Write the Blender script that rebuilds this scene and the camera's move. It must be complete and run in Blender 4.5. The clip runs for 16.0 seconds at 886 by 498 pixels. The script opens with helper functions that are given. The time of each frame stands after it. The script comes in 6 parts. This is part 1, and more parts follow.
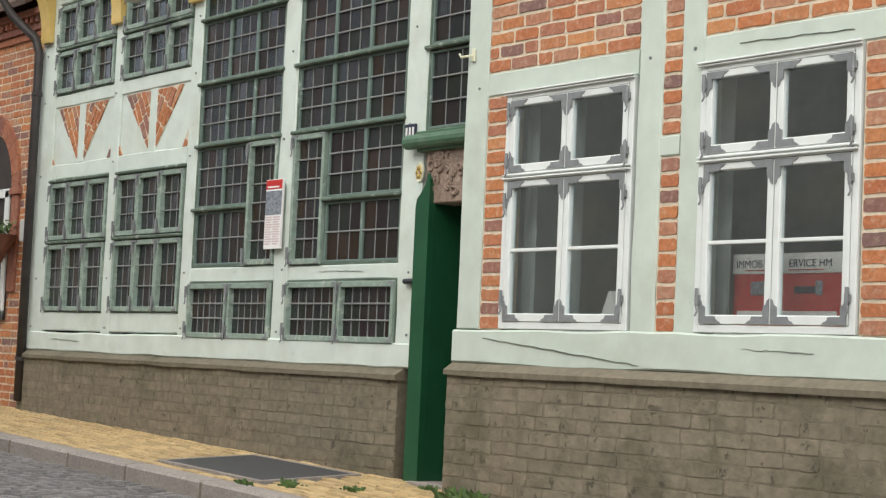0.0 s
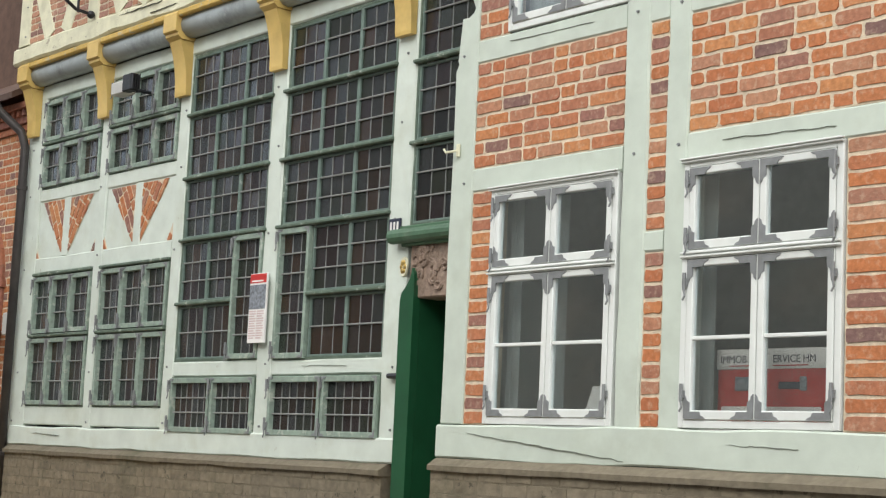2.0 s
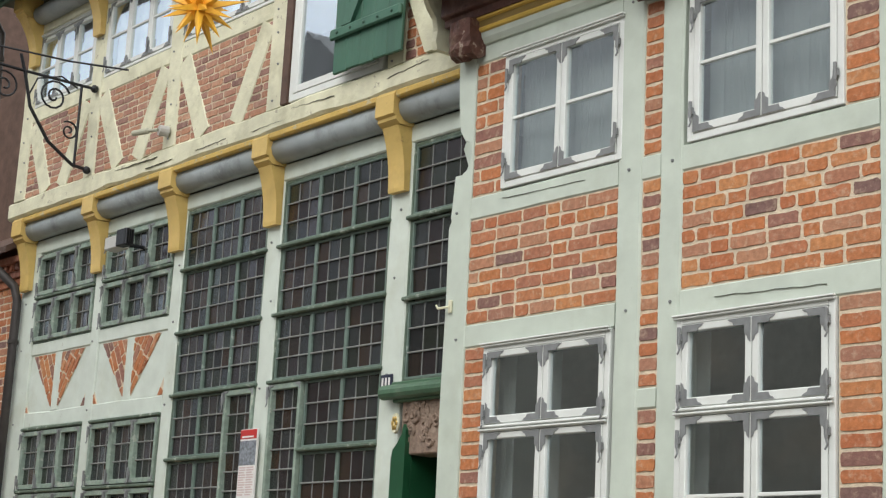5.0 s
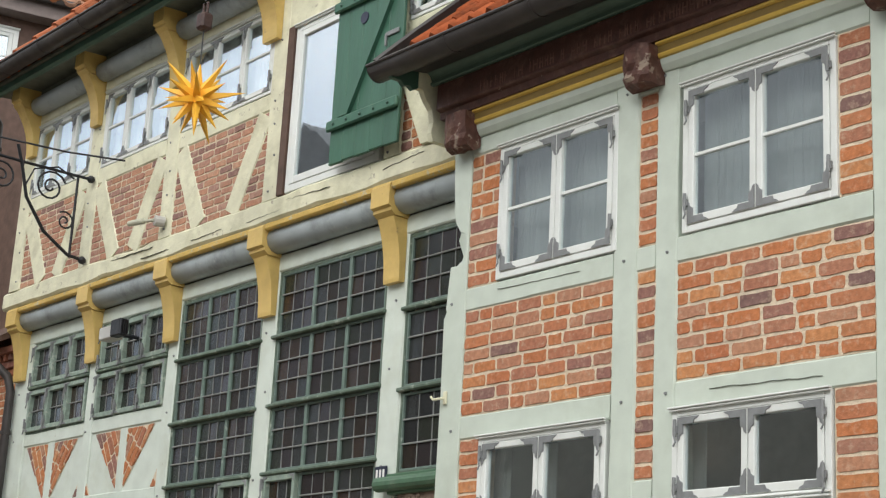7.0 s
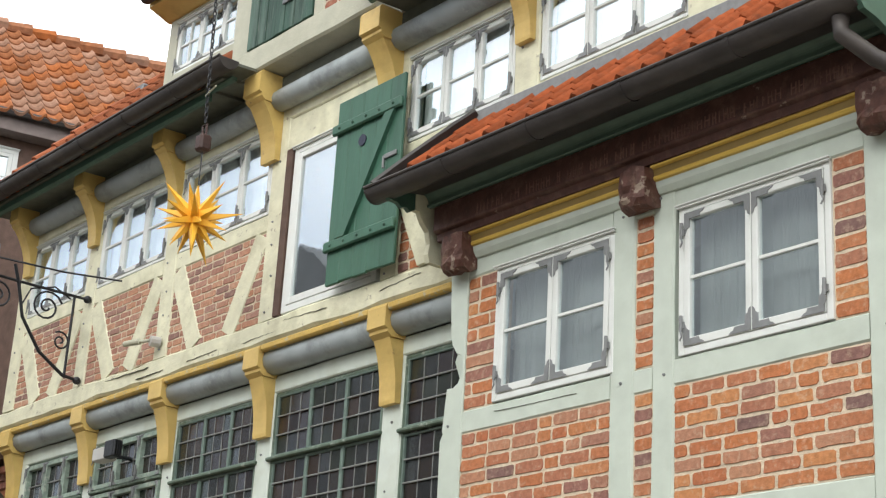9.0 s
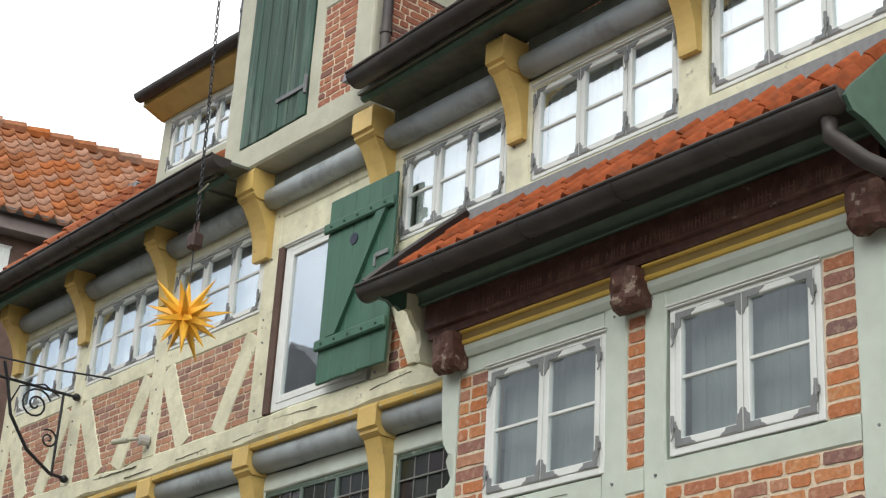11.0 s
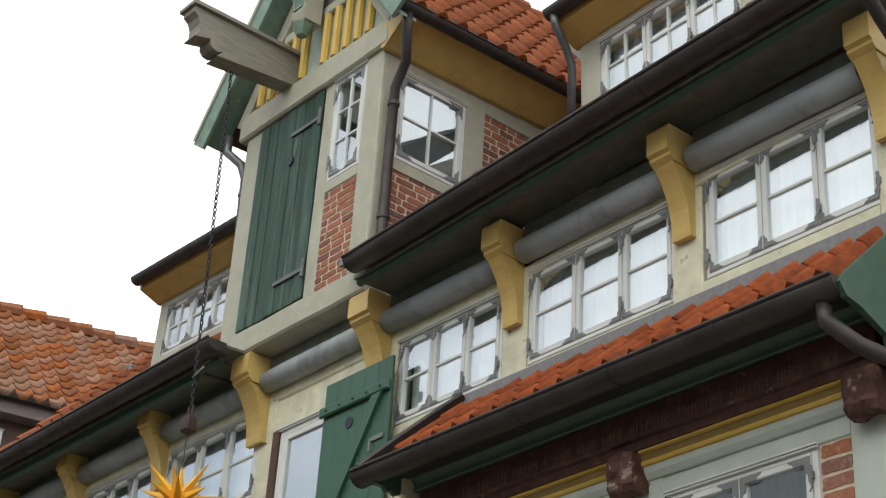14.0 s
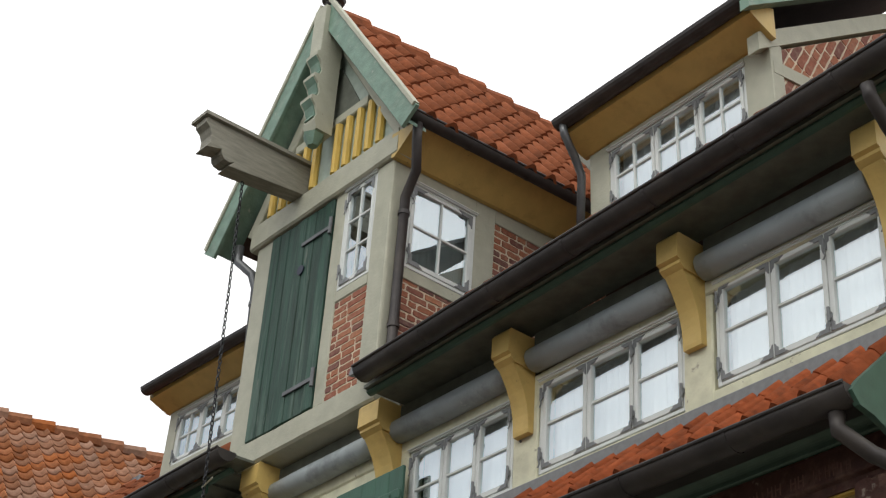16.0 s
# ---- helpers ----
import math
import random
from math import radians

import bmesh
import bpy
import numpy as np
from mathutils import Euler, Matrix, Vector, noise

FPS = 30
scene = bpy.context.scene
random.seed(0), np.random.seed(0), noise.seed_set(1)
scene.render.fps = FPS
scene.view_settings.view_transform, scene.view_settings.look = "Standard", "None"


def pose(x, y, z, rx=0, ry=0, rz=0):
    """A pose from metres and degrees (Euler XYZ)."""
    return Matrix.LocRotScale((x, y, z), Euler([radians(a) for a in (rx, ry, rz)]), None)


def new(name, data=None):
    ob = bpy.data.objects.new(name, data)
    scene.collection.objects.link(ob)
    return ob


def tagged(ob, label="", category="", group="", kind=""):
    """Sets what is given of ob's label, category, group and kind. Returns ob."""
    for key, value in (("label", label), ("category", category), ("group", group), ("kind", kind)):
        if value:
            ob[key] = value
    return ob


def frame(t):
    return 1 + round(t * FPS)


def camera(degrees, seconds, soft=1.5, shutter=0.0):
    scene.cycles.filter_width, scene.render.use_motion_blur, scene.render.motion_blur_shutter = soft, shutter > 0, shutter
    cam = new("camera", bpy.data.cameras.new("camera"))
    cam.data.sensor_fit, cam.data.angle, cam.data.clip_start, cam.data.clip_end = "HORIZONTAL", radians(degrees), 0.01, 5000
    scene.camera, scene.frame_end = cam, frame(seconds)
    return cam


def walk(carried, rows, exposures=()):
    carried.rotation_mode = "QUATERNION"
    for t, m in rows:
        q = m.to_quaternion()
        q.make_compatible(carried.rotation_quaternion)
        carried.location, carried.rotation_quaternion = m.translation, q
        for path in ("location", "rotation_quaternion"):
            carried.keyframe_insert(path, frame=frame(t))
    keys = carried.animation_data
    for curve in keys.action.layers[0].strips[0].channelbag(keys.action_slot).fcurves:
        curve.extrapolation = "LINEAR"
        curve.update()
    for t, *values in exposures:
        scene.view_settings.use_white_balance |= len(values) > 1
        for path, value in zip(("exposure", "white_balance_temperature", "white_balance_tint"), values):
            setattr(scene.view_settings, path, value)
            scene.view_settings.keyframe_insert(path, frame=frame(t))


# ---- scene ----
# ---- camera ----
cam = camera(29.95, 16.0, soft=1.25)
EYE = 1.45
ROWS = [
    (0.0, 93.930, -2.578, 51.365),
    (0.5, 94.381, -2.616, 51.340),
    (1.0, 95.348, -2.633, 51.240),
    (1.5, 96.260, -2.649, 50.930),
    (2.0, 97.224, -2.682, 50.804),
    (2.5, 98.038, -2.687, 50.783),
    (3.0, 99.101, -2.728, 50.755),
    (3.5, 99.907, -2.775, 50.727),
    (4.0, 101.087, -2.819, 50.697),
    (4.5, 101.831, -2.858, 50.654),
    (5.0, 102.631, -2.897, 50.484),
    (7.5, 106.601, -3.019, 50.265),
    (8.0, 107.474, -3.066, 50.211),
    (8.5, 108.537, -3.100, 50.157),
    (9.0, 109.997, -3.154, 50.096),
    (11.5, 114.372, -3.314, 49.646),
    (12.0, 115.629, -3.352, 49.610),
    (12.5, 116.965, -3.380, 49.588),
    (13.0, 118.027, -3.440, 49.526),
    (13.5, 118.839, -3.451, 49.489),
    (14.0, 119.812, -3.433, 49.470),
    (14.5, 120.682, -3.425, 49.473),
    (15.0, 121.917, -3.434, 49.463),
    (15.5, 123.006, -3.521, 49.392),
    (16.0, 123.556, -3.520, 49.830),
]
walk(cam, [(t, pose(0, 0, EYE, rx, ry, rz)) for t, rx, ry, rz in ROWS],
     exposures=[(0.0, 0.02), (2.5, 0.06), (3.5, -0.12), (5.0, -0.16), (7.5, -0.08), (9.0, 0.0), (11.5, -0.36), (12.5, -0.58), (14.0, -0.71), (16.0, -0.83)])

# ---- light: bright overcast sky, one wide weak sun ----
SUN_ELEV, SUN_AZ = radians(40), radians(205)
world = bpy.data.worlds.new("sky")
scene.world = world
world.use_nodes = True
wn, wl = world.node_tree.nodes, world.node_tree.links
wn.clear()
sky = wn.new("ShaderNodeTexSky")
sky.sky_type, sky.sun_disc = "NISHITA", False
sky.sun_elevation, sky.sun_rotation = SUN_ELEV, SUN_AZ
sky_gain = wn.new("ShaderNodeMixRGB")
sky_gain.blend_type = "MULTIPLY"
sky_gain.inputs[0].default_value = 1.0
sky_gain.inputs[2].default_value = (0.14, 0.14, 0.14, 1)
coord = wn.new("ShaderNodeTexCoord")
cloud = wn.new("ShaderNodeTexNoise")
cloud.inputs["Scale"].default_value, cloud.inputs["Detail"].default_value = 2.2, 6
ramp = wn.new("ShaderNodeValToRGB")
ramp.color_ramp.elements[0].position, ramp.color_ramp.elements[1].position = 0.34, 0.60
ramp.color_ramp.elements[0].color = (0.30, 0.30, 0.30, 1)
over = wn.new("ShaderNodeMixRGB")
over.inputs[2].default_value = (2.5, 2.5, 2.5, 1)
back = wn.new("ShaderNodeBackground")
back.inputs[1].default_value = 1.0
wout = wn.new("ShaderNodeOutputWorld")
wl.new(coord.outputs["Generated"], cloud.inputs["Vector"])
axis = wn.new("ShaderNodeVectorMath")
axis.operation = "DOT_PRODUCT"
axis.inputs[1].default_value = (0.25, 0.20, 0.35)
lean = wn.new("ShaderNodeMath")
wl.new(coord.outputs["Generated"], axis.inputs[0])
wl.new(axis.outputs["Value"], lean.inputs[0])
wl.new(cloud.outputs["Fac"], lean.inputs[1])
wl.new(lean.outputs[0], ramp.inputs[0])
wl.new(ramp.outputs[0], over.inputs[0])
wl.new(sky.outputs[0], sky_gain.inputs[1])
wl.new(sky_gain.outputs[0], over.inputs[1])
wl.new(over.outputs[0], back.inputs[0])
wl.new(back.outputs[0], wout.inputs[0])
sun = new("sun", bpy.data.lights.new("sun", "SUN"))
sun.data.energy, sun.data.angle, sun.data.color = 1.5, radians(38), (1.0, 0.965, 0.89)
sun.matrix_world = pose(0, 0, 25, 90 - 40, 0, 18)


# ---- materials ----
def mat(name, base, rough=0.6, metal=0.0, grain=0.15, scale=9.0, stretch=(1, 1, 1), bump=0.25, bump_scale=40.0,
        stain=None, stain_amount=0.35, stain_scale=2.2, piece=0.0, island=0.0, spec=0.4, hue=0.0, peel=None, peel_at=0.63, tones=None):
    """A worn surface: base colour, grain, larger stains, fine relief, and a shift from piece to piece."""
    m = bpy.data.materials.new(name)
    m.use_nodes = True
    n, l = m.node_tree.nodes, m.node_tree.links
    b = n["Principled BSDF"]
    b.inputs["Roughness"].default_value, b.inputs["Metallic"].default_value = rough, metal
    b.inputs["Specular IOR Level"].default_value = spec
    tc = n.new("ShaderNodeTexCoord")
    mp = n.new("ShaderNodeMapping")
    mp.inputs["Scale"].default_value = stretch
    geo = n.new("ShaderNodeNewGeometry")
    l.new(geo.outputs["Position"], mp.inputs["Vector"])
    g = n.new("ShaderNodeTexNoise")
    g.inputs["Scale"].default_value, g.inputs["Detail"].default_value = scale, 8
    l.new(mp.outputs[0], g.inputs["Vector"])
    gr = n.new("ShaderNodeMapRange")
    gr.inputs[1].default_value, gr.inputs[2].default_value = 0.25, 0.75
    gr.inputs[3].default_value, gr.inputs[4].default_value = 1 - grain, 1 + grain
    l.new(g.outputs["Fac"], gr.inputs[0])
    col = n.new("ShaderNodeHueSaturation")
    col.inputs["Color"].default_value = (*base, 1)
    l.new(gr.outputs[0], col.inputs["Value"])
    if tones:
        # each piece takes its own tone out of a small range of fired colours
        info = n.new("ShaderNodeObjectInfo")
        cr = n.new("ShaderNodeValToRGB")
        while len(cr.color_ramp.elements) < len(tones):
            cr.color_ramp.elements.new(0.5)
        for i, (e, c) in enumerate(zip(cr.color_ramp.elements, tones)):
            e.position = i / (len(tones) - 1)
            e.color = (*c, 1)
        l.new(info.outputs["Random"], cr.inputs[0])
        l.new(cr.outputs[0], col.inputs["Color"])
    last = col.outputs[0]
    if stain:
        s = n.new("ShaderNodeTexNoise")
        s.inputs["Scale"].default_value, s.inputs["Detail"].default_value, s.inputs["Roughness"].default_value = stain_scale, 9, 0.65
        l.new(mp.outputs[0], s.inputs["Vector"])
        r = n.new("ShaderNodeMapRange")
        r.inputs[1].default_value, r.inputs[2].default_value = 0.52, 0.72
        r.inputs[3].default_value, r.inputs[4].default_value = 0.0, stain_amount
        l.new(s.outputs["Fac"], r.inputs[0])
        mx = n.new("ShaderNodeMixRGB")
        mx.inputs[2].default_value = (*stain, 1)
        l.new(r.outputs[0], mx.inputs[0])
        l.new(last, mx.inputs[1])
        last = mx.outputs[0]
    if peel:
        # flaked paint: sharp-edged patches of bare wood and thin weather checks
        pn = n.new("ShaderNodeTexNoise")
        pn.inputs["Scale"].default_value, pn.inputs["Detail"].default_value, pn.inputs["Roughness"].default_value = 9.0, 10, 0.7
        l.new(mp.outputs[0], pn.inputs["Vector"])
        pr = n.new("ShaderNodeMapRange")
        pr.inputs[1].default_value, pr.inputs[2].default_value = peel_at, peel_at + 0.025
        pr.inputs[3].default_value, pr.inputs[4].default_value = 0.0, 0.75
        l.new(pn.outputs["Fac"], pr.inputs[0])
        pm = n.new("ShaderNodeMixRGB")
        pm.inputs[2].default_value = (*peel, 1)
        l.new(pr.outputs[0], pm.inputs[0])
        l.new(last, pm.inputs[1])
        last = pm.outputs[0]
    if piece or island or hue:
        src = geo.outputs["Random Per Island"] if island else n.new("ShaderNodeObjectInfo").outputs["Random"]
        amount = island or piece
        h = n.new("ShaderNodeHueSaturation")
        v = n.new("ShaderNodeMapRange")
        v.inputs[3].default_value, v.inputs[4].default_value = 1 - amount, 1 + amount * 0.75
        l.new(src, v.inputs[0])
        l.new(v.outputs[0], h.inputs["Value"])
        if hue:
            wob = n.new("ShaderNodeMath")
            wob.operation = "MULTIPLY"
            wob.inputs[1].default_value = 7.31
            fr = n.new("ShaderNodeMath")
            fr.operation = "FRACT"
            hr = n.new("ShaderNodeMapRange")
            hr.inputs[3].default_value, hr.inputs[4].default_value = 0.5 - hue * 0.3, 0.5 + hue * 1.2
            l.new(src, wob.inputs[0])
            l.new(wob.outputs[0], fr.inputs[0])
            l.new(fr.outputs[0], hr.inputs[0])
            l.new(hr.outputs[0], h.inputs["Hue"])
            sr = n.new("ShaderNodeMapRange")
            sr.inputs[3].default_value, sr.inputs[4].default_value = 1.10, 0.72
            l.new(fr.outputs[0], sr.inputs[0])
            l.new(sr.outputs[0], h.inputs["Saturation"])
        l.new(last, h.inputs["Color"])
        last = h.outputs[0]
    l.new(last, b.inputs["Base Color"])
    if bump:
        f = n.new("ShaderNodeTexNoise")
        f.inputs["Scale"].default_value, f.inputs["Detail"].default_value = bump_scale, 6
        l.new(mp.outputs[0], f.inputs["Vector"])
        bp = n.new("ShaderNodeBump")
        bp.inputs["Strength"].default_value, bp.inputs["Distance"].default_value = bump, 0.01
        l.new(f.outputs["Fac"], bp.inputs["Height"])
        l.new(bp.outputs[0], b.inputs["Normal"])
    return m


def glass(name, tint, gloss_rough=0.02, see=1.0, base_gloss=0.30, dust=0.0):
    """A pane: clear or tinted, with mirror-like reflection that grows with the angle."""
    m = bpy.data.materials.new(name)
    m.use_nodes = True
    n, l = m.node_tree.nodes, m.node_tree.links
    n.clear()
    out = n.new("ShaderNodeOutputMaterial")
    tr = n.new("ShaderNodeBsdfTransparent")
    tr.inputs[0].default_value = (*[c * see for c in tint], 1)
    gl = n.new("ShaderNodeBsdfGlossy")
    gl.inputs["Roughness"].default_value = gloss_rough
    gl.inputs["Color"].default_value = (0.88, 0.95, 1, 1)
    lw = n.new("ShaderNodeLayerWeight")
    lw.inputs["Blend"].default_value = 0.5
    pw = n.new("ShaderNodeMath")
    pw.operation = "POWER"
    pw.inputs[1].default_value = 4.0
    fr = n.new("ShaderNodeMapRange")
    fr.inputs[3].default_value = base_gloss
    l.new(lw.outputs["Facing"], pw.inputs[0])
    l.new(pw.outputs[0], fr.inputs[0])
    nz = n.new("ShaderNodeTexNoise")
    nz.inputs["Scale"].default_value = 3.0
    geo = n.new("ShaderNodeNewGeometry")
    bp = n.new("ShaderNodeBump")
    bp.inputs["Strength"].default_value, bp.inputs["Distance"].default_value = 0.03, 0.02
    mx = n.new("ShaderNodeMixShader")
    l.new(geo.outputs["Position"], nz.inputs["Vector"])
    l.new(nz.outputs["Fac"], bp.inputs["Height"])
    l.new(bp.outputs[0], gl.inputs["Normal"])
    l.new(fr.outputs[0], mx.inputs[0])
    l.new(tr.outputs[0], mx.inputs[1])
    l.new(gl.outputs[0], mx.inputs[2])
    last = mx.outputs[0]
    if dust:
        film = n.new("ShaderNodeBsdfDiffuse")
        film.inputs[0].default_value = (*[0.05 + 0.30 * c for c in tint], 1)
        dm = n.new("ShaderNodeMixShader")
        dm.inputs[0].default_value = dust
        l.new(last, dm.inputs[1])
        l.new(film.outputs[0], dm.inputs[2])
        last = dm.outputs[0]
    l.new(last, out.inputs[0])
    return m


M_MINT = mat("pale_mint_paint", (0.585, 0.648, 0.590), 0.6, grain=0.08, scale=6, bump=0.06, bump_scale=55, stain=(0.45, 0.48, 0.38), stain_amount=0.5, peel=(0.4, 0.4, 0.34), peel_at=0.665)
M_BAY = mat("grey_green_paint", (0.51, 0.572, 0.505), 0.6, grain=0.08, scale=6, bump=0.06, bump_scale=55, stain=(0.40, 0.44, 0.36), stain_amount=0.45, peel=(0.36, 0.38, 0.33), peel_at=0.68)
M_CREAM = mat("weathered_cream_paint", (0.66, 0.65, 0.485), 0.65, grain=0.14, scale=7, bump=0.5, bump_scale=22, stain=(0.36, 0.35, 0.22), stain_amount=0.6, peel=(0.3, 0.27, 0.2), peel_at=0.625)
M_LOFT = mat("grey_cream_paint", (0.43, 0.43, 0.34), 0.6, grain=0.1, scale=7, bump=0.3, stain=(0.36, 0.36, 0.27), stain_amount=0.5, peel=(0.3, 0.28, 0.22), peel_at=0.66)
M_OCHRE = mat("ochre_paint", (0.61, 0.435, 0.145), 0.45, grain=0.1, scale=6, bump=0.2, stain=(0.40, 0.25, 0.08), stain_amount=0.5, stain_scale=5, peel=(0.3, 0.2, 0.09), peel_at=0.66)
M_YELLOW = mat("yellow_moulding_paint", (0.62, 0.42, 0.09), 0.45, grain=0.08, stain=(0.35, 0.24, 0.08), stain_amount=0.35)
M_FILLET = mat("flaking_yellow_paint", (0.56, 0.38, 0.10), 0.55, grain=0.15, scale=8, bump=0.5, stain=(0.33, 0.24, 0.10), stain_amount=0.6, stain_scale=4, peel=(0.44, 0.42, 0.31), peel_at=0.56)
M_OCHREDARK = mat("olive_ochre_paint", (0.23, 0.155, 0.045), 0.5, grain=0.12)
M_BROWN = mat("dark_brown_paint", (0.072, 0.030, 0.023), 0.55, grain=0.3, scale=14, bump=0.4, stain=(0.20, 0.12, 0.085), stain_amount=0.6, stain_scale=8, peel=(0.34, 0.27, 0.21), peel_at=0.645)
M_CORBEL = mat("worn_carved_brown", (0.095, 0.040, 0.030), 0.65, grain=0.4, scale=18, bump=1.0, bump_scale=18, stain=(0.24, 0.17, 0.12), stain_amount=0.7, stain_scale=10, peel=(0.34, 0.28, 0.22), peel_at=0.6)
M_WINGREEN = mat("weathered_green_frame_paint", (0.095, 0.135, 0.10), 0.55, grain=0.2, scale=18, bump=0.3, stain=(0.30, 0.36, 0.30), stain_amount=0.55, stain_scale=9, peel=(0.38, 0.42, 0.36), peel_at=0.60)
M_MULLION = mat("faded_blue_green_paint", (0.135, 0.190, 0.165), 0.55, grain=0.2, scale=16, bump=0.25, stain=(0.10, 0.15, 0.12), stain_amount=0.6, stain_scale=7, peel=(0.36, 0.42, 0.38), peel_at=0.62)
M_SASHPALE = mat("faded_green_sash_paint", (0.24, 0.31, 0.26), 0.55, grain=0.25, scale=20, bump=0.3, stain=(0.34, 0.40, 0.34), stain_amount=0.75, stain_scale=8, peel=(0.44, 0.48, 0.42), peel_at=0.58)
M_RECESS = mat("pale_sea_green_board", (0.36, 0.43, 0.375), 0.6, grain=0.15, scale=10, bump=0.3, stain=(0.24, 0.31, 0.26), stain_amount=0.5, stain_scale=6)
M_DOOR = mat("glossy_dark_green_paint", (0.014, 0.078, 0.035), 0.3, grain=0.15, scale=5, bump=0.05, spec=0.5)
M_HOOD = mat("worn_green_hood_paint", (0.065, 0.135, 0.080), 0.5, grain=0.2, scale=12, bump=0.25, stain=(0.16, 0.22, 0.16), stain_amount=0.5, stain_scale=7)
M_SHUTTER = mat("green_shutter_paint", (0.045, 0.125, 0.085), 0.5, grain=0.12, scale=9, stretch=(1, 1, 0.2), bump=0.25, piece=0.08)
M_HATCH = mat("weathered_hatch_paint", (0.020, 0.058, 0.040), 0.6, grain=0.5, scale=12, stretch=(1.5, 1.5, 0.15), bump=0.4, stain=(0.115, 0.175, 0.14), stain_amount=0.85, stain_scale=4, piece=0.2, peel=(0.13, 0.15, 0.12), peel_at=0.64)
M_BARGE = mat("sea_green_board_paint", (0.17, 0.27, 0.21), 0.55, grain=0.2, scale=10, bump=0.3, stain=(0.32, 0.37, 0.30), stain_amount=0.5, stain_scale=6, peel=(0.4, 0.42, 0.36), peel_at=0.63)
M_WHITE = mat("white_window_paint", (0.68, 0.71, 0.69), 0.4, grain=0.04, bump=0.08, stain=(0.55, 0.55, 0.50), stain_amount=0.25, stain_scale=5)
M_IRON = mat("grey_painted_iron", (0.20, 0.21, 0.215), 0.5, grain=0.15, scale=20, bump=0.15)
M_BLACKIRON = mat("black_wrought_iron", (0.022, 0.024, 0.028), 0.45, metal=0.3, grain=0.3, scale=30, bump=0.2)
M_LEAD = mat("lead_came", (0.27, 0.275, 0.265), 0.5, metal=0.2, grain=0.15, bump=0.1)
M_GUTTER = mat("dark_patinated_gutter", (0.046, 0.041, 0.040), 0.50, metal=0.2, grain=0.3, scale=7, bump=0.1, stain=(0.09, 0.075, 0.06), stain_amount=0.5)
M_PIPE = mat("grey_zinc_pipe", (0.13, 0.135, 0.14), 0.4, metal=0.5, grain=0.2, bump=0.05)
M_ROUND = mat("blue_grey_beam_paint", (0.34, 0.385, 0.40), 0.5, grain=0.14, scale=4, bump=0.3, bump_scale=12, stain=(0.13, 0.14, 0.14), stain_amount=0.7, stain_scale=3.2, peel=(0.44, 0.47, 0.46), peel_at=0.635)
# one dark tone for soffits, frieze boards, gable opening and cracks
M_SOFFIT = mat("dark_recess_tone", (0.125, 0.135, 0.11), 0.7, grain=0.25, bump=0.2)
M_GREENSTRIP = mat("dark_green_trim_paint", (0.050, 0.108, 0.080), 0.45, grain=0.15, bump=0.1)
M_COVE = mat("worn_green_cove_paint", (0.088, 0.145, 0.115), 0.5, grain=0.18, bump=0.15, stain=(0.07, 0.12, 0.09), stain_amount=0.5, stain_scale=3)
M_BRICK = mat("orange_red_brick", (0.42, 0.15, 0.07), 0.85, grain=0.22, scale=34, bump=0.35, bump_scale=70, stain=(0.60, 0.47, 0.34), stain_amount=0.5, stain_scale=19, spec=0.2,
              tones=((0.442, 0.180, 0.076), (0.384, 0.136, 0.066), (0.480, 0.217, 0.092), (0.394, 0.158, 0.085), (0.451, 0.168, 0.068), (0.346, 0.148, 0.093), (0.422, 0.217, 0.130), (0.269, 0.130, 0.103), (0.182, 0.114, 0.103)))
M_BRICK2 = mat("brown_red_brick", (0.34, 0.165, 0.112), 0.85, grain=0.25, scale=34, bump=0.35, bump_scale=70, stain=(0.56, 0.45, 0.34), stain_amount=0.45, stain_scale=16, spec=0.2,
               tones=((0.388, 0.192, 0.125), (0.463, 0.259, 0.169), (0.323, 0.160, 0.119), (0.430, 0.222, 0.138), (0.365, 0.209, 0.164), (0.215, 0.123, 0.106)))
M_BRICK3 = mat("dark_red_brick", (0.30, 0.105, 0.062), 0.85, grain=0.25, scale=34, bump=0.35, bump_scale=70, stain=(0.46, 0.36, 0.27), stain_amount=0.35, stain_scale=16, spec=0.2,
               tones=((0.346, 0.138, 0.078), (0.288, 0.110, 0.073), (0.384, 0.165, 0.095), (0.240, 0.099, 0.073), (0.154, 0.083, 0.073)))
M_MORTAR = mat("lime_mortar", (0.62, 0.53, 0.40), 0.95, grain=0.2, scale=30, bump=0.6, bump_scale=80, stain=(0.42, 0.36, 0.28), stain_amount=0.5, stain_scale=4)
M_PLINTH = mat("grey_washed_brick", (0.185, 0.158, 0.113), 0.9, grain=0.25, scale=14, bump=1.0, bump_scale=14, stain=(0.072, 0.072, 0.042), stain_amount=0.9, stain_scale=1.7, piece=0.12, peel=(0.062, 0.058, 0.040), peel_at=0.6)
M_PLINTHJ = mat("grey_washed_mortar", (0.165, 0.142, 0.102), 0.95, grain=0.2, scale=20, bump=0.9, bump_scale=14, stain=(0.088, 0.085, 0.052), stain_amount=0.85, stain_scale=1.7)
M_TILE = mat("orange_clay_tile", (0.27, 0.090, 0.042), 0.85, grain=0.25, scale=14, bump=0.4, bump_scale=50, stain=(0.12, 0.055, 0.035), stain_amount=0.7, stain_scale=5, piece=0.18, spec=0.10)
M_BAYTILE = mat("bright_clay_tile", (0.30, 0.079, 0.030), 0.85, grain=0.25, scale=14, bump=0.4, bump_scale=50, stain=(0.10, 0.05, 0.035), stain_amount=0.6, stain_scale=5, piece=0.25, spec=0.10)
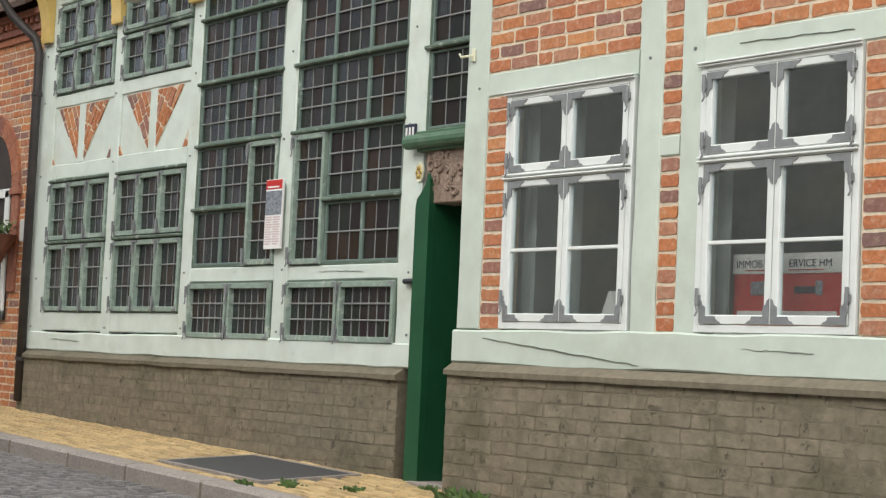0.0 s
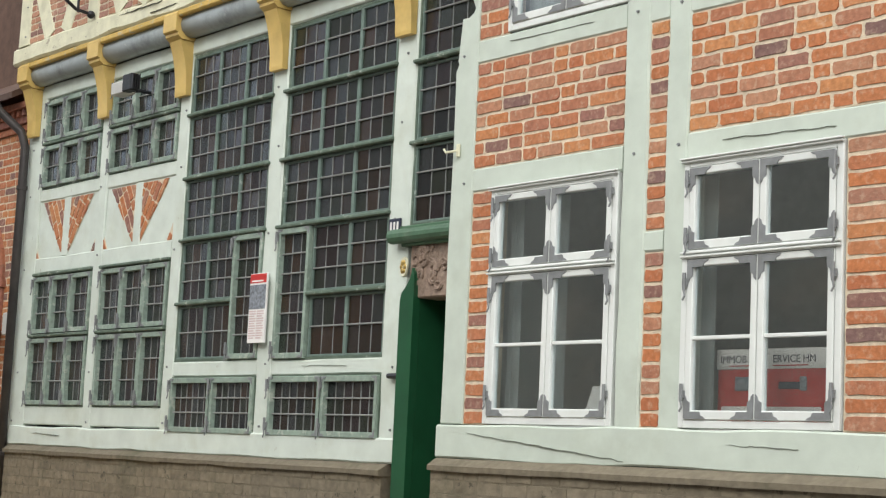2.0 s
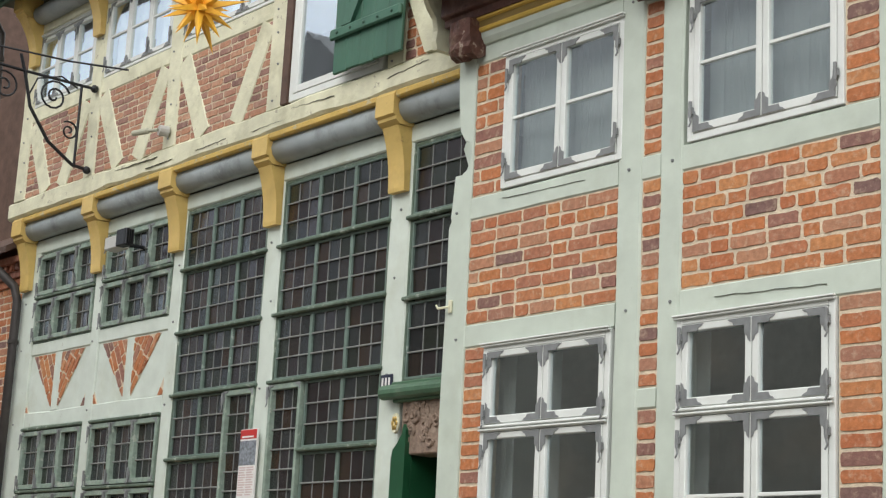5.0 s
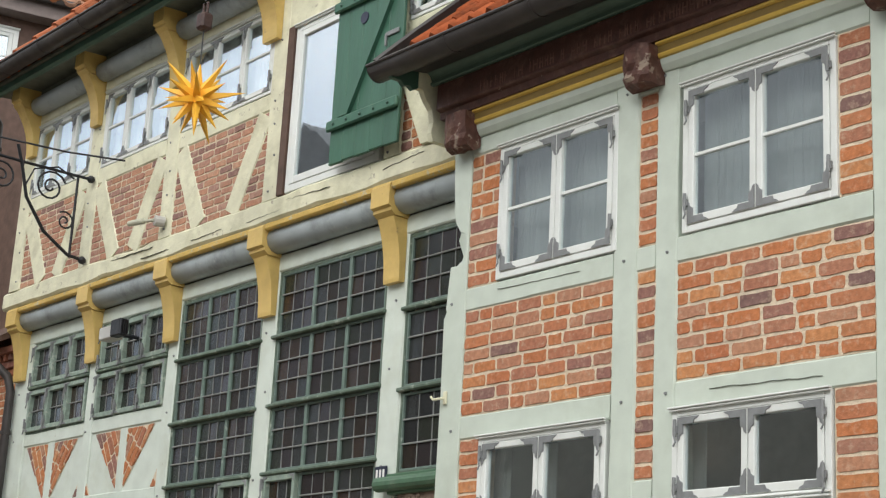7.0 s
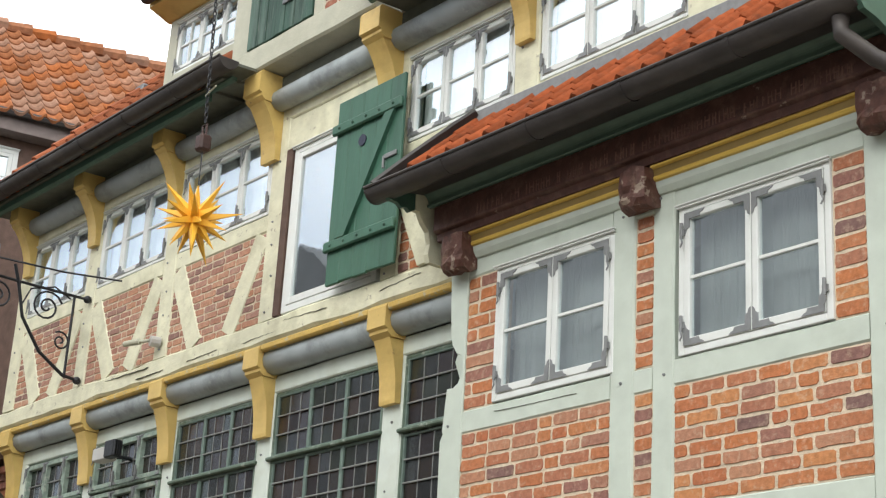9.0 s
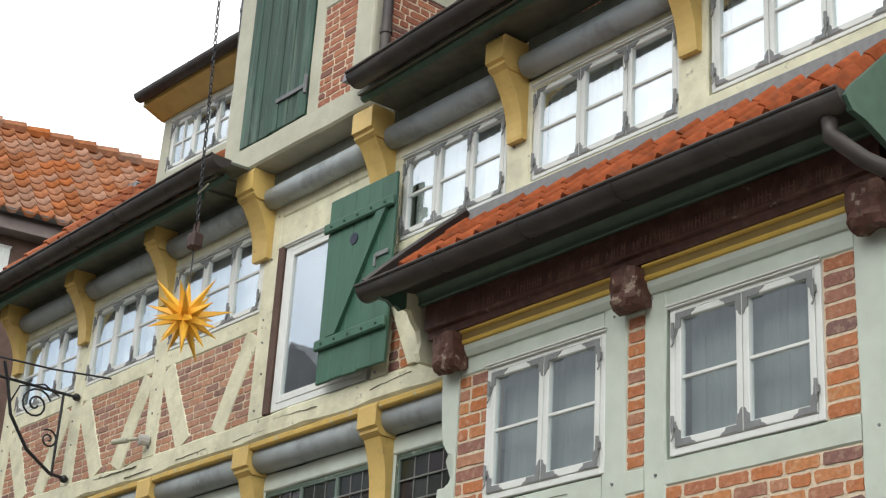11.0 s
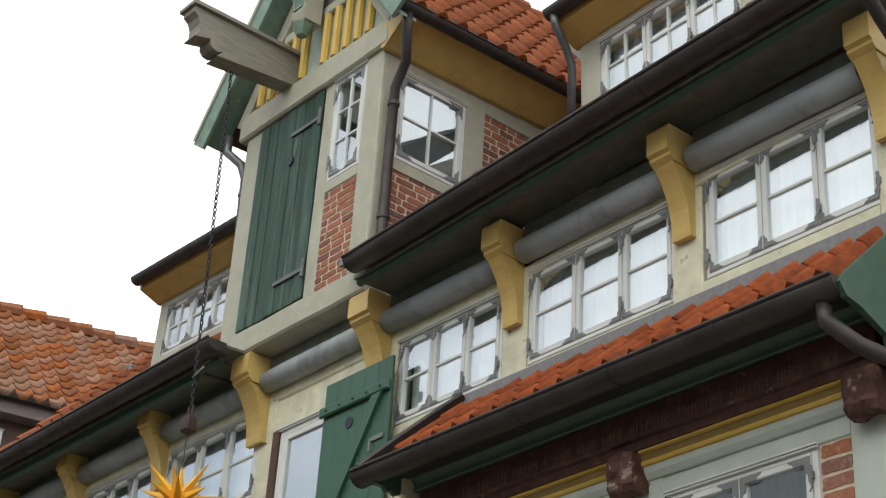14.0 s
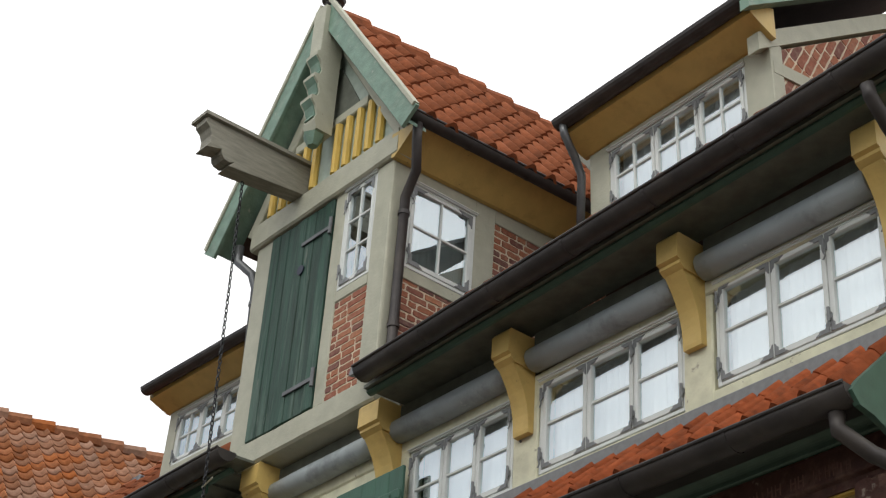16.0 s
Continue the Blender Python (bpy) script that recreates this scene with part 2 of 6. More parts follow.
M_FARTILE = mat("brown_orange_clay_tile", (0.31, 0.122, 0.056), 0.88, grain=0.25, scale=12, bump=0.3, stain=(0.15, 0.085, 0.06), stain_amount=0.7, stain_scale=2.2, piece=0.2, hue=0.006, spec=0.10)
M_CLINKER = mat("yellow_clinker", (0.47, 0.34, 0.17), 0.85, grain=0.2, scale=20, bump=0.5, stain=(0.28, 0.22, 0.14), stain_amount=0.6, stain_scale=3, piece=0.2)
M_CLINKERS = mat("yellow_clinker_far", (0.47, 0.34, 0.17), 0.85, grain=0.2, scale=20, bump=0.5, stain=(0.28, 0.22, 0.14), stain_amount=0.6, stain_scale=3, island=0.2)
M_KERB = mat("granite_kerb", (0.27, 0.24, 0.215), 0.85, grain=0.25, scale=40, bump=0.5, stain=(0.16, 0.14, 0.12), stain_amount=0.6, piece=0.12)
M_COBBLE = mat("grey_cobble", (0.17, 0.16, 0.155), 0.7, grain=0.25, scale=25, bump=0.4, island=0.3)
M_DIRT = mat("sandy_joint_dirt", (0.17, 0.145, 0.11), 0.95, grain=0.3, scale=15, bump=0.6)
M_MAT = mat("dark_metal_cover", (0.055, 0.055, 0.055), 0.7, grain=0.25, scale=30, bump=0.4)
M_ROOM = mat("dim_room_plaster", (0.23, 0.245, 0.215), 0.9, grain=0.1, bump=0.05)
M_CLOTH = mat("white_net_curtain", (0.86, 0.87, 0.88), 0.9, grain=0.05, scale=5, stretch=(8, 8, 0.6), bump=0.2, bump_scale=6)
M_GAUZE = mat("grey_white_curtain", (0.33, 0.37, 0.37), 0.9, grain=0.08, scale=5, stretch=(8, 8, 0.6), bump=0.3, bump_scale=6)
M_STAR = mat("orange_star_card", (0.86, 0.47, 0.05), 0.45, grain=0.08, bump=0.0)
M_CARVED = mat("carved_brown_sandstone", (0.25, 0.185, 0.145), 0.85, grain=0.35, scale=25, bump=0.6, stain=(0.46, 0.38, 0.31), stain_amount=0.5, stain_scale=12)
M_SLATE = mat("grey_slate", (0.11, 0.112, 0.118), 0.6, grain=0.3, scale=3, bump=0.2)
M_HOIST = mat("weathered_grey_timber", (0.25, 0.24, 0.195), 0.7, grain=0.25, scale=8, stretch=(4, 0.6, 4), bump=0.4, stain=(0.17, 0.16, 0.13), stain_amount=0.6)
M_OPP = mat("facing_row_render", (0.22, 0.215, 0.205), 0.9, grain=0.15, scale=1.5, bump=0.1)
M_FACEBRICK = mat("facing_row_brick", (0.15, 0.145, 0.13), 0.9, grain=0.3, scale=9, bump=0.1, stain=(0.24, 0.20, 0.16), stain_amount=0.5, stain_scale=0.7)
M_EAVES = mat("lilac_grey_board_paint", (0.20, 0.165, 0.155), 0.7, grain=0.2, scale=6, bump=0.2)
M_BOARD = mat("dark_brown_boards", (0.10, 0.06, 0.045), 0.7, grain=0.3, scale=8, bump=0.3)
M_RED = mat("red_print", (0.50, 0.03, 0.026), 0.4, grain=0.03, bump=0)
M_PAPER = mat("white_print_board", (0.80, 0.79, 0.77), 0.4, grain=0.04, bump=0)
M_PALEPRINT = mat("pink_grey_print", (0.62, 0.50, 0.49), 0.5, grain=0.1, scale=60, bump=0)
M_DARKPRINT = mat("grey_photo_print", (0.20, 0.22, 0.25), 0.5, grain=0.6, scale=40, bump=0)
M_INK = mat("dark_ink", (0.02, 0.025, 0.05), 0.5, grain=0.02, bump=0)
M_LEAF = mat("weed_leaf", (0.07, 0.12, 0.035), 0.7, grain=0.3, bump=0.1, island=0.3)
M_POT = mat("rust_basket", (0.16, 0.07, 0.045), 0.8, grain=0.3, bump=0.4)
M_GREYBOX = mat("light_grey_plastic", (0.46, 0.46, 0.44), 0.5, grain=0.05, bump=0.05)
M_GOLD = mat("polished_brass", (0.60, 0.42, 0.14), 0.3, metal=0.9, grain=0.1, bump=0.05)
G_CLEAR = glass("window_glass", (0.97, 0.99, 0.98))
G_LEADS = [glass("leaded_glass_" + k, c, 0.26, 1.0, 0.072, 0.09) for k, c in (
    ("grey", (0.42, 0.43, 0.42)), ("brown", (0.36, 0.22, 0.13)), ("green", (0.30, 0.34, 0.22)), ("plum", (0.34, 0.20, 0.20)),
    ("amber", (0.48, 0.25, 0.09)), ("smoke", (0.24, 0.24, 0.25)))]
G_DUST = mat("dusty_pane_back", (0.058, 0.043, 0.038), 0.6, grain=0.35, scale=6, bump=0.1, piece=0.5, hue=0.05)


# ---- building helpers ----
def part(name, bm, material, parent=None, label=""):
    """Links a bmesh as one mesh object, under parent where one is given."""
    me = bpy.data.meshes.new(name)
    bm.to_mesh(me)
    bm.free()
    me.materials.append(material)
    ob = new(name, me)
    ob.parent = parent
    if label:
        tagged(ob, label)
    return ob


def thing(name, label, category, group="", kind=""):
    return tagged(new(name), label, category, group, kind)


def box(bm, x0, x1, y0, y1, z0, z1, bev=0.0):
    c = Matrix.LocRotScale(((x0 + x1) / 2, (y0 + y1) / 2, (z0 + z1) / 2), None, (abs(x1 - x0), abs(y1 - y0), abs(z1 - z0)))
    r = bmesh.ops.create_cube(bm, size=1, matrix=c)
    if bev:
        es = {e for v in r["verts"] for e in v.link_edges}
        bmesh.ops.bevel(bm, geom=list(es), offset=bev, segments=1, affect="EDGES")
    return bm


def block(name, x0, x1, y0, y1, z0, z1, material, parent=None, label="", bev=0.006):
    return part(name, box(bmesh.new(), x0, x1, y0, y1, z0, z1, bev), material, parent, label)


def loft_rings(bm, rings, closed=True):
    """Skins a row of rings of equal count, with end caps."""
    vs = [[bm.verts.new(p) for p in r] for r in rings]
    k = len(vs[0])
    for a, b in zip(vs, vs[1:]):
        for i in range(k if closed else k - 1):
            j = (i + 1) % k
            bm.faces.new((a[i], a[j], b[j], b[i]))
    if closed:
        bm.faces.new(vs[0][::-1])
        bm.faces.new(vs[-1])
    return bm


def timber(name, a, b, width, depth, yfront, material, parent, wob=0.006, cham=0.012, label="", seed=0):
    """An old squared timber in the facade's plane from (x, z) a to b; its front lies at yfront, its depth runs inwards."""
    a, b = Vector((a[0], 0, a[1])), Vector((b[0], 0, b[1]))
    d = b - a
    n = max(2, int(d.length / 0.22) + 1)
    u = d.normalized()
    w = Vector((-u.z, 0, u.x))
    rings = []
    for i in range(n):
        p = a + d * i / (n - 1)
        s = noise.noise_vector(Vector((p.x * 1.7, seed + 3.1, p.z * 1.7))) * wob * (0.4 if i in (0, n - 1) else 1)
        hw = width / 2 + noise.noise(Vector((p.x * 3, seed + 9.0, p.z * 3))) * wob
        c = p + w * s.x
        y0 = yfront + s.y * 0.8
        y1 = yfront + depth
        cs = [(-hw, y0 + cham), (-hw + cham, y0), (hw - cham, y0), (hw, y0 + cham), (hw, y1), (-hw, y1)]
        rings.append([c + w * q + Vector((0, y, 0)) for q, y in cs])
    bm = bmesh.new()
    loft_rings(bm, rings)
    bmesh.ops.recalc_face_normals(bm, faces=bm.faces)
    return part(name, bm, material, parent, label)


def tube(bm, pts, r, n=8):
    """A round bar through points."""
    pts = [Vector(p) for p in pts]
    rings = []
    side = None
    for i, p in enumerate(pts):
        t = (pts[min(i + 1, len(pts) - 1)] - pts[max(i - 1, 0)]).normalized()
        if side is None:
            side = t.orthogonal().normalized()
        side = (side - t * side.dot(t)).normalized()
        up = t.cross(side)
        rr = r[i] if isinstance(r, (list, tuple)) else r
        rings.append([p + (side * math.cos(2 * math.pi * k / n) + up * math.sin(2 * math.pi * k / n)) * rr for k in range(n)])
    return loft_rings(bm, rings)


def prism(bm, poly, y0, y1):
    """An (x, z) outline run from y0 to y1."""
    loft_rings(bm, [[(x, y0, z) for x, z in poly], [(x, y1, z) for x, z in poly]])
    bmesh.ops.recalc_face_normals(bm, faces=bm.faces)
    return bm


def clip(poly, a, b):
    """The part of a convex outline that lies left of the line from a to b."""
    out = []
    for i, p in enumerate(poly):
        q = poly[(i + 1) % len(poly)]
        dp = (b[0] - a[0]) * (p[1] - a[1]) - (b[1] - a[1]) * (p[0] - a[0])
        dq = (b[0] - a[0]) * (q[1] - a[1]) - (b[1] - a[1]) * (q[0] - a[0])
        if dp >= 0:
            out.append(p)
        if dp * dq < 0:
            s = dp / (dp - dq)
            out.append((p[0] + (q[0] - p[0]) * s, p[1] + (q[1] - p[1]) * s))
    return out


def area(poly):
    return sum(p[0] * q[1] - q[0] * p[1] for p, q in zip(poly, poly[1:] + poly[:1])) / 2


def brick_mesh(poly, y0, depth, rng, rough=0.004, place=None):
    """One hand-made brick: (x, z) outline with knocked corners and a wavering edge, front at y0, bedded to y0 + depth."""
    poly = [p for i, p in enumerate(poly) if math.hypot(p[0] - poly[i - 1][0], p[1] - poly[i - 1][1]) > 0.006]
    ring = []
    for i, q in enumerate(poly):
        p, r = poly[i - 1], poly[(i + 1) % len(poly)]
        for a in (p, r):
            ln = max(1e-6, math.hypot(a[0] - q[0], a[1] - q[1]))
            d = min(rng.uniform(0.003, 0.017), ln * 0.3)
            ring.append((q[0] + (a[0] - q[0]) / ln * d + rng.uniform(-rough, rough) * 0.5, q[1] + (a[1] - q[1]) / ln * d + rng.uniform(-rough, rough) * 0.5))
        ln = math.hypot(r[0] - q[0], r[1] - q[1])
        k = 2 if ln > 0.16 else 1 if ln > 0.07 else 0
        for j in range(1, k + 1):
            u = (j + rng.uniform(-0.2, 0.2)) / (k + 1)
            ring.append((q[0] + (r[0] - q[0]) * u + rng.uniform(-rough, rough), q[1] + (r[1] - q[1]) * u + rng.uniform(-rough, rough)))
    c = (sum(p[0] for p in ring) / len(ring), sum(p[1] for p in ring) / len(ring))
    tilt_x, tilt_z = rng.uniform(-0.008, 0.008), rng.uniform(-0.02, 0.02)
    k = len(ring)
    vs = [(p[0], y0 + 0.016, p[1]) for p in ring]
    for p in ring:
        dx, dz = c[0] - p[0], c[1] - p[1]
        q = max(1e-6, math.hypot(dx, dz))
        e = rng.uniform(0.002, 0.006)
        vs.append((p[0] + dx / q * e, y0 + dx * tilt_x + dz * tilt_z, p[1] + dz / q * e))
    if place:
        vs = [place(v) for v in vs]
    fs = [(i, k + i, k + (i + 1) % k, (i + 1) % k) for i in range(k)]
    fs.append(tuple(range(k, 2 * k))[::-1])
    return vs, fs


def brick_panel(outline, yfront, parent, material, course=0.092, length=0.275, joint=0.014, angle=0.0, worn=0.0045, seed=1, place=None, proud=0.0045,
                mortar=None, half=True, name="infill_panel", depth=0.12):
    """A mortar bed in an (x, z) outline (anticlockwise) with every brick laid in it as a piece of its own."""
    rng = random.Random(seed)
    put = place or (lambda v: v)
    bm = bmesh.new()
    rings = [[put((x, yfront + proud, z)) for x, z in outline], [put((x, yfront + depth, z)) for x, z in outline]]
    loft_rings(bm, rings)
    bmesh.ops.recalc_face_normals(bm, faces=bm.faces)
    bed = part(name, bm, mortar or M_MORTAR, parent)
    ca, sa = math.cos(angle), math.sin(angle)
    back_rot = [(x * ca + z * sa, -x * sa + z * ca) for x, z in outline]
    u0, u1 = min(p[0] for p in back_rot), max(p[0] for p in back_rot)
    v0, v1 = min(p[1] for p in back_rot), max(p[1] for p in back_rot)
    rows = max(1, round((v1 - v0) / course))
    ch = (v1 - v0) / rows
    for r in range(rows):
        u = u0 - rng.uniform(0.0, 0.03) - (length * 0.5 if (r % 2 and half) else 0)
        if not half:
            u = u0
        while u < u1 - 0.02:
            ln = length * (0.55 if rng.random() < 0.2 else 1) * rng.uniform(0.88, 1.08)
            if u1 - (u + ln) < 0.07 or (not half and u1 - u < 0.34):
                ln = u1 - u + 0.01
            a, b = u + joint / 2, u + ln - joint / 2
            c, d = v0 + r * ch + joint / 2, v0 + (r + 1) * ch - joint / 2
            poly = [(a, c), (b, c), (b, d), (a, d)]
            poly = [(x * ca - z * sa, x * sa + z * ca) for x, z in poly]
            for i, p in enumerate(outline):
                if len(poly) < 3:
                    break
                poly = clip(poly, p, outline[(i + 1) % len(outline)])
            u += ln
            if len(poly) < 3 or area(poly) < 0.0016:
                continue
            vs, fs = brick_mesh(poly, yfront + rng.uniform(-0.003, 0.001), 0.05, rng, worn, put)
            me = bpy.data.meshes.new("brick")
            me.from_pydata(vs, [], fs)
            me.materials.append(material)
            ob = new("brick", me)
            ob.parent = bed
    return bed


def rect(x0, x1, z0, z1):
    return [(x0, z0), (x1, z0), (x1, z1), (x0, z1)]


# ---- windows ----
def corner_iron(parent, x, z, sx, sz, y, ln=0.15, w=0.034):
    """An angle iron at a sash corner: two arms with nibbed ends."""
    bm = bmesh.new()
    v = ln * 0.85
    a = [(0, 0), (ln, 0), (ln - w * 0.45, w * 0.35), (ln - w * 0.9, w * 0.5), (ln - w * 1.1, w), (w, w), (w, v - w * 1.1), (w * 0.5, v - w * 0.8), (w * 0.35, v - w * 0.3), (0, v)]
    poly = [(x + sx * p, z + sz * q) for p, q in a]
    prism(bm, poly, y - 0.006, y + 0.004)
    return part("corner_iron", bm, M_IRON, parent)


def hinge(parent, x, z, y):
    bm = bmesh.new()
    tube(bm, [(x, y - 0.018, z - 0.05), (x, y - 0.018, z + 0.05)], 0.011, 6)
    box(bm, x - 0.018, x + 0.018, y - 0.016, y - 0.002, z - 0.03, z + 0.012)
    tube(bm, [(x, y - 0.02, z - 0.05), (x + 0.012, y - 0.024, z - 0.085), (x - 0.004, y - 0.024, z - 0.11)], 0.006, 5)
    return part("hinge", bm, M_IRON, parent, "grey wrought hinge")


def casement_window(number, x0, x1, z0, z1, y, rows, cols, label, place=None, irons=True, fw=0.045, sw=0.045, muntin_x=0, group=""):
    """A painted wooden window. rows: (bottom, top, bars across) from the sill up."""
    win = thing("window_" + str(number), label, "window", group, "structure")
    f = bmesh.new()
    box(f, x0, x0 + fw, y, y + 0.09, z0, z1, 0.004)
    box(f, x1 - fw, x1, y, y + 0.09, z0, z1, 0.004)
    box(f, x0 + fw, x1 - fw, y, y + 0.09, z0, z0 + fw, 0.004)
    box(f, x0 + fw, x1 - fw, y, y + 0.09, z1 - fw, z1, 0.004)
    for zb, zt, _ in rows[1:]:
        box(f, x0 + fw, x1 - fw, y - 0.006, y + 0.09, zb - 0.025, zb + 0.025, 0.003)
        for dz in (-0.012, 0.010):
            box(f, x0 + 0.004, x1 - 0.004, y - 0.024, y - 0.002, zb + dz - 0.006, zb + dz + 0.006, 0.003)
    part("window_frame", f, M_WHITE, win)
    drip = bmesh.new()
    box(drip, x0 - 0.008, x1 + 0.008, y - 0.022, y - 0.004, z1 - 0.016, z1 - 0.004, 0.003)
    box(drip, x0 - 0.012, x1 + 0.012, y - 0.032, y - 0.004, z1 - 0.002, z1 + 0.010, 0.003)
    part("drip_mould", drip, M_WHITE, win)
    cw = (x1 - x0 - 2 * fw) / cols
    iron = (0.11, 0.030) if cols == 3 else (0.165, 0.041)
    for ri, (zb, zt, bars) in enumerate(rows):
        lo = zb + (fw if ri == 0 else 0.025)
        hi = zt - (fw if ri == len(rows) - 1 else 0.025)
        for c in range(cols):
            a, b = x0 + fw + c * cw + 0.003, x0 + fw + (c + 1) * cw - 0.003
            s = bmesh.new()
            ys = y - 0.004
            box(s, a, a + sw, ys, ys + 0.05, lo + 0.003, hi - 0.003, 0.005)
            box(s, b - sw, b, ys, ys + 0.05, lo + 0.003, hi - 0.003, 0.005)
            box(s, a + sw, b - sw, ys, ys + 0.05, lo + 0.003, lo + sw + 0.012, 0.005)
            box(s, a + sw, b - sw, ys, ys + 0.05, hi - sw, hi - 0.003, 0.005)
            sash = part("sash", s, M_WHITE, win)
            inner_a, inner_b, inner_lo, inner_hi = a + sw, b - sw, lo + sw + 0.012, hi - sw
            for k in range(bars):
                zz = inner_lo + (inner_hi - inner_lo) * (k + 1) / (bars + 1)
                block("glazing_bar", inner_a, inner_b, ys + 0.008, ys + 0.04, zz - 0.011, zz + 0.011, M_WHITE, sash, bev=0.003)
            for k in range(muntin_x):
                xx = inner_a + (inner_b - inner_a) * (k + 1) / (muntin_x + 1)
                block("glazing_bar", xx - 0.010, xx + 0.010, ys + 0.006, ys + 0.038, inner_lo, inner_hi, M_WHITE, sash, bev=0.003)
            g = bmesh.new()
            box(g, inner_a - 0.005, inner_b + 0.005, ys + 0.022, ys + 0.026, inner_lo - 0.005, inner_hi + 0.005)
            pane = part("pane", g, G_CLEAR, sash)
            pane.visible_shadow = False
            if irons:
                for sx, xx in ((1, a + 0.004), (-1, b - 0.004)):
                    corner_iron(sash, xx, lo + 0.008, sx, 1, ys, *iron)
                    corner_iron(sash, xx, hi - 0.008, sx, -1, ys, *iron)
                for zz in (lo + (hi - lo) * 0.17, hi - (hi - lo) * 0.14):
                    hinge(sash, a - 0.006 if c == 0 else b + 0.006, zz, ys)
    return win


def curtain(x0, x1, z0, z1, y, material, label, wave=0.012):
    """Hanging cloth in soft folds, close behind a window."""
    n = max(8, int((x1 - x0) / 0.03))
    top, low = [], []
    for i in range(n + 1):
        x = x0 + (x1 - x0) * i / n
        d = wave * math.sin(x * 41) + wave * 0.6 * math.sin(x * 97 + 1)
        top.append((x, y + d * 0.7, z1))
        low.append((x, y + d, z0))
    bm = bmesh.new()
    rings = [low + [(p[0], p[1] + 0.004, p[2]) for p in low[::-1]], top + [(p[0], p[1] + 0.004, p[2]) for p in top[::-1]]]
    loft_rings(bm, rings)
    return tagged(part("curtain", bm, material), label, "curtain")


def leaded_window(number, x0, x1, z0, z1, y, lights, label):
    """A green-framed window of leaded lights. lights: (x0, x1, z0, z1, panes across, panes up, opens)."""
    win = thing("window_" + str(number), label, "window", "leaded hall windows", "structure")
    f = bmesh.new()
    t = 0.020
    box(f, x0, x0 + t, y + 0.012, y + 0.08, z0, z1)
    box(f, x1 - t, x1, y + 0.012, y + 0.08, z0, z1)
    box(f, x0 + t, x1 - t, y + 0.012, y + 0.08, z0, z0 + t)
    box(f, x0 + t, x1 - t, y + 0.012, y + 0.08, z1 - t, z1)
    part("window_frame", f, M_WINGREEN, win)
    rng = random.Random(number)
    for a, b, lo, hi, nx, nz, opens in lights:
        s = bmesh.new()
        w = 0.036 if opens else 0.018
        d = -0.012 if opens else 0.016
        wb = w * 1.25 if opens else w
        box(s, a, a + w, y + d, y + 0.06, lo, hi, 0.003)
        box(s, b - w, b, y + d, y + 0.06, lo, hi, 0.003)
        box(s, a + w, b - w, y + d, y + 0.06, lo, lo + wb, 0.003)
        box(s, a + w, b - w, y + d, y + 0.06, hi - wb, hi, 0.003)
        light = part("light", s, M_SASHPALE if opens else M_MULLION, win)
        ia, ib, il, ih = a + w, b - w, lo + wb, hi - wb
        lead = bmesh.new()
        for i in range(1, nx):
            xx = ia + (ib - ia) * i / nx
            box(lead, xx - 0.0035, xx + 0.0035, y + 0.030, y + 0.044, il, ih)
        for k in range(1, nz):
            zz = il + (ih - il) * k / nz
            tube(lead, [(ia, y + 0.022, zz), (ib, y + 0.022, zz)], 0.007, 6)
        part("lead_came", lead, M_LEAD, light)
        pw, ph = (ib - ia) / nx, (ih - il) / nz
        for i in range(nx):
            for k in range(nz):
                p = bmesh.new()
                box(p, -pw / 2, pw / 2, -0.0015, 0.0015, -ph / 2, ph / 2)
                pane = part("pane", p, rng.choices(G_LEADS, (4, 3, 3, 3, 2, 2))[0], light)
                pane.matrix_basis = pose(ia + (i + 0.5) * pw, y + 0.037, il + (k + 0.5) * ph, rng.uniform(-2.2, 2.2), 0, rng.uniform(-2.2, 2.2))
        if opens:
            hinge(light, a + 0.004, hi - 0.07, y + d)
            hinge(light, a + 0.004, lo + 0.09, y + d)
            for sx, xx in ((1, a + 0.004), (-1, b - 0.004)):
                corner_iron(light, xx, lo + 0.005, sx, 1, y + d, 0.07, 0.018)
                corner_iron(light, xx, hi - 0.005, sx, -1, y + d, 0.07, 0.018)
    return win


# ---- plan (metres): hall front, bay front, upper storey front, hoist dormer front ----
Y_HALL, Y_BAY, Y_UP, Y_LOFT = 7.40, 7.10, 7.20, 6.93
Y_KERB = 6.05


def street_z(x):
    """Height of the pavement along the house: the street climbs gently."""
    return 0.59 - 0.028 * (max(-40, min(12, x)) + 9.6)


def pave_z(x, y):
    return street_z(x) - 0.05 * (Y_HALL - y)


# ---- ground ----
bm = bmesh.new()
xs = [-900, -200, -40, -24, -18, -14, -10, -6, 0, 6, 12, 200, 900]
ys = [-900, -60, -6, -2, 2, 4.5, Y_KERB, 60, 900]
grid = [[bm.verts.new((x, y, street_z(x) - 0.19 + (0 if y < Y_KERB else -0.04))) for y in ys] for x in xs]
for i in range(len(xs) - 1):
    for j in range(len(ys) - 1):
        bm.faces.new((grid[i][j], grid[i + 1][j], grid[i + 1][j + 1], grid[i][j + 1]))
ground = tagged(part("ground", bm, M_DIRT), "sandy ground and street bed along the house row", "ground", kind="structure")

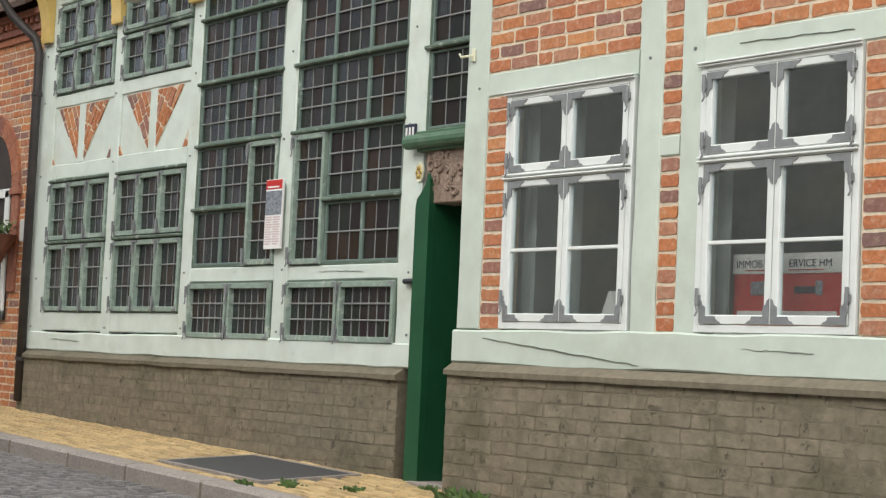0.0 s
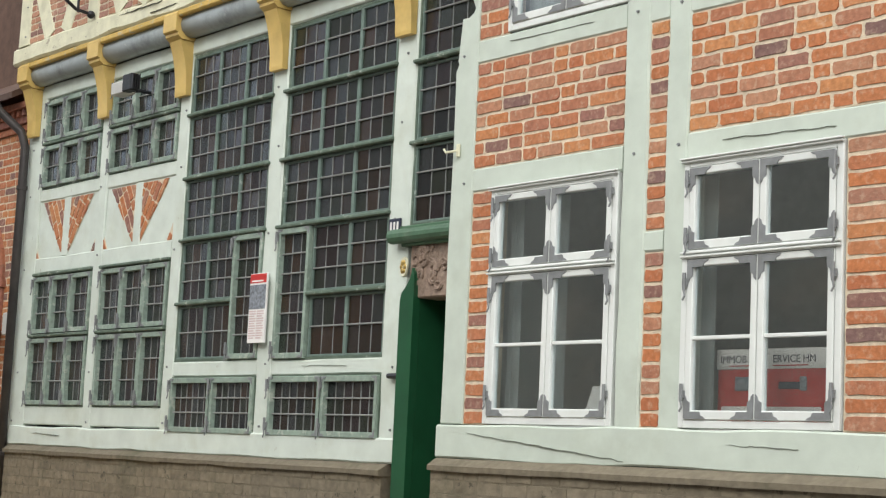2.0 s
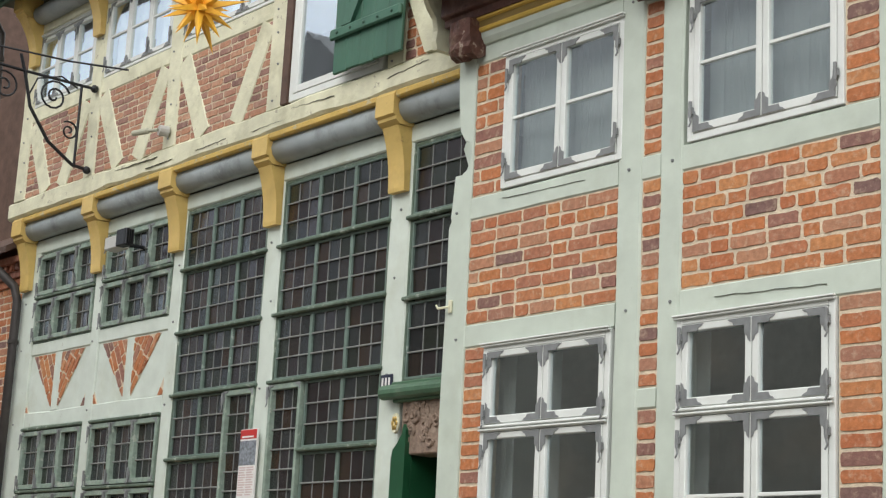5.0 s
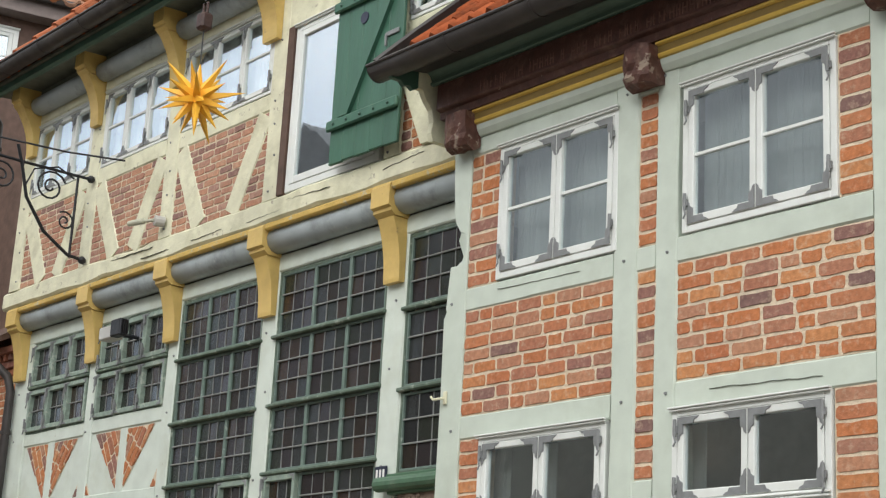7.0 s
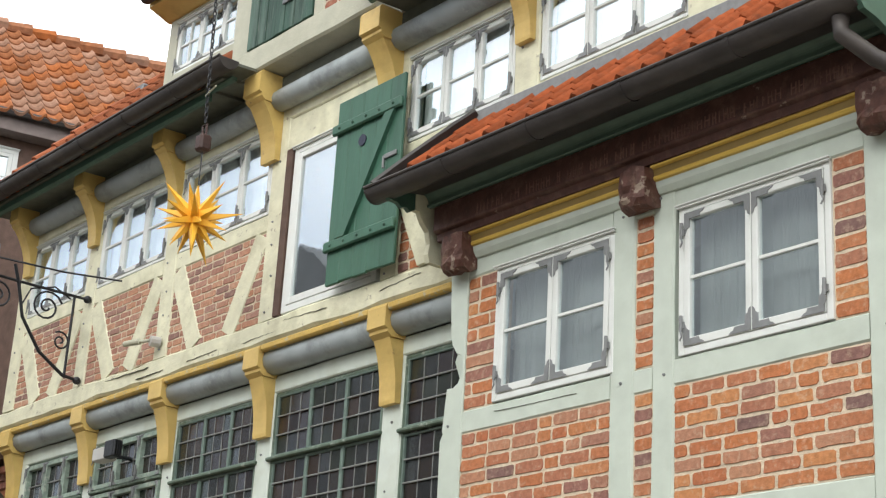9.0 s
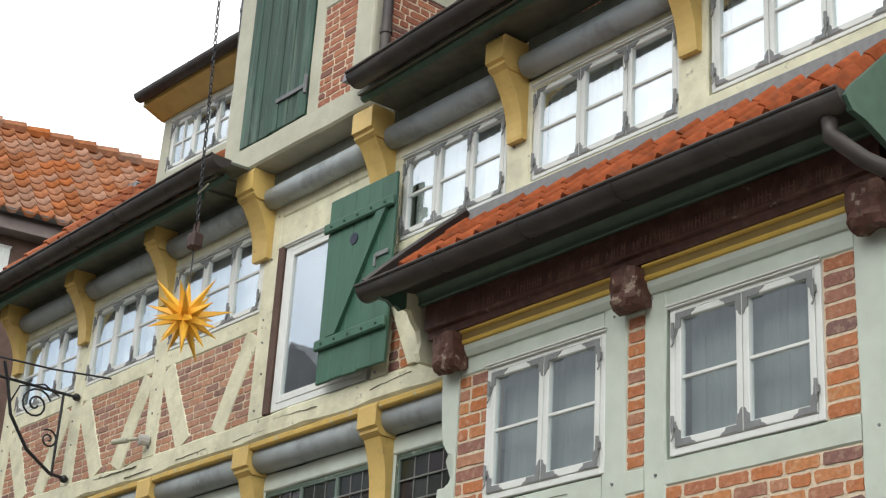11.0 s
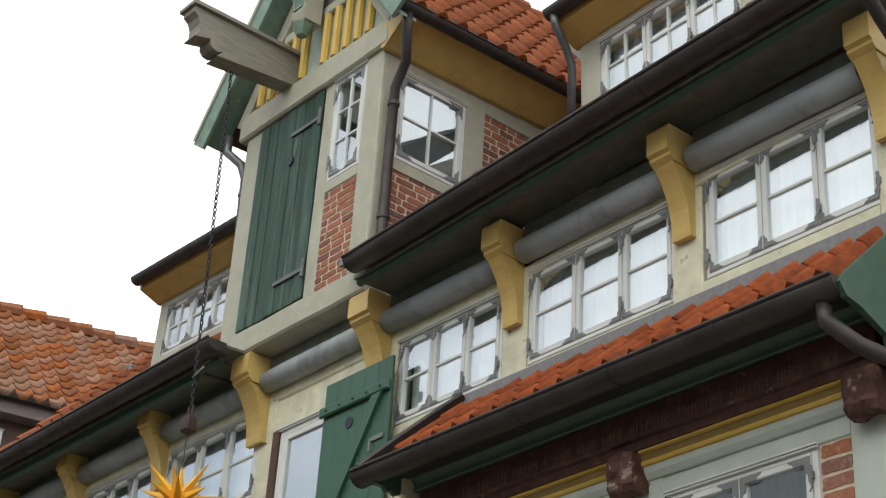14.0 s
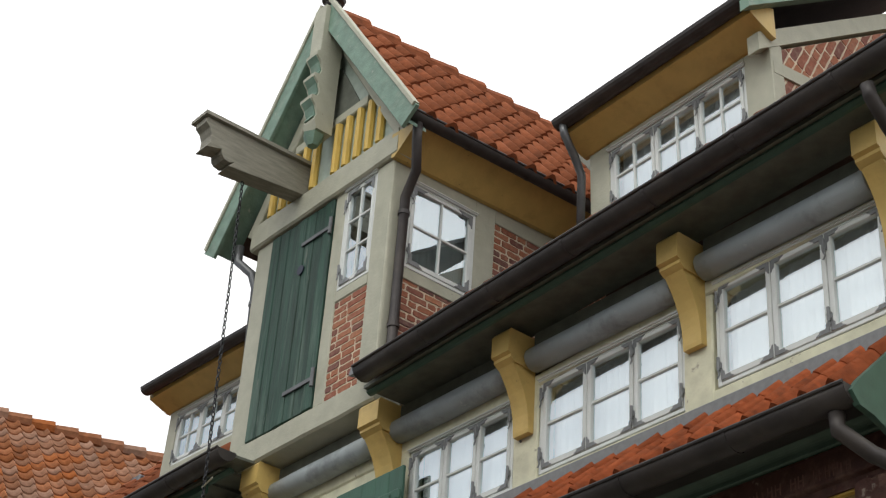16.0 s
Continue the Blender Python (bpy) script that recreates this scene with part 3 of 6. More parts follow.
# ---- main house: hall storey ----
house = thing("half_timbered_house", "old half-timbered house with pale mint and cream beams and brick infill", "house")
WALL_D = 0.16
timber("sill_beam", (-16.30, 1.487), (-9.60, 1.487), 0.19, 0.2, Y_HALL - 0.015, M_MINT, house, 0.01, seed=1)
HALL_POSTS = [(-16.25, -15.88), (-14.59, -14.42), (-13.10, -12.92), (-11.56, -11.34), (-9.85, -9.60)]
for i, (a, b) in enumerate(HALL_POSTS):
    timber("post", ((a + b) / 2, 1.58), ((a + b) / 2, 5.0), b - a, WALL_D, Y_HALL, M_MINT, house, 0.009, seed=i * 2.3)
for i, (a, b, lo, hi) in enumerate([(-15.88, -14.59, 3.14, 3.30), (-14.42, -13.10, 3.13, 3.30), (-15.88, -14.59, 3.89, 4.02), (-14.42, -13.10, 3.89, 4.03),
                                    (-12.92, -11.56, 2.055, 2.19), (-11.34, -9.85, 2.055, 2.18), (-15.88, -14.59, 1.60, 1.785), (-14.42, -13.10, 1.60, 1.785)]):
    timber("rail", (a, (lo + hi) / 2), (b, (lo + hi) / 2), hi - lo, WALL_D, Y_HALL + 0.006, M_MINT, house, 0.006, seed=i * 1.7 + 40)
timber("wall_plate", (-16.3, 5.05), (-8.6, 5.05), 0.15, WALL_D, Y_HALL - 0.004, M_MINT, house, 0.006, seed=70)
# fields with painted boards and slanting brick wedges
for a, b, s in ((-15.88, -14.59, 3), (-14.42, -13.10, 4)):
    c, lo, hi = (a + b) / 2 - 0.02, 3.30, 3.89
    block("painted_field", a, b, Y_HALL + 0.02, Y_HALL + 0.12, lo, hi, M_MINT, house, bev=0)
    for sx in (-1, 1):
        wedge = [(c + sx * 0.075, lo + 0.03), (c + sx * 0.075, hi - 0.01), (c + sx * 0.55, hi - 0.01)]
        if area(wedge) < 0:
            wedge = wedge[::-1]
        brick_panel(wedge, Y_HALL + 0.008, house, M_BRICK, 0.085, 0.22, angle=sx * radians(58), seed=s * 7 + sx, proud=0.006, depth=0.1)
        corner = [(c + sx * 0.67, lo), (c + sx * 0.57, lo), (c + sx * 0.67, lo + 0.16)]
        if area(corner) < 0:
            corner = corner[::-1]
        brick_panel(corner, Y_HALL + 0.008, house, M_BRICK, 0.085, 0.22, angle=sx * radians(58), seed=s * 9 + sx, proud=0.006, depth=0.1)
    timber("stud", (c, lo), (c, hi), 0.14, 0.08, Y_HALL + 0.006, M_MINT, house, 0.004, seed=s)


def plinth(name, x0, x1, ztop, y, seed):
    base = thing(name, "low brick plinth washed in dark grey, stained and worn", "plinth", kind="structure")
    outline = [(x0, street_z(x0) - 0.12), (x1, street_z(x1) - 0.12), (x1, ztop), (x0, ztop)]
    brick_panel(outline, y, base, M_PLINTH, 0.088, 0.26, joint=0.008, seed=seed, mortar=M_PLINTHJ, proud=0.002, worn=0.006, depth=0.3, name="plinth_bed")
    led = bmesh.new()
    n = int((x1 - x0) / 0.2)
    rings = []
    for i in range(n + 1):
        x = x0 - 0.01 + (x1 - x0 + 0.02) * i / n
        w = noise.noise(Vector((x * 2.1, seed, 0))) * 0.012
        rings.append([(x, y - 0.028 + w, ztop - 0.03 + w), (x, y - 0.03 + w, ztop + 0.005), (x, y + 0.05, ztop + 0.055 + w * 0.5), (x, y + 0.3, ztop + 0.055), (x, y + 0.3, ztop - 0.03)])
    loft_rings(led, rings)
    bmesh.ops.recalc_face_normals(led, faces=led.faces)
    part("ledge", led, M_PLINTHJ, base, "sloping rendered ledge")
    return base


plinth("plinth_hall", -16.28, -9.72, 1.34, Y_HALL - 0.05, 11)
plinth("plinth_bay", -8.76, -4.86, 1.40, Y_BAY - 0.06, 12)


# ---- leaded windows of the hall ----
def field(a, b, lo, hi, n, nx, nz, opens=False):
    w = (b - a) / n
    return [(a + i * w, a + (i + 1) * w, lo, hi, nx, nz, opens) for i in range(n)]


def green_sill(win, a, b, z):
    block("transom", a, b, Y_HALL - 0.028, Y_HALL + 0.03, z - 0.015, z + 0.015, M_WINGREEN, win, bev=0.008)


num = 30
for a, b in ((-15.88, -14.59), (-14.42, -13.10)):
    w = leaded_window(num, a, b, 1.785, 3.14, Y_HALL, field(a + 0.02, b - 0.02, 1.80, 2.47, 3, 3, 3, True) + field(a + 0.02, b - 0.02, 2.52, 3.10, 3, 3, 3, True),
                      "green casement window of six small leaded lights")
    green_sill(w, a, b, 2.495)
    green_sill(w, a, b, 3.125)
    w = leaded_window(num + 1, a, b, 4.02, 4.97, Y_HALL, field(a + 0.02, b - 0.02, 4.04, 4.47, 3, 3, 2, True) + field(a + 0.02, b - 0.02, 4.52, 4.95, 3, 3, 2, True),
                      "green upper casement window of six leaded lights")
    green_sill(w, a, b, 4.495)
    num += 2
a, b = -12.92, -11.56
lights = []
for lo, hi in ((4.43, 4.95), (3.85, 4.39), (3.29, 3.81)):
    lights += field(a + 0.02, b - 0.02, lo, hi, 3, 3, 3)
lights += field(a + 0.02, -12.04, 2.72, 3.25, 2, 3, 3) + field(a + 0.02, -12.04, 2.21, 2.68, 2, 3, 2) + [(-12.02, b - 0.01, 2.20, 3.25, 3, 6, True)]
w = leaded_window(34, a, b, 2.19, 4.97, Y_HALL, lights, "tall green hall window of leaded panes in several tints")
for z in (3.27, 3.83, 4.41):
    green_sill(w, a - 0.01, b + 0.03, z)
green_sill(w, a - 0.01, -12.02, 2.70)
a, b = -11.34, -9.85
lights = []
for lo, hi in ((4.43, 4.95), (3.85, 4.39), (3.29, 3.81)):
    lights += field(a + 0.02, b - 0.02, lo, hi, 3, 3, 3)
lights += field(-10.86, b - 0.02, 2.72, 3.25, 2, 3, 3) + field(-10.86, b - 0.02, 2.20, 2.68, 2, 3, 2) + [(a + 0.01, -10.88, 2.19, 3.25, 3, 6, True)]
w = leaded_window(35, a, b, 2.18, 4.97, Y_HALL, lights, "tall green hall window of leaded panes with an opening light")
for z in (3.27, 3.83, 4.41):
    green_sill(w, a - 0.03, b + 0.02, z)
green_sill(w, -10.88, b + 0.01, 2.70)
lights = []
for lo, hi in ((3.16, 3.74), (3.79, 4.36), (4.41, 4.95)):
    lights += [(-9.58, -8.72, lo, hi, 5, 3, False)]
w = leaded_window(36, -9.60, -8.70, 3.14, 4.97, Y_HALL, lights, "narrow leaded fanlight above the entrance")
for z in (3.765, 4.385):
    green_sill(w, -9.62, -8.70, z)
for k, (a, b) in enumerate(((-12.92, -11.56), (-11.34, -9.85))):
    m = (a + b) / 2
    leaded_window(37 + k, a, b, 1.565, 2.055, Y_HALL - 0.012, [(a + 0.01, m - 0.01, 1.575, 2.045, 6, 3, True), (m + 0.01, b - 0.01, 1.575, 2.045, 6, 3, True)],
                  "low green cellar window of two barred leaded lights")

# ---- entrance ----
door = thing("door_1", "dark green panelled entrance door in a deep reveal under a carved lintel", "door", kind="structure")
zb = street_z(-9.2)
jamb = bmesh.new()
prism(jamb, [(-9.60, zb), (-9.44, zb), (-9.44, 2.78), (-9.47, 2.82), (-9.49, 2.74), (-9.54, 2.68), (-9.585, 2.64), (-9.60, 2.58)], Y_HALL - 0.05, Y_HALL + 0.012)
part("jamb", jamb, M_DOOR, door)
block("reveal", -9.56, -9.445, Y_HALL + 0.014, Y_HALL + 0.55, zb, 2.62, M_DOOR, door)
block("reveal", -8.74, -8.66, Y_HALL + 0.014, Y_HALL + 0.55, zb, 2.62, M_DOOR, door)
leaf = block("leaf", -9.445, -8.74, Y_HALL + 0.50, Y_HALL + 0.56, zb + 0.02, 2.60, M_DOOR, door)
for z0, z1 in ((zb + 0.2, 1.35), (1.5, 2.45)):
    block("door_panel", -9.36, -8.85, Y_HALL + 0.475, Y_HALL + 0.498, z0, z1, M_DOOR, leaf)
knob = bmesh.new()
bmesh.ops.create_uvsphere(knob, u_segments=12, v_segments=8, radius=0.03, matrix=Matrix.Translation((-8.83, Y_HALL + 0.45, 1.62)))
part("door_knob", knob, M_GOLD, leaf, "brass knob")
tw = bmesh.new()
for k in range(11):
    z = 1.75 + k * 0.07
    tube(tw, [(-8.80, Y_HALL + 0.46, z), (-8.76, Y_HALL + 0.44, z + 0.05)], 0.018, 6)
part("twisted_bead", tw, M_MINT, leaf, "pale twisted bead")
cv = bmesh.new()
box(cv, -9.55, -8.70, Y_HALL - 0.01, Y_HALL + 0.2, 2.60, 3.0, 0.01)
lintel = part("carved_lintel", cv, M_CARVED, door, "reddish carved lintel with scrolling foliage")
rng = random.Random(5)
sc = bmesh.new()
for k in range(40):
    cx, cz = -9.50 + rng.random() * 0.72, 2.65 + rng.random() * 0.30
    r0, a0, sgn = rng.uniform(0.035, 0.07), rng.uniform(0, 6.3), rng.choice((-1, 1))
    tube(sc, [(cx + r0 * (1 - i / 11) * math.cos(a0 + sgn * i * 0.62), Y_HALL - 0.014, cz + r0 * (1 - i / 11) * math.sin(a0 + sgn * i * 0.62)) for i in range(10)], [0.017 - i * 0.0009 for i in range(10)], 6)
part("carving", sc, M_CARVED, lintel)
hood = bmesh.new()
tube(hood, [(-9.72, Y_HALL - 0.06, 3.06), (-8.70, Y_HALL - 0.06, 3.06)], 0.055, 12)
box(hood, -9.66, -8.70, Y_HALL - 0.04, Y_HALL + 0.1, 3.10, 3.14, 0.006)
box(hood, -9.62, -8.70, Y_HALL - 0.05, Y_HALL + 0.1, 2.985, 3.02, 0.006)
part("hood_mould", hood, M_HOOD, door, "green half-round hood moulding")
block("threshold", -9.5, -8.7, Y_HALL - 0.1, Y_HALL + 0.5, zb - 0.1, zb + 0.015, M_KERB, door)

# ---- jetty brackets, bressummer and cove ----


def eaves_rise(x):
    """The old eaves climb a little towards the bay end."""
    return max(0.0, 0.032 * (x + 8.12))


def bracket(x, w, yf, yw, ztop, zmid, zfoot, cat_group, label):
    """A console: a moulded block above a curved strut."""
    br = thing("bracket", label, "bracket", cat_group)
    b = bmesh.new()
    hw = w / 2
    prof = [(yw, ztop), (yf + 0.02, ztop), (yf, ztop - 0.03), (yf, zmid + 0.07), (yf + 0.03, zmid + 0.055), (yf + 0.03, zmid + 0.03), (yf + 0.07, zmid), (yw, zmid)]
    loft_rings(b, [[(x - hw, p, q) for p, q in prof], [(x + hw, p, q) for p, q in prof]])
    bmesh.ops.recalc_face_normals(b, faces=b.faces)
    part("bracket_block", b, M_OCHRE, br)
    s = bmesh.new()
    n = 9
    prof = [(yw, zfoot), (yw - 0.05, zfoot)]
    for i in range(n):
        u = i / (n - 1)
        prof.append((yw - 0.055 - (yw - yf - 0.12) * (u ** 2.2), zfoot + 0.03 + (zmid - zfoot - 0.034) * u))
    prof.append((yw, zmid - 0.004))
    hs = hw * 0.86
    loft_rings(s, [[(x - hs, p, q) for p, q in prof], [(x + hs, p, q) for p, q in prof]])
    bmesh.ops.recalc_face_normals(s, faces=s.faces)
    part("strut", s, M_OCHRE, br)
    return br


LOW_BR = [-16.10, -14.52, -13.02, -11.45, -9.72]
for x in LOW_BR:
    bracket(x, 0.23, Y_UP - 0.01, Y_HALL - 0.002, 5.355, 5.10, 4.60, "lower jetty brackets", "ochre painted wooden jetty bracket under the cream beam")
UP_BR = [-16.05, -14.60, -13.03, -11.42, -9.72, -8.12, -6.43, -4.78]
for x in UP_BR:
    wide = 0.26 if x in (-11.42, -9.72) else 0.19
    bracket(x, wide, Y_LOFT - 0.02, Y_UP - 0.002, 7.80 + eaves_rise(x), 7.53 + eaves_rise(x), 7.02 + eaves_rise(x), "eaves brackets", "ochre painted wooden eaves bracket")


def cove(x0, x1, yc, zc, r, material, parent, name="cove_beam"):
    b = bmesh.new()
    n = 12
    k = max(2, int((x1 - x0) / 0.4))
    rings = []
    for i in range(k + 1):
        x = x0 + (x1 - x0) * i / k
        d = noise.noise(Vector((x * 1.3, yc, zc))) * 0.006
        rings.append([(x, yc + math.cos(2 * math.pi * j / n) * (r + d), zc + math.sin(2 * math.pi * j / n) * (r + d)) for j in range(n)])
    loft_rings(b, rings)
    bmesh.ops.recalc_face_normals(b, faces=b.faces)
    for fc in b.faces:
        fc.smooth = len(fc.verts) == 4
    return part(name, b, material, parent)


for a, b in zip(LOW_BR, LOW_BR[1:]):
    cove(a + 0.118, b - 0.118, Y_HALL - 0.05, 5.235, 0.115, M_ROUND, house)
cove(LOW_BR[-1] + 0.118, -8.62, Y_HALL - 0.05, 5.235, 0.115, M_ROUND, house)
for a, b in zip(UP_BR, UP_BR[1:]):
    e = eaves_rise((a + b) / 2)
    cove(a + 0.12, b - 0.12, Y_UP - 0.06, 7.565 + e, 0.10, M_ROUND, house)
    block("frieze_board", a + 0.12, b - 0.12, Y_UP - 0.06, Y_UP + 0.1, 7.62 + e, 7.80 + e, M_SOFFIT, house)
timber("bressummer", (-16.35, 5.455), (-8.80, 5.455), 0.20, 0.26, Y_UP - 0.01, M_CREAM, house, 0.020, 0.024, seed=91)
for a, b in zip(LOW_BR, LOW_BR[1:] + [-8.72]):
    block("yellow_fillet", a + 0.12, b - 0.12, Y_UP - 0.004, Y_UP + 0.07, 5.293, 5.352, M_FILLET, house, bev=0.012)

# ---- upper storey ----
UP_POSTS = [(-16.27, -16.02), (-14.71, -14.48), (-13.15, -12.92), (-11.42, -11.19), (-9.74, -9.52), (-8.26, -7.99), (-6.56, -6.30), (-4.91, -4.64)]
for i, (a, b) in enumerate(UP_POSTS):
    timber("post", ((a + b) / 2, 5.555), ((a + b) / 2, 7.46), b - a, WALL_D, Y_UP, M_CREAM, house, 0.008, seed=120 + i * 3.3)
for i in range(3):
    a, b = UP_POSTS[i][1], UP_POSTS[i + 1][0]
    timber("rail", (a, 6.465), (b, 6.465), 0.165, WALL_D, Y_UP + 0.005, M_CREAM, house, 0.006, seed=160 + i)
    brick_panel(rect(a, b, 5.555, 6.382), Y_UP + 0.012, house, M_BRICK2, 0.071, 0.20, joint=0.013, seed=20 + i, depth=0.14)
    for sx, px in ((1, a), (-1, b)):
        timber("brace", (px + sx * 0.05, 6.36), (px + sx * 0.48, 5.56), 0.235, 0.09, Y_UP + 0.002, M_CREAM, house, 0.008, seed=170 + i * 2 + sx)
timber("wall_plate", (-16.35, 7.44), (-8.12, 7.44), 0.11, WALL_D, Y_UP - 0.003, M_CREAM, house, 0.006, seed=189)
timber("wall_plate", (-8.12, 7.45), (-4.4, 7.60), 0.11, WALL_D, Y_UP - 0.003, M_CREAM, house, 0.006, seed=190)
for a, b, zr in ((-9.52, -8.26, 6.57), (-7.99, -6.56, 6.595), (-6.30, -4.91, 6.655)):
    timber("rail", (a, zr), (b, zr), 0.15, WALL_D, Y_UP + 0.005, M_CREAM, house, 0.005, seed=200 + a)
    brick_panel(rect(a, b, 5.56, 6.49), Y_UP + 0.012, house, M_BRICK, 0.085, 0.25, seed=int(-a * 3), depth=0.14)
bm = bmesh.new()
prism(bm, [(-9.235, 5.556), (-8.62, 5.556), (-8.62, 6.40), (-9.50, 6.40), (-9.50, 6.10)], Y_UP - 0.03, Y_UP + 0.06)
part("brace", bm, M_CREAM, house, "broad cream foot brace")
timber("lintel", (-11.19, 7.23), (-9.74, 7.23), 0.30, WALL_D, Y_UP + 0.004, M_CREAM, house, 0.006, seed=212)
brick_panel(rect(-10.0, -9.74, 7.385, 7.435), Y_UP + 0.0, house, M_BRICK2, 0.05, 0.2, seed=77, depth=0.03)
block("door_casing", -11.19, -11.10, Y_UP - 0.01, Y_UP + 0.12, 5.56, 7.08, M_BOARD, house, "brown wooden casing")
block("wall_end", -4.64, -3.9, Y_UP, Y_UP + 0.2, 5.56, 7.46, M_CREAM, house)

label = "white three-light casement window with grey corner irons and net curtains"
for k, (a, b, lo, hi) in enumerate(((-16.02, -14.71, 6.555, 7.35), (-14.48, -13.15, 6.555, 7.36), (-12.92, -11.42, 6.555, 7.37),
                                    (-9.50, -8.27, 6.65, 7.38), (-7.985, -6.55, 6.675, 7.44), (-6.275, -4.87, 6.735, 7.53))):
    casement_window(1 + k, a, b, lo, hi, Y_UP + 0.01, [(lo, hi, 1)], 3, label, group="upper storey windows", fw=0.03, sw=0.04)
    curtain(a + 0.03, b - 0.03, lo - 0.02, hi + 0.02, Y_UP + 0.13, M_CLOTH, "thin white net curtain hanging behind a window")
# tall window beside the shutter
casement_window(7, -11.09, -9.80, 5.57, 7.07, Y_UP + 0.01, [(5.57, 7.07, 0)], 1, "tall white plastic-framed window, a single pane", irons=False, fw=0.06, sw=0.055)

# ---- bay ----
bay = thing("house_bay", "projecting two-storey bay with grey-green beams and orange brick", "house bay")
timber("sill_beam", (-8.78, 1.57), (-4.86, 1.57), 0.23, 0.2, Y_BAY - 0.012, M_BAY, bay, 0.012, seed=300)
BAY_POSTS = [(-8.76, -8.53), (-7.11, -6.905), (-6.75, -6.57), (-5.155, -4.87)]
# corner post with a piece broken out of its edge
cp = bmesh.new()
prism(cp, [(-8.532, 1.686), (-8.530, 3.4), (-8.534, 5.42), (-8.735, 5.42), (-8.72, 5.13), (-8.70, 4.88), (-8.682, 4.81), (-8.625, 4.73), (-8.585, 4.715),
           (-8.560, 4.65), (-8.566, 4.57), (-8.60, 4.515), (-8.625, 4.505), (-8.65, 4.49), (-8.715, 4.492), (-8.728, 4.36), (-8.745, 4.19), (-8.735, 4.17), (-8.762, 4.12),
           (-8.755, 3.6), (-8.765, 2.8), (-8.757, 2.1), (-8.76, 1.686)], Y_BAY, Y_BAY + WALL_D)
bmesh.ops.bevel(cp, geom=[e for e in cp.edges if abs(e.verts[0].co.y - e.verts[1].co.y) < 1e-4], offset=0.007, segments=1, affect="EDGES")
part("corner_post", cp, M_BAY, bay, "corner post with a broken edge")
for i, (a, b) in enumerate(BAY_POSTS[1:]):
    timber("post", ((a + b) / 2, 1.685), ((a + b) / 2, 5.42), b - a, WALL_D, Y_BAY, M_BAY, bay, 0.008, seed=310 + i * 2.7)
for i, (a, b, lo, hi) in enumerate([(-8.53, -7.11, 3.25, 3.41), (-6.57, -5.155, 3.25, 3.42), (-8.53, -7.11, 4.145, 4.305), (-6.57, -5.155, 4.145, 4.31),
                                    (-6.905, -6.75, 2.73, 2.86), (-6.905, -6.75, 4.145, 4.30), (-8.53, -7.11, 5.27, 5.43), (-6.905, -6.75, 5.30, 5.43), (-6.57, -5.155, 5.275, 5.43)]):
    timber("rail", (a, (lo + hi) / 2), (b, (lo + hi) / 2), hi - lo, WALL_D, Y_BAY + 0.005, M_BAY, bay, 0.006, seed=330 + i)
for i, (a, b, lo, hi) in enumerate([(-8.53, -7.11, 3.41, 4.145), (-6.57, -5.155, 3.42, 4.145),
                                    (-8.53, -8.32, 1.685, 3.25), (-6.905, -6.75, 1.685, 2.73), (-6.905, -6.75, 2.86, 4.145), (-5.43, -5.155, 1.685, 3.25),
                                    (-8.53, -8.225, 4.305, 5.27), (-6.905, -6.75, 4.30, 5.30), (-5.38, -5.155, 4.31, 5.275)]):
    brick_panel(rect(a, b, lo, hi), Y_BAY + 0.010, bay, M_BRICK, 0.092, 0.262 if b - a > 0.3 else 0.31, joint=0.017, seed=40 + i, half=b - a > 0.3, depth=0.14)
lab = "white casement window with grey corner irons in the bay"
for k, (a, b) in enumerate(((-8.32, -7.13), (-6.585, -5.44))):
    casement_window(10 + k, a, b, 1.69, 3.25, Y_BAY - 0.005, [(1.69, 2.69, 1), (2.69, 3.25, 0)], 2, lab + ", lower storey", group="bay windows")
for k, (a, b) in enumerate(((-8.225, -7.08), (-6.53, -5.38))):
    casement_window(12 + k, a, b, 4.315, 5.272, Y_BAY - 0.005, [(4.315, 5.272, 1)], 2, lab + ", upper storey", group="bay windows")
    curtain(a + 0.04, b - 0.04, 4.28, 5.3, Y_BAY + 0.16, M_GAUZE, "greyish net curtain hanging behind an upper bay window")
for a, b in ((-8.50, -8.22), (-6.76, -6.49), (-7.90, -7.78)):
    curtain(a, b, 1.7, 3.25, Y_BAY + 0.20, M_GAUZE, "greyish curtain drawn to the side behind a bay window")
# bay side wall
for lo, hi, y in ((0.45, 4.44, Y_BAY + 0.172), (4.44, 4.86, Y_HALL + 0.02), (4.86, 5.4, Y_BAY + 0.172)):
    block("side_wall", -8.70, -8.56, y, Y_HALL + 0.6, lo, hi, M_WINGREEN if y > Y_HALL else M_BAY, bay, bev=0)
block("side_wall", -5.05, -4.90, Y_BAY + 0.17, Y_UP + 0.6, 0.3, 5.4, M_BAY, bay, bev=0)
ear = bmesh.new()
prism(ear, [(-8.79, 5.40), (-8.60, 5.40), (-8.60, 4.60), (-8.79, 4.45), (-8.83, 4.52), (-8.78, 4.62), (-8.84, 4.75), (-8.79, 4.86), (-8.77, 5.0)], Y_BAY + 0.17, Y_BAY + 0.20)
part("wavy_board", ear, M_BAY, bay)

# cornice: yellow moulding, brown inscribed beam, green cove, gutter
CX0, CX1 = -8.80, -4.84
cor = thing("bay_cornice", "moulded bay cornice of yellow fillet, dark brown inscribed beam and green board", "cornice")


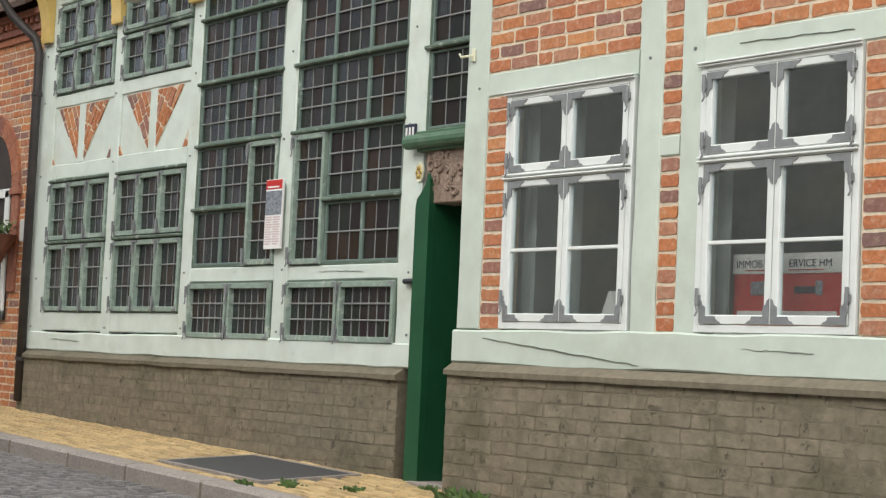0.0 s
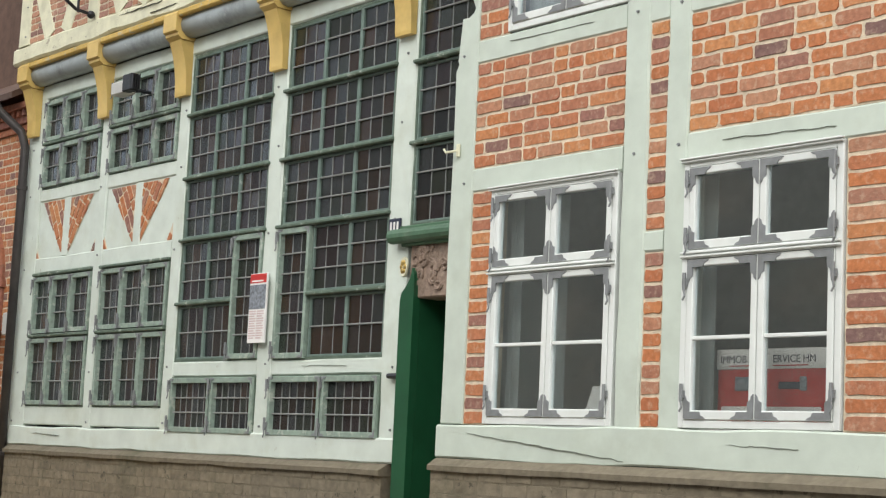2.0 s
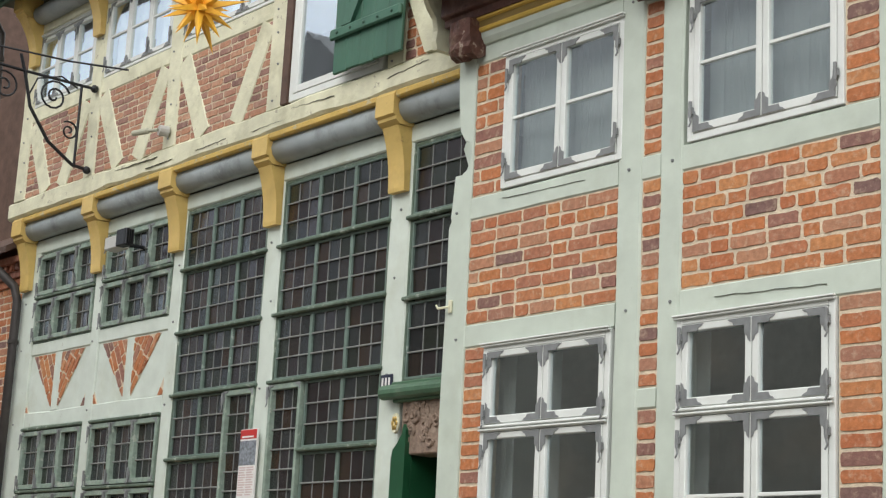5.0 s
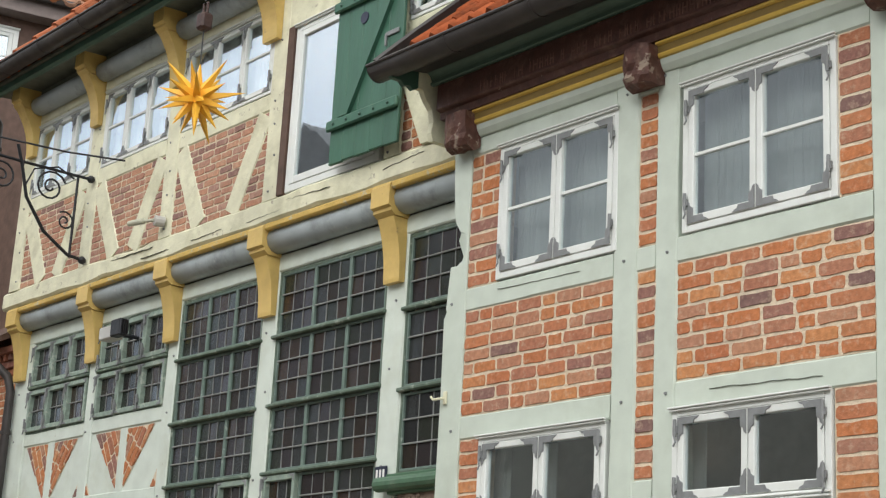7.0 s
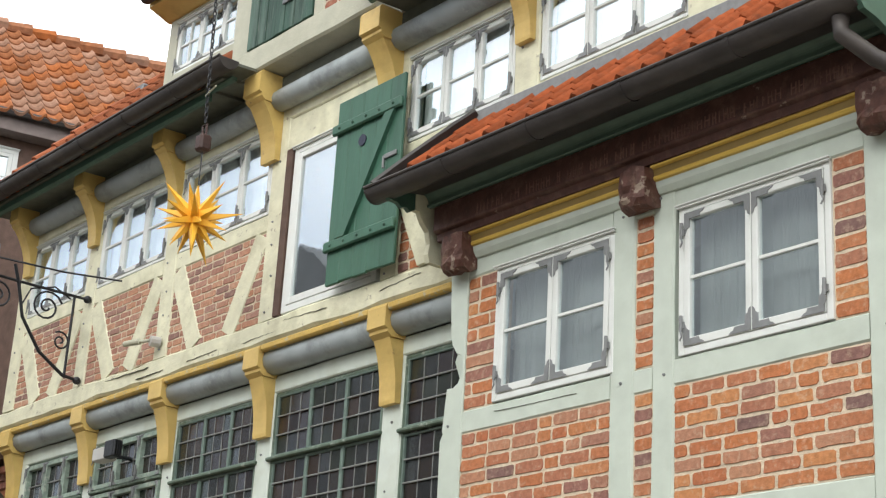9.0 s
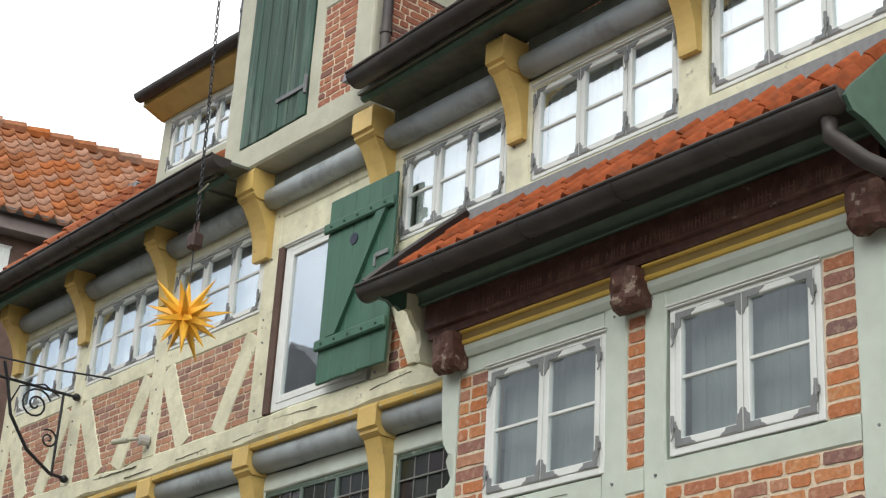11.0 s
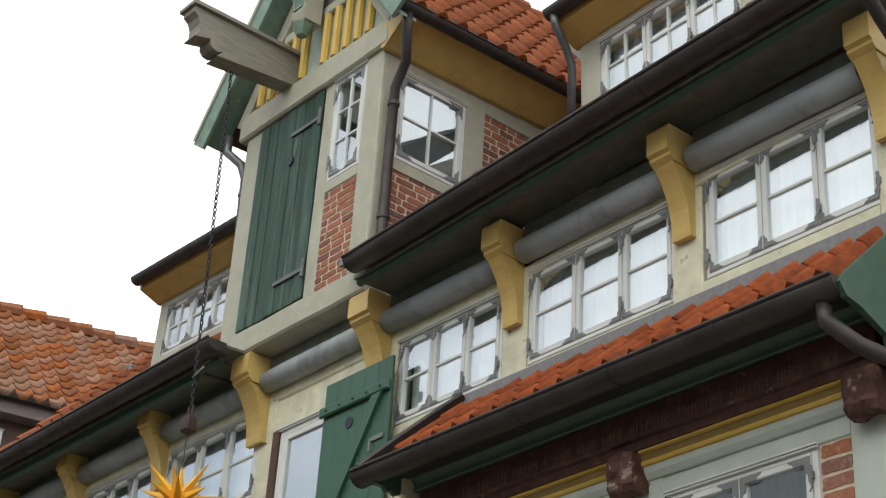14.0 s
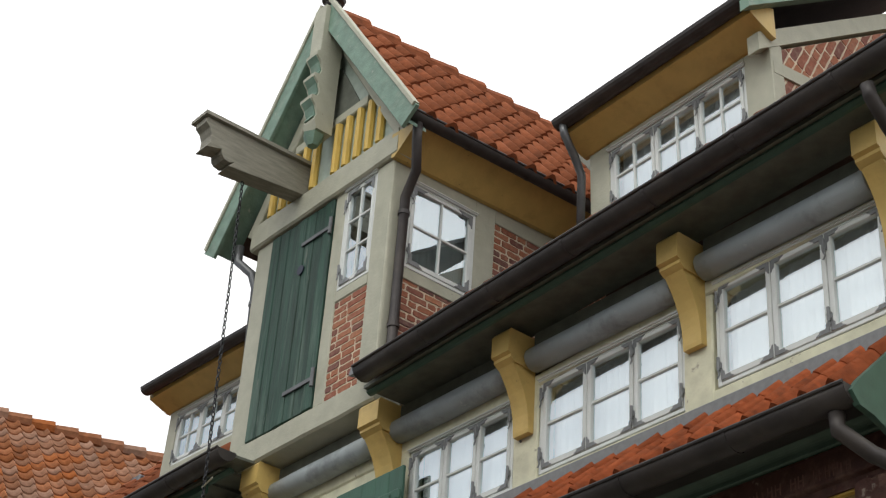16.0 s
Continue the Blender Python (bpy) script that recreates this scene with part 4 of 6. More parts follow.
def run(name, prof, x0, x1, material, parent, label="", wob=0.0):
    """A moulding: a (y, z) outline run along x."""
    b = bmesh.new()
    k = max(2, int((x1 - x0) / 0.35))
    rings = []
    for i in range(k + 1):
        x = x0 + (x1 - x0) * i / k
        d = noise.noise(Vector((x * 1.9, prof[0][0] * 5, prof[0][1] * 5))) * wob
        rings.append([(x, p + d * 0.5, q + d) for p, q in prof])
    loft_rings(b, rings)
    bmesh.ops.recalc_face_normals(b, faces=b.faces)
    return part(name, b, material, parent, label)


run("head_cove", [(7.10, 5.40), (7.085, 5.405), (7.06, 5.44), (7.05, 5.477), (7.10, 5.477)], CX0 + 0.05, CX1 - 0.03, M_BAY, cor)
lower = [(7.10, 5.478), (7.052, 5.478), (7.034, 5.484), (7.028, 5.498), (7.032, 5.510), (7.10, 5.510)]
upper = [(7.10, 5.556), (7.026, 5.556), (7.006, 5.562), (7.004, 5.576), (7.10, 5.576)]
for a, b in ((-8.45, -6.91), (-6.69, -5.08)):
    run("yellow_mould", lower, a, b, M_YELLOW, cor)
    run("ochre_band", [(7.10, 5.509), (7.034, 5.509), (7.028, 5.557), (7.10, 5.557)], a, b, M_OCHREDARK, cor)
    run("yellow_mould", upper, a, b, M_YELLOW, cor)
run("brown_beam", [(7.2, 5.577), (6.99, 5.577), (6.985, 5.630), (6.955, 5.640), (6.948, 5.650), (6.95, 5.832), (6.965, 5.838), (7.2, 5.838)], CX0 + 0.02, CX1, M_BROWN, cor, "dark brown beam with worn cut lettering", 0.006)
rng = random.Random(8)
ins = bmesh.new()
x = -8.3
while x < -5.1:
    w = rng.uniform(0.015, 0.045)
    h = rng.choice((0.075, 0.075, 0.06))
    box(ins, x, x + 0.008, 6.944, 6.955, 5.665, 5.665 + h)
    if w > 0.03:
        box(ins, x + w - 0.008, x + w, 6.944, 6.955, 5.665, 5.665 + h)
    box(ins, x + 0.008, x + w - 0.008, 6.944, 6.955, 5.665 + h * 0.5, 5.665 + h * 0.5 + 0.008)
    x += w + rng.choice((0.016, 0.02, 0.07))
tagged(part("cut_lettering", ins, mat("worn_lettering_paint", (0.165, 0.085, 0.062), 0.6, grain=0.3), cor), kind="stuff")
cove_prof = [(6.96, 5.840), (6.932, 5.840), (6.926, 5.846), (6.926, 5.862), (6.936, 5.868)] + [(6.936 - 0.062 * (1 - math.cos(i / 6 * 1.4)), 5.868 + 0.062 * math.sin(i / 6 * 1.4)) for i in range(7)] + [(6.87, 5.945), (6.96, 5.945)]
run("green_cove", cove_prof, CX0 - 0.04, CX1 + 0.03, M_COVE, cor, wob=0.003)
# soffit board in near-black gutter colour: the shade under the eaves is put into it
run("eaves_soffit", [(6.885, 5.925), (6.70, 5.895), (6.66, 5.885), (6.66, 5.905), (6.70, 5.925), (6.885, 5.95)], CX0 - 0.04, CX1 + 0.03, M_GUTTER, cor, wob=0.003)
for x in (-8.56, -6.80, -4.97):
    cb = bmesh.new()
    prof = [(7.10, 5.325), (7.02, 5.30), (6.95, 5.315), (6.925, 5.355), (6.935, 5.40), (6.92, 5.45), (6.925, 5.56), (7.10, 5.56)]
    rings = []
    for i in range(6):
        xx = x - 0.112 + 0.045 * i
        e = 0.022 if i in (0, 5) else 0
        rings.append([(xx, p + (e if p < 7.05 else 0) + noise.noise(Vector((xx * 29, p * 27, q * 23))) * 0.024, q + noise.noise(Vector((xx * 23, p * 21, q * 33))) * 0.024) for p, q in prof])
    loft_rings(cb, rings)
    bmesh.ops.recalc_face_normals(cb, faces=cb.faces)
    part("corbel", cb, M_CORBEL, cor, "worn dark brown carved corbel block")
# scrolled cheek at the cornice's end
ch = bmesh.new()
loft_rings(ch, [[(xx, p, q) for p, q in ((6.83, 5.80), (6.79, 5.775), (6.75, 5.80), (6.71, 5.785), (6.67, 5.815), (6.60, 5.815), (6.54, 5.88), (6.60, 5.94), (6.83, 6.10))] for xx in (CX0 - 0.10, CX0 - 0.06)])
bmesh.ops.recalc_face_normals(ch, faces=ch.faces)
part("cheek_board", ch, M_GREENSTRIP, cor)
ch = bmesh.new()
loft_rings(ch, [[(xx, p, q) for p, q in ((7.2, 5.44), (6.99, 5.44), (6.972, 5.50), (6.985, 5.58), (6.965, 5.67), (6.91, 5.73), (6.87, 5.80), (6.833, 5.80), (6.833, 6.10), (7.2, 6.40))] for xx in (CX0 - 0.105, CX0 - 0.055)])
bmesh.ops.recalc_face_normals(ch, faces=ch.faces)
part("scrolled_board", ch, M_CREAM, cor, "cream ogee board")
ch = bmesh.new()
loft_rings(ch, [[(xx, p, q) for p, q in ((7.2, 5.5), (7.0, 5.5), (6.95, 5.70), (6.72, 5.79), (6.60, 5.81), (6.54, 5.88), (6.62, 5.98), (7.2, 6.55))] for xx in (CX1 + 0.05, CX1 + 0.09)])
bmesh.ops.recalc_face_normals(ch, faces=ch.faces)
part("cheek_board", ch, M_GREENSTRIP, cor)


def gutter(name, x0, x1, y, z, r, label):
    """A half-round gutter along x with a beaded lip, brackets and closed ends."""
    g = thing(name, label, "gutter")
    b = bmesh.new()
    n = 10
    outer = [(y + r * math.cos(math.pi + math.pi * i / n), z + r * math.sin(math.pi + math.pi * i / n)) for i in range(n + 1)]
    inner = [(y + (r - 0.006) * math.cos(math.pi + math.pi * i / n), z + (r - 0.006) * math.sin(math.pi + math.pi * i / n)) for i in range(n + 1)]
    prof = outer + inner[::-1]
    k = max(2, int((x1 - x0) / 0.5))
    loft_rings(b, [[(x0 + (x1 - x0) * i / k, p, q + noise.noise(Vector((i * 0.7, y, z))) * 0.006) for p, q in prof] for i in range(k + 1)])
    bmesh.ops.recalc_face_normals(b, faces=b.faces)
    for fc in b.faces:
        fc.smooth = len(fc.verts) == 4
    part("trough", b, M_GUTTER, g)
    lip = bmesh.new()
    tube(lip, [(x0, y - r, z), (x1, y - r, z)], 0.013, 8)
    part("bead", lip, M_GUTTER, g)
    for xx in (x0, x1):
        c = bmesh.new()
        loft_rings(c, [[(xx + d, p, q) for p, q in outer] for d in (-0.004, 0.004)])
        part("end_cap", c, M_GUTTER, g)
    s = int((x1 - x0) / 0.9)
    for i in range(1, s + 1):
        c = bmesh.new()
        xx = x0 + (x1 - x0) * i / (s + 1)
        loft_rings(c, [[(xx + d, y + (p - y) * 1.05, z + (q - z) * 1.05) for p, q in outer] + [(xx + d, p, q) for p, q in outer[::-1]] for d in (-0.012, 0.012)])
        part("strap", c, M_GUTTER, g)
    return g


gutter("bay_gutter", -9.05, CX1 + 0.06, 6.60, 5.925, 0.10, "dark metal half-round gutter along the bay roof")
gutter("eaves_gutter", -16.5, -11.33, 6.60, 7.80, 0.10, "dark metal half-round eaves gutter beside the hoist dormer")
RISE = pose(-9.42, 0, 7.83) @ pose(0, 0, 0, 0, -2.4, 0) @ pose(9.42, 0, -7.83)
eg = gutter("eaves_gutter", -9.42, -3.9, 6.60, 7.84, 0.10, "dark metal half-round eaves gutter beside the hoist dormer")
eg.matrix_basis = RISE

# ---- eaves boards ----
for a, b, dz, hang in ((-16.42, -11.90, -0.11, 0.05), (-9.55, -3.9, -0.06, 0)):
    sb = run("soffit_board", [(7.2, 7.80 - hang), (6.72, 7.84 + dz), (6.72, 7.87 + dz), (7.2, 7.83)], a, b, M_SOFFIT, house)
    gf = run("green_fascia", [(6.80, 7.80 + dz - hang), (6.775, 7.80 + dz - hang), (6.75, 7.82 + dz - hang), (6.75, 7.835 + dz), (6.80, 7.833 + dz)], a, b, M_GREENSTRIP, house)
    if a > -12:
        sb.matrix_basis = gf.matrix_basis = RISE


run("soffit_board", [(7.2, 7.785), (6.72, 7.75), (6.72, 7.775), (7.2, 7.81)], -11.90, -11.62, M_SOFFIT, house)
run("green_fascia", [(6.80, 7.71), (6.775, 7.71), (6.75, 7.73), (6.75, 7.745), (6.80, 7.743)], -11.90, -11.50, M_GREENSTRIP, house)


run("eaves_plank", [(6.912, 7.79), (6.62, 7.775), (6.62, 7.80), (6.912, 7.815)], -11.90, -11.36, M_SOFFIT, house)


# ---- clay tiles ----
def pantile_mesh(name, material, w=0.235, ln=0.36, amp=0.034, lip=0.024, bow=0.0, shape="s"):
    """One S-shaped clay tile, lying along +y, its lower end at the origin."""
    n = 8
    pts = []
    for i in range(n + 1):
        u = i / n
        if shape == "s":
            z = amp * math.sin(2 * math.pi * (u - 0.08)) + 0.02
        elif shape == "pan":
            z = amp * (2 * u - 1) ** 2 + (amp * 0.7 if i == n - 1 else 0)
        else:
            z = 0.01 + amp * 2 * max(0, math.cos(2 * math.pi * (u - 0.5))) ** 0.8
        pts.append((u * (w + 0.035) - (w + 0.035) / 2, z))
    b = bmesh.new()
    top, low = [], []
    for v in (0, 1):
        top.append([b.verts.new((x, v * ln - (1 - v) * bow * (1 - (2 * x / w) ** 2), z + (lip if v == 0 else 0))) for x, z in pts])
        low.append([b.verts.new((x, v * ln - (1 - v) * bow * (1 - (2 * x / w) ** 2), z - 0.016)) for x, z in pts])
    for i in range(n):
        b.faces.new((top[0][i], top[0][i + 1], top[1][i + 1], top[1][i])).smooth = True
        b.faces.new((low[0][i], low[0][i + 1], top[0][i + 1], top[0][i]))
    bmesh.ops.recalc_face_normals(b, faces=b.faces)
    me = bpy.data.meshes.new(name)
    b.to_mesh(me)
    b.free()
    me.materials.append(material)
    return me


TILE, FARTILE, ROLL = pantile_mesh("tile", M_TILE, amp=0.056, lip=0.026), pantile_mesh("tile_far", M_FARTILE, amp=0.05, lip=0.03, bow=0.05, shape="pan"), pantile_mesh("tile_bay", M_BAYTILE, 0.190, 0.36, 0.046, 0.010, shape="roll")


def tile_field(parent, base, cols, rows, me, w=0.235, step=0.31, seed=1, keep=None):
    """Lays tiles row on row; base is the pose of the eaves corner: x along the eaves, y up the slope."""
    rng = random.Random(seed)
    for r in range(rows):
        for c in range(cols):
            if keep and not keep((c + 0.5) * w, r * step):
                continue
            ob = new("tile", me)
            ob.parent = parent
            ob.matrix_basis = base @ pose((c + 0.5) * w + rng.uniform(-0.004, 0.004), r * step + rng.uniform(-0.012, 0.012), rng.uniform(0, 0.006),
                                          rng.uniform(-1.5, 1.5), rng.uniform(-1.5, 1.5), rng.uniform(-1.2, 1.2))


def slab(name, base, wid, ln, t, material, parent):
    b = bmesh.new()
    bmesh.ops.create_cube(b, size=1, matrix=base @ Matrix.LocRotScale((wid / 2, ln / 2, -t / 2), None, (wid, ln, t)))
    return part(name, b, material, parent)


bay_roof = thing("bay_roof", "lean-to roof of orange clay pantiles over the bay", "roof")
ang = math.degrees(math.atan2(6.455 - 5.925, 7.2 - 6.625))
base = pose(-8.92, 6.625, 5.925, ang, 0, 0)
slab("roof_deck", base @ pose(0, 0.03, -0.02), 4.13, 0.80, 0.03, M_BOARD, bay_roof)
tile_field(bay_roof, base, 20, 3, ROLL, w=0.206, step=0.27, seed=3, keep=lambda x, y: x > 0.12 + y * 0.3)
block("lead_flashing", -8.9, -4.72, Y_UP - 0.05, Y_UP - 0.002, 6.46, 6.62, M_IRON, bay_roof, "grey lead flashing", bev=0.01)
vg = bmesh.new()
tube(vg, [(-9.0, 6.55, 5.95), (-8.90, 6.82, 6.24), (-8.72, 7.06, 6.50), (-8.60, 7.15, 6.60)], 0.040, 4)
part("verge_roll", vg, M_GUTTER, bay_roof)

main_roof = thing("main_roof", "steep main roof of orange clay pantiles above the eaves", "roof")
SL = math.degrees(math.atan(1.10))
base = pose(-16.9, 6.66, 7.88, SL, 0, 0)
LEN = 6.6
slab("roof_deck", pose(-16.36, 6.80, 7.86, SL, 0, 0), 4.51, LEN, 0.05, M_BOARD, main_roof)
slab("roof_deck", RISE @ pose(-9.44, 6.74, 7.84, SL, 0, 0), 5.5, LEN, 0.05, M_BOARD, main_roof)
slab("roof_deck", pose(-11.85, 7.9, 7.84 + 1.05 * 1.24, SL, 0, 0), 2.13, LEN - 1.8, 0.05, M_BOARD, main_roof)
tile_field(main_roof, pose(-16.42, 6.64, 7.75, SL, 0, 0), 19, 12, TILE, w=0.239, step=0.31, seed=4, keep=lambda x, y: x < 1.9 or y < 0.5)
for i in range(11):
    vt = bmesh.new()
    q = [pose(-16.42, 6.64, 7.75, SL, 0, 0) @ Vector((0.02, i * 0.31 + d, 0.055 - d * 0.06)) for d in (0, 0.35)]
    tube(vt, q, [0.085, 0.075], 8)
    part("verge_tile", vt, M_TILE, main_roof, "rounded clay verge tile")
vent = thing("lead_vent", "small grey lead vent on the roof verge", "vent")
block("vent_box", -16.5, -16.3, 8.36, 8.52, 9.50, 9.86, M_PIPE, vent, bev=0.02)
tile_field(main_roof, RISE @ pose(-9.45, 6.64, 7.83, SL, 0, 0), 23, 4, TILE, w=0.239, step=0.31, seed=5)
bs = bmesh.new()
Z_RIDGE = 7.84 + LEN * math.sin(radians(SL))
Y_RIDGE = 6.66 + LEN * math.cos(radians(SL))
loft_rings(bs, [[(x, Y_RIDGE, Z_RIDGE - 0.02), (x, Y_RIDGE + 4.5, 7.8), (x, Y_RIDGE + 4.4, 7.7), (x, Y_RIDGE, Z_RIDGE - 0.2)] for x in (-16.36, -3.9)])
part("rear_slope", bs, M_BOARD, main_roof)

# ---- rooms behind the windows ----
room = thing("rooms", "plain dim rooms behind the street front", "interior", kind="structure")
for z0, z1, y0 in ((5.22, 5.32, 7.57), (7.66, 7.76, 7.37), (0.3, 0.5, 7.7)):
    block("floor", -16.3, -3.9, y0, Y_RIDGE + 3.9, z0, z1, M_ROOM, room, bev=0)
block("rear_wall", -16.3, -3.9, Y_RIDGE + 3.9, Y_RIDGE + 4.1, 0.3, 7.75, M_ROOM, room, bev=0)
for x in (-16.3, -4.1):
    block("end_wall", x, x + 0.2, 7.6, Y_RIDGE + 3.9, 0.3, 7.75, M_ROOM, room, bev=0)
block("partition", -8.64, -8.56, 7.9, Y_RIDGE + 3.9, 0.5, 5.2, M_ROOM, room, bev=0)
block("partition", -16.1, -3.95, 9.6, 9.7, 0.5, 7.6, M_ROOM, room, bev=0)

# ---- hoist dormer ----
loft = thing("hoist_dormer", "tall gabled hoist dormer with grey-cream beams, brick and a green hatch", "dormer")
LX0, LX1 = -11.86, -9.72
YB = 9.6
timber("base_beam", (LX0 - 0.02, 7.94), (LX1 + 0.04, 7.94), 0.25, 0.28, Y_LOFT - 0.015, M_LOFT, loft, 0.008, 0.02, seed=400)
for i, (a, b) in enumerate(((LX0, -11.60), (-10.585, -10.43), (-9.965, LX1))):
    timber("post", ((a + b) / 2, 8.065), ((a + b) / 2, 10.27), b - a, 0.17, Y_LOFT, M_LOFT, loft, 0.006, seed=410 + i * 2)
timber("rail", (-10.43, 9.115), (-9.965, 9.115), 0.12, 0.15, Y_LOFT + 0.004, M_LOFT, loft, 0.004, seed=420)
timber("tie_beam", (LX0 - 0.08, 10.42), (LX1 + 0.09, 10.42), 0.29, 0.25, Y_LOFT - 0.05, M_LOFT, loft, 0.006, 0.02, seed=421)
brick_panel(rect(-10.43, -9.965, 8.065, 9.055), Y_LOFT + 0.012, loft, M_BRICK3, 0.070, 0.20, seed=51, depth=0.12)
block("soffit", LX0, LX1, Y_LOFT + 0.28, Y_UP + 0.2, 7.83, 7.88, M_CREAM, loft)
casement_window(20, -10.43, -9.965, 9.18, 10.27, Y_LOFT + 0.01, [(9.18, 10.27, 2)], 1, "narrow white casement window in the hoist dormer front", muntin_x=1, fw=0.03, sw=0.035)
side = lambda v: (LX1 - v[1], v[0], v[2])
for i, (a, b, lo, hi) in enumerate(((7.12, 7.90, 7.95, 9.13), (8.14, YB, 8.6, 10.17))):
    brick_panel(rect(a, b, lo, hi), 0.012, loft, M_BRICK3, 0.070, 0.20, seed=60 + i, place=side, depth=0.12)
for a, b, lo, hi in ((6.95, 7.12, 7.85, 10.25), (7.90, 8.14, 8.4, 10.34), (7.12, 7.90, 9.10, 9.215), (7.12, 7.90, 10.13, 10.32), (8.14, YB, 10.16, 10.42)):
    block("side_timber", LX1 - 0.15, LX1 + 0.002, a, b, lo, hi, M_LOFT, loft)
w = casement_window(21, 7.12, 7.90, 9.215, 10.13, -LX1 - 0.006, [(9.215, 10.13, 1)], 1, "white four-pane side window of the hoist dormer", muntin_x=1, fw=0.035, sw=0.04)
w.matrix_basis = pose(0, 0, 0, 0, 0, 90)
# added cloth, no real blind: greys the pane like its reflection
cur = curtain(7.14, 7.88, 9.2, 10.15, -LX1 + 0.13, M_GAUZE, "added grey cloth behind the dormer side window, in place of its grey reflection", 0.004)
cur.matrix_basis = pose(0, 0, 0, 0, 0, 90)
block("side_wall", LX0, LX0 + 0.12, Y_LOFT + 0.18, YB, 8.0, 10.3, M_LOFT, loft)
block("loft_floor", LX0 + 0.12, LX1 - 0.15, Y_LOFT + 0.2, YB, 8.0, 8.06, M_ROOM, loft)
block("loft_ceiling", LX0 + 0.12, LX1 - 0.15, Y_LOFT + 0.2, YB - 0.1, 10.27, 10.33, M_ROOM, loft)
block("loft_back", LX0 + 0.12, LX1 - 0.15, YB - 0.1, YB, 8.06, 12.0, M_ROOM, loft)
# hatch of upright boards
hatch = thing("loading_hatch", "closed dark green loading hatch of weathered upright boards", "hatch")
edges = [-11.595 + i * 1.005 / 7 for i in range(8)]
for i in range(7):
    block("board", edges[i] + 0.003, edges[i + 1] - 0.003, Y_LOFT - 0.012 + 0.004 * (i % 3), Y_LOFT + 0.03, 8.075, 10.265, M_HATCH, hatch, bev=0.005)
for z in (8.36, 9.95):
    st = bmesh.new()
    box(st, -11.05, -10.60, Y_LOFT - 0.026, Y_LOFT - 0.014, z - 0.022, z + 0.022, 0.004)
    tube(st, [(-10.59, Y_LOFT - 0.03, z - 0.09), (-10.59, Y_LOFT - 0.03, z + 0.09)], 0.018, 8)
    part("strap_hinge", st, M_PIPE, hatch, "grey iron strap hinge")
ho = bmesh.new()
bmesh.ops.create_cone(ho, segments=16, radius1=0.05, radius2=0.05, depth=0.012, cap_ends=True, matrix=pose(-11.02, Y_LOFT - 0.019, 9.66, 90))
part("peephole", ho, M_INK, hatch)
# gable
AX, AZ, EZ, YG = (LX0 + LX1) / 2, 12.52, 10.45, 6.70
HALF = 1.50
SLOPE = (AZ - EZ) / HALF
gable = bmesh.new()
prism(gable, [(LX0, 10.56), (LX1, 10.56), (AX + 0.05, AZ - 0.35), (AX - 0.05, AZ - 0.35)], Y_LOFT + 0.02, Y_LOFT + 0.08)
part("gable_boarding", gable, M_RECESS, loft, "pale grey-green gable boards")
x = LX0 + 0.16
while x < LX1 - 0.1:
    top = min(11.16, EZ + (HALF - abs(x - AX)) * SLOPE - 0.42)
    if top > 10.68 and abs(x - AX) > 0.07:
        b = bmesh.new()
        tube(b, [(x, Y_LOFT - 0.005, 10.585), (x, Y_LOFT - 0.005, top)], 0.043, 8)
        part("yellow_batten", b, M_YELLOW, loft)
    x += 0.172
timber("collar", (AX - 0.58, 11.22), (AX + 0.58, 11.22), 0.11, 0.1, Y_LOFT - 0.03, M_LOFT, loft, 0.004, seed=430)
# thin dark plate over the boards: the opening's shade put into colour
dk = bmesh.new()
prism(dk, [(AX - 0.42, 11.28), (AX + 0.42, 11.28), (AX + 0.02, 11.95), (AX - 0.02, 11.95)], Y_LOFT + 0.004, Y_LOFT + 0.018)
part("gable_opening", dk, M_SOFFIT, loft, "dark plate standing for the opening under the gable")
kp = bmesh.new()
prof = [(YG + 0.16, 12.55), (YG + 0.16, 11.02), (YG - 0.02, 11.02), (YG - 0.05, 11.10)]
for k in range(3):
    z = 11.12 + 0.27 * k
    prof += [(YG - 0.055, z), (YG - 0.035, z + 0.07), (YG - 0.065, z + 0.16), (YG - 0.115, z + 0.225), (YG - 0.12, z + 0.262)]
prof += [(YG - 0.085, 11.95), (YG - 0.085, 12.55)]
loft_rings(kp, [[(AX + d, p, q) for p, q in prof] for d in (-0.095, 0.095)])
bmesh.ops.recalc_face_normals(kp, faces=kp.faces)
part("king_post", kp, M_LOFT, loft, "carved pendant post at the gable")
for k in range(3):
    z = 11.12 + 0.27 * k
    cvp = bmesh.new()
    loft_rings(cvp, [[(AX + d, YG - 0.066, z + 0.03), (AX + d, YG - 0.046, z + 0.075), (AX + d, YG - 0.076, z + 0.16), (AX + d, YG - 0.122, z + 0.22), (AX + d, YG - 0.06, z + 0.22), (AX + d, YG - 0.02, z + 0.03)] for d in (-0.07, -0.02, 0.02, 0.07)])
    bmesh.ops.recalc_face_normals(cvp, faces=cvp.faces)
    part("post_carving", cvp, M_BARGE, loft, "sea-green carved band")
pd = bmesh.new()
bmesh.ops.create_cone(pd, segments=6, radius1=0.05, radius2=0.11, depth=0.12, cap_ends=True, matrix=Matrix.Translation((AX, YG + 0.02, 10.93)))
part("pendant", pd, M_BARGE, loft)
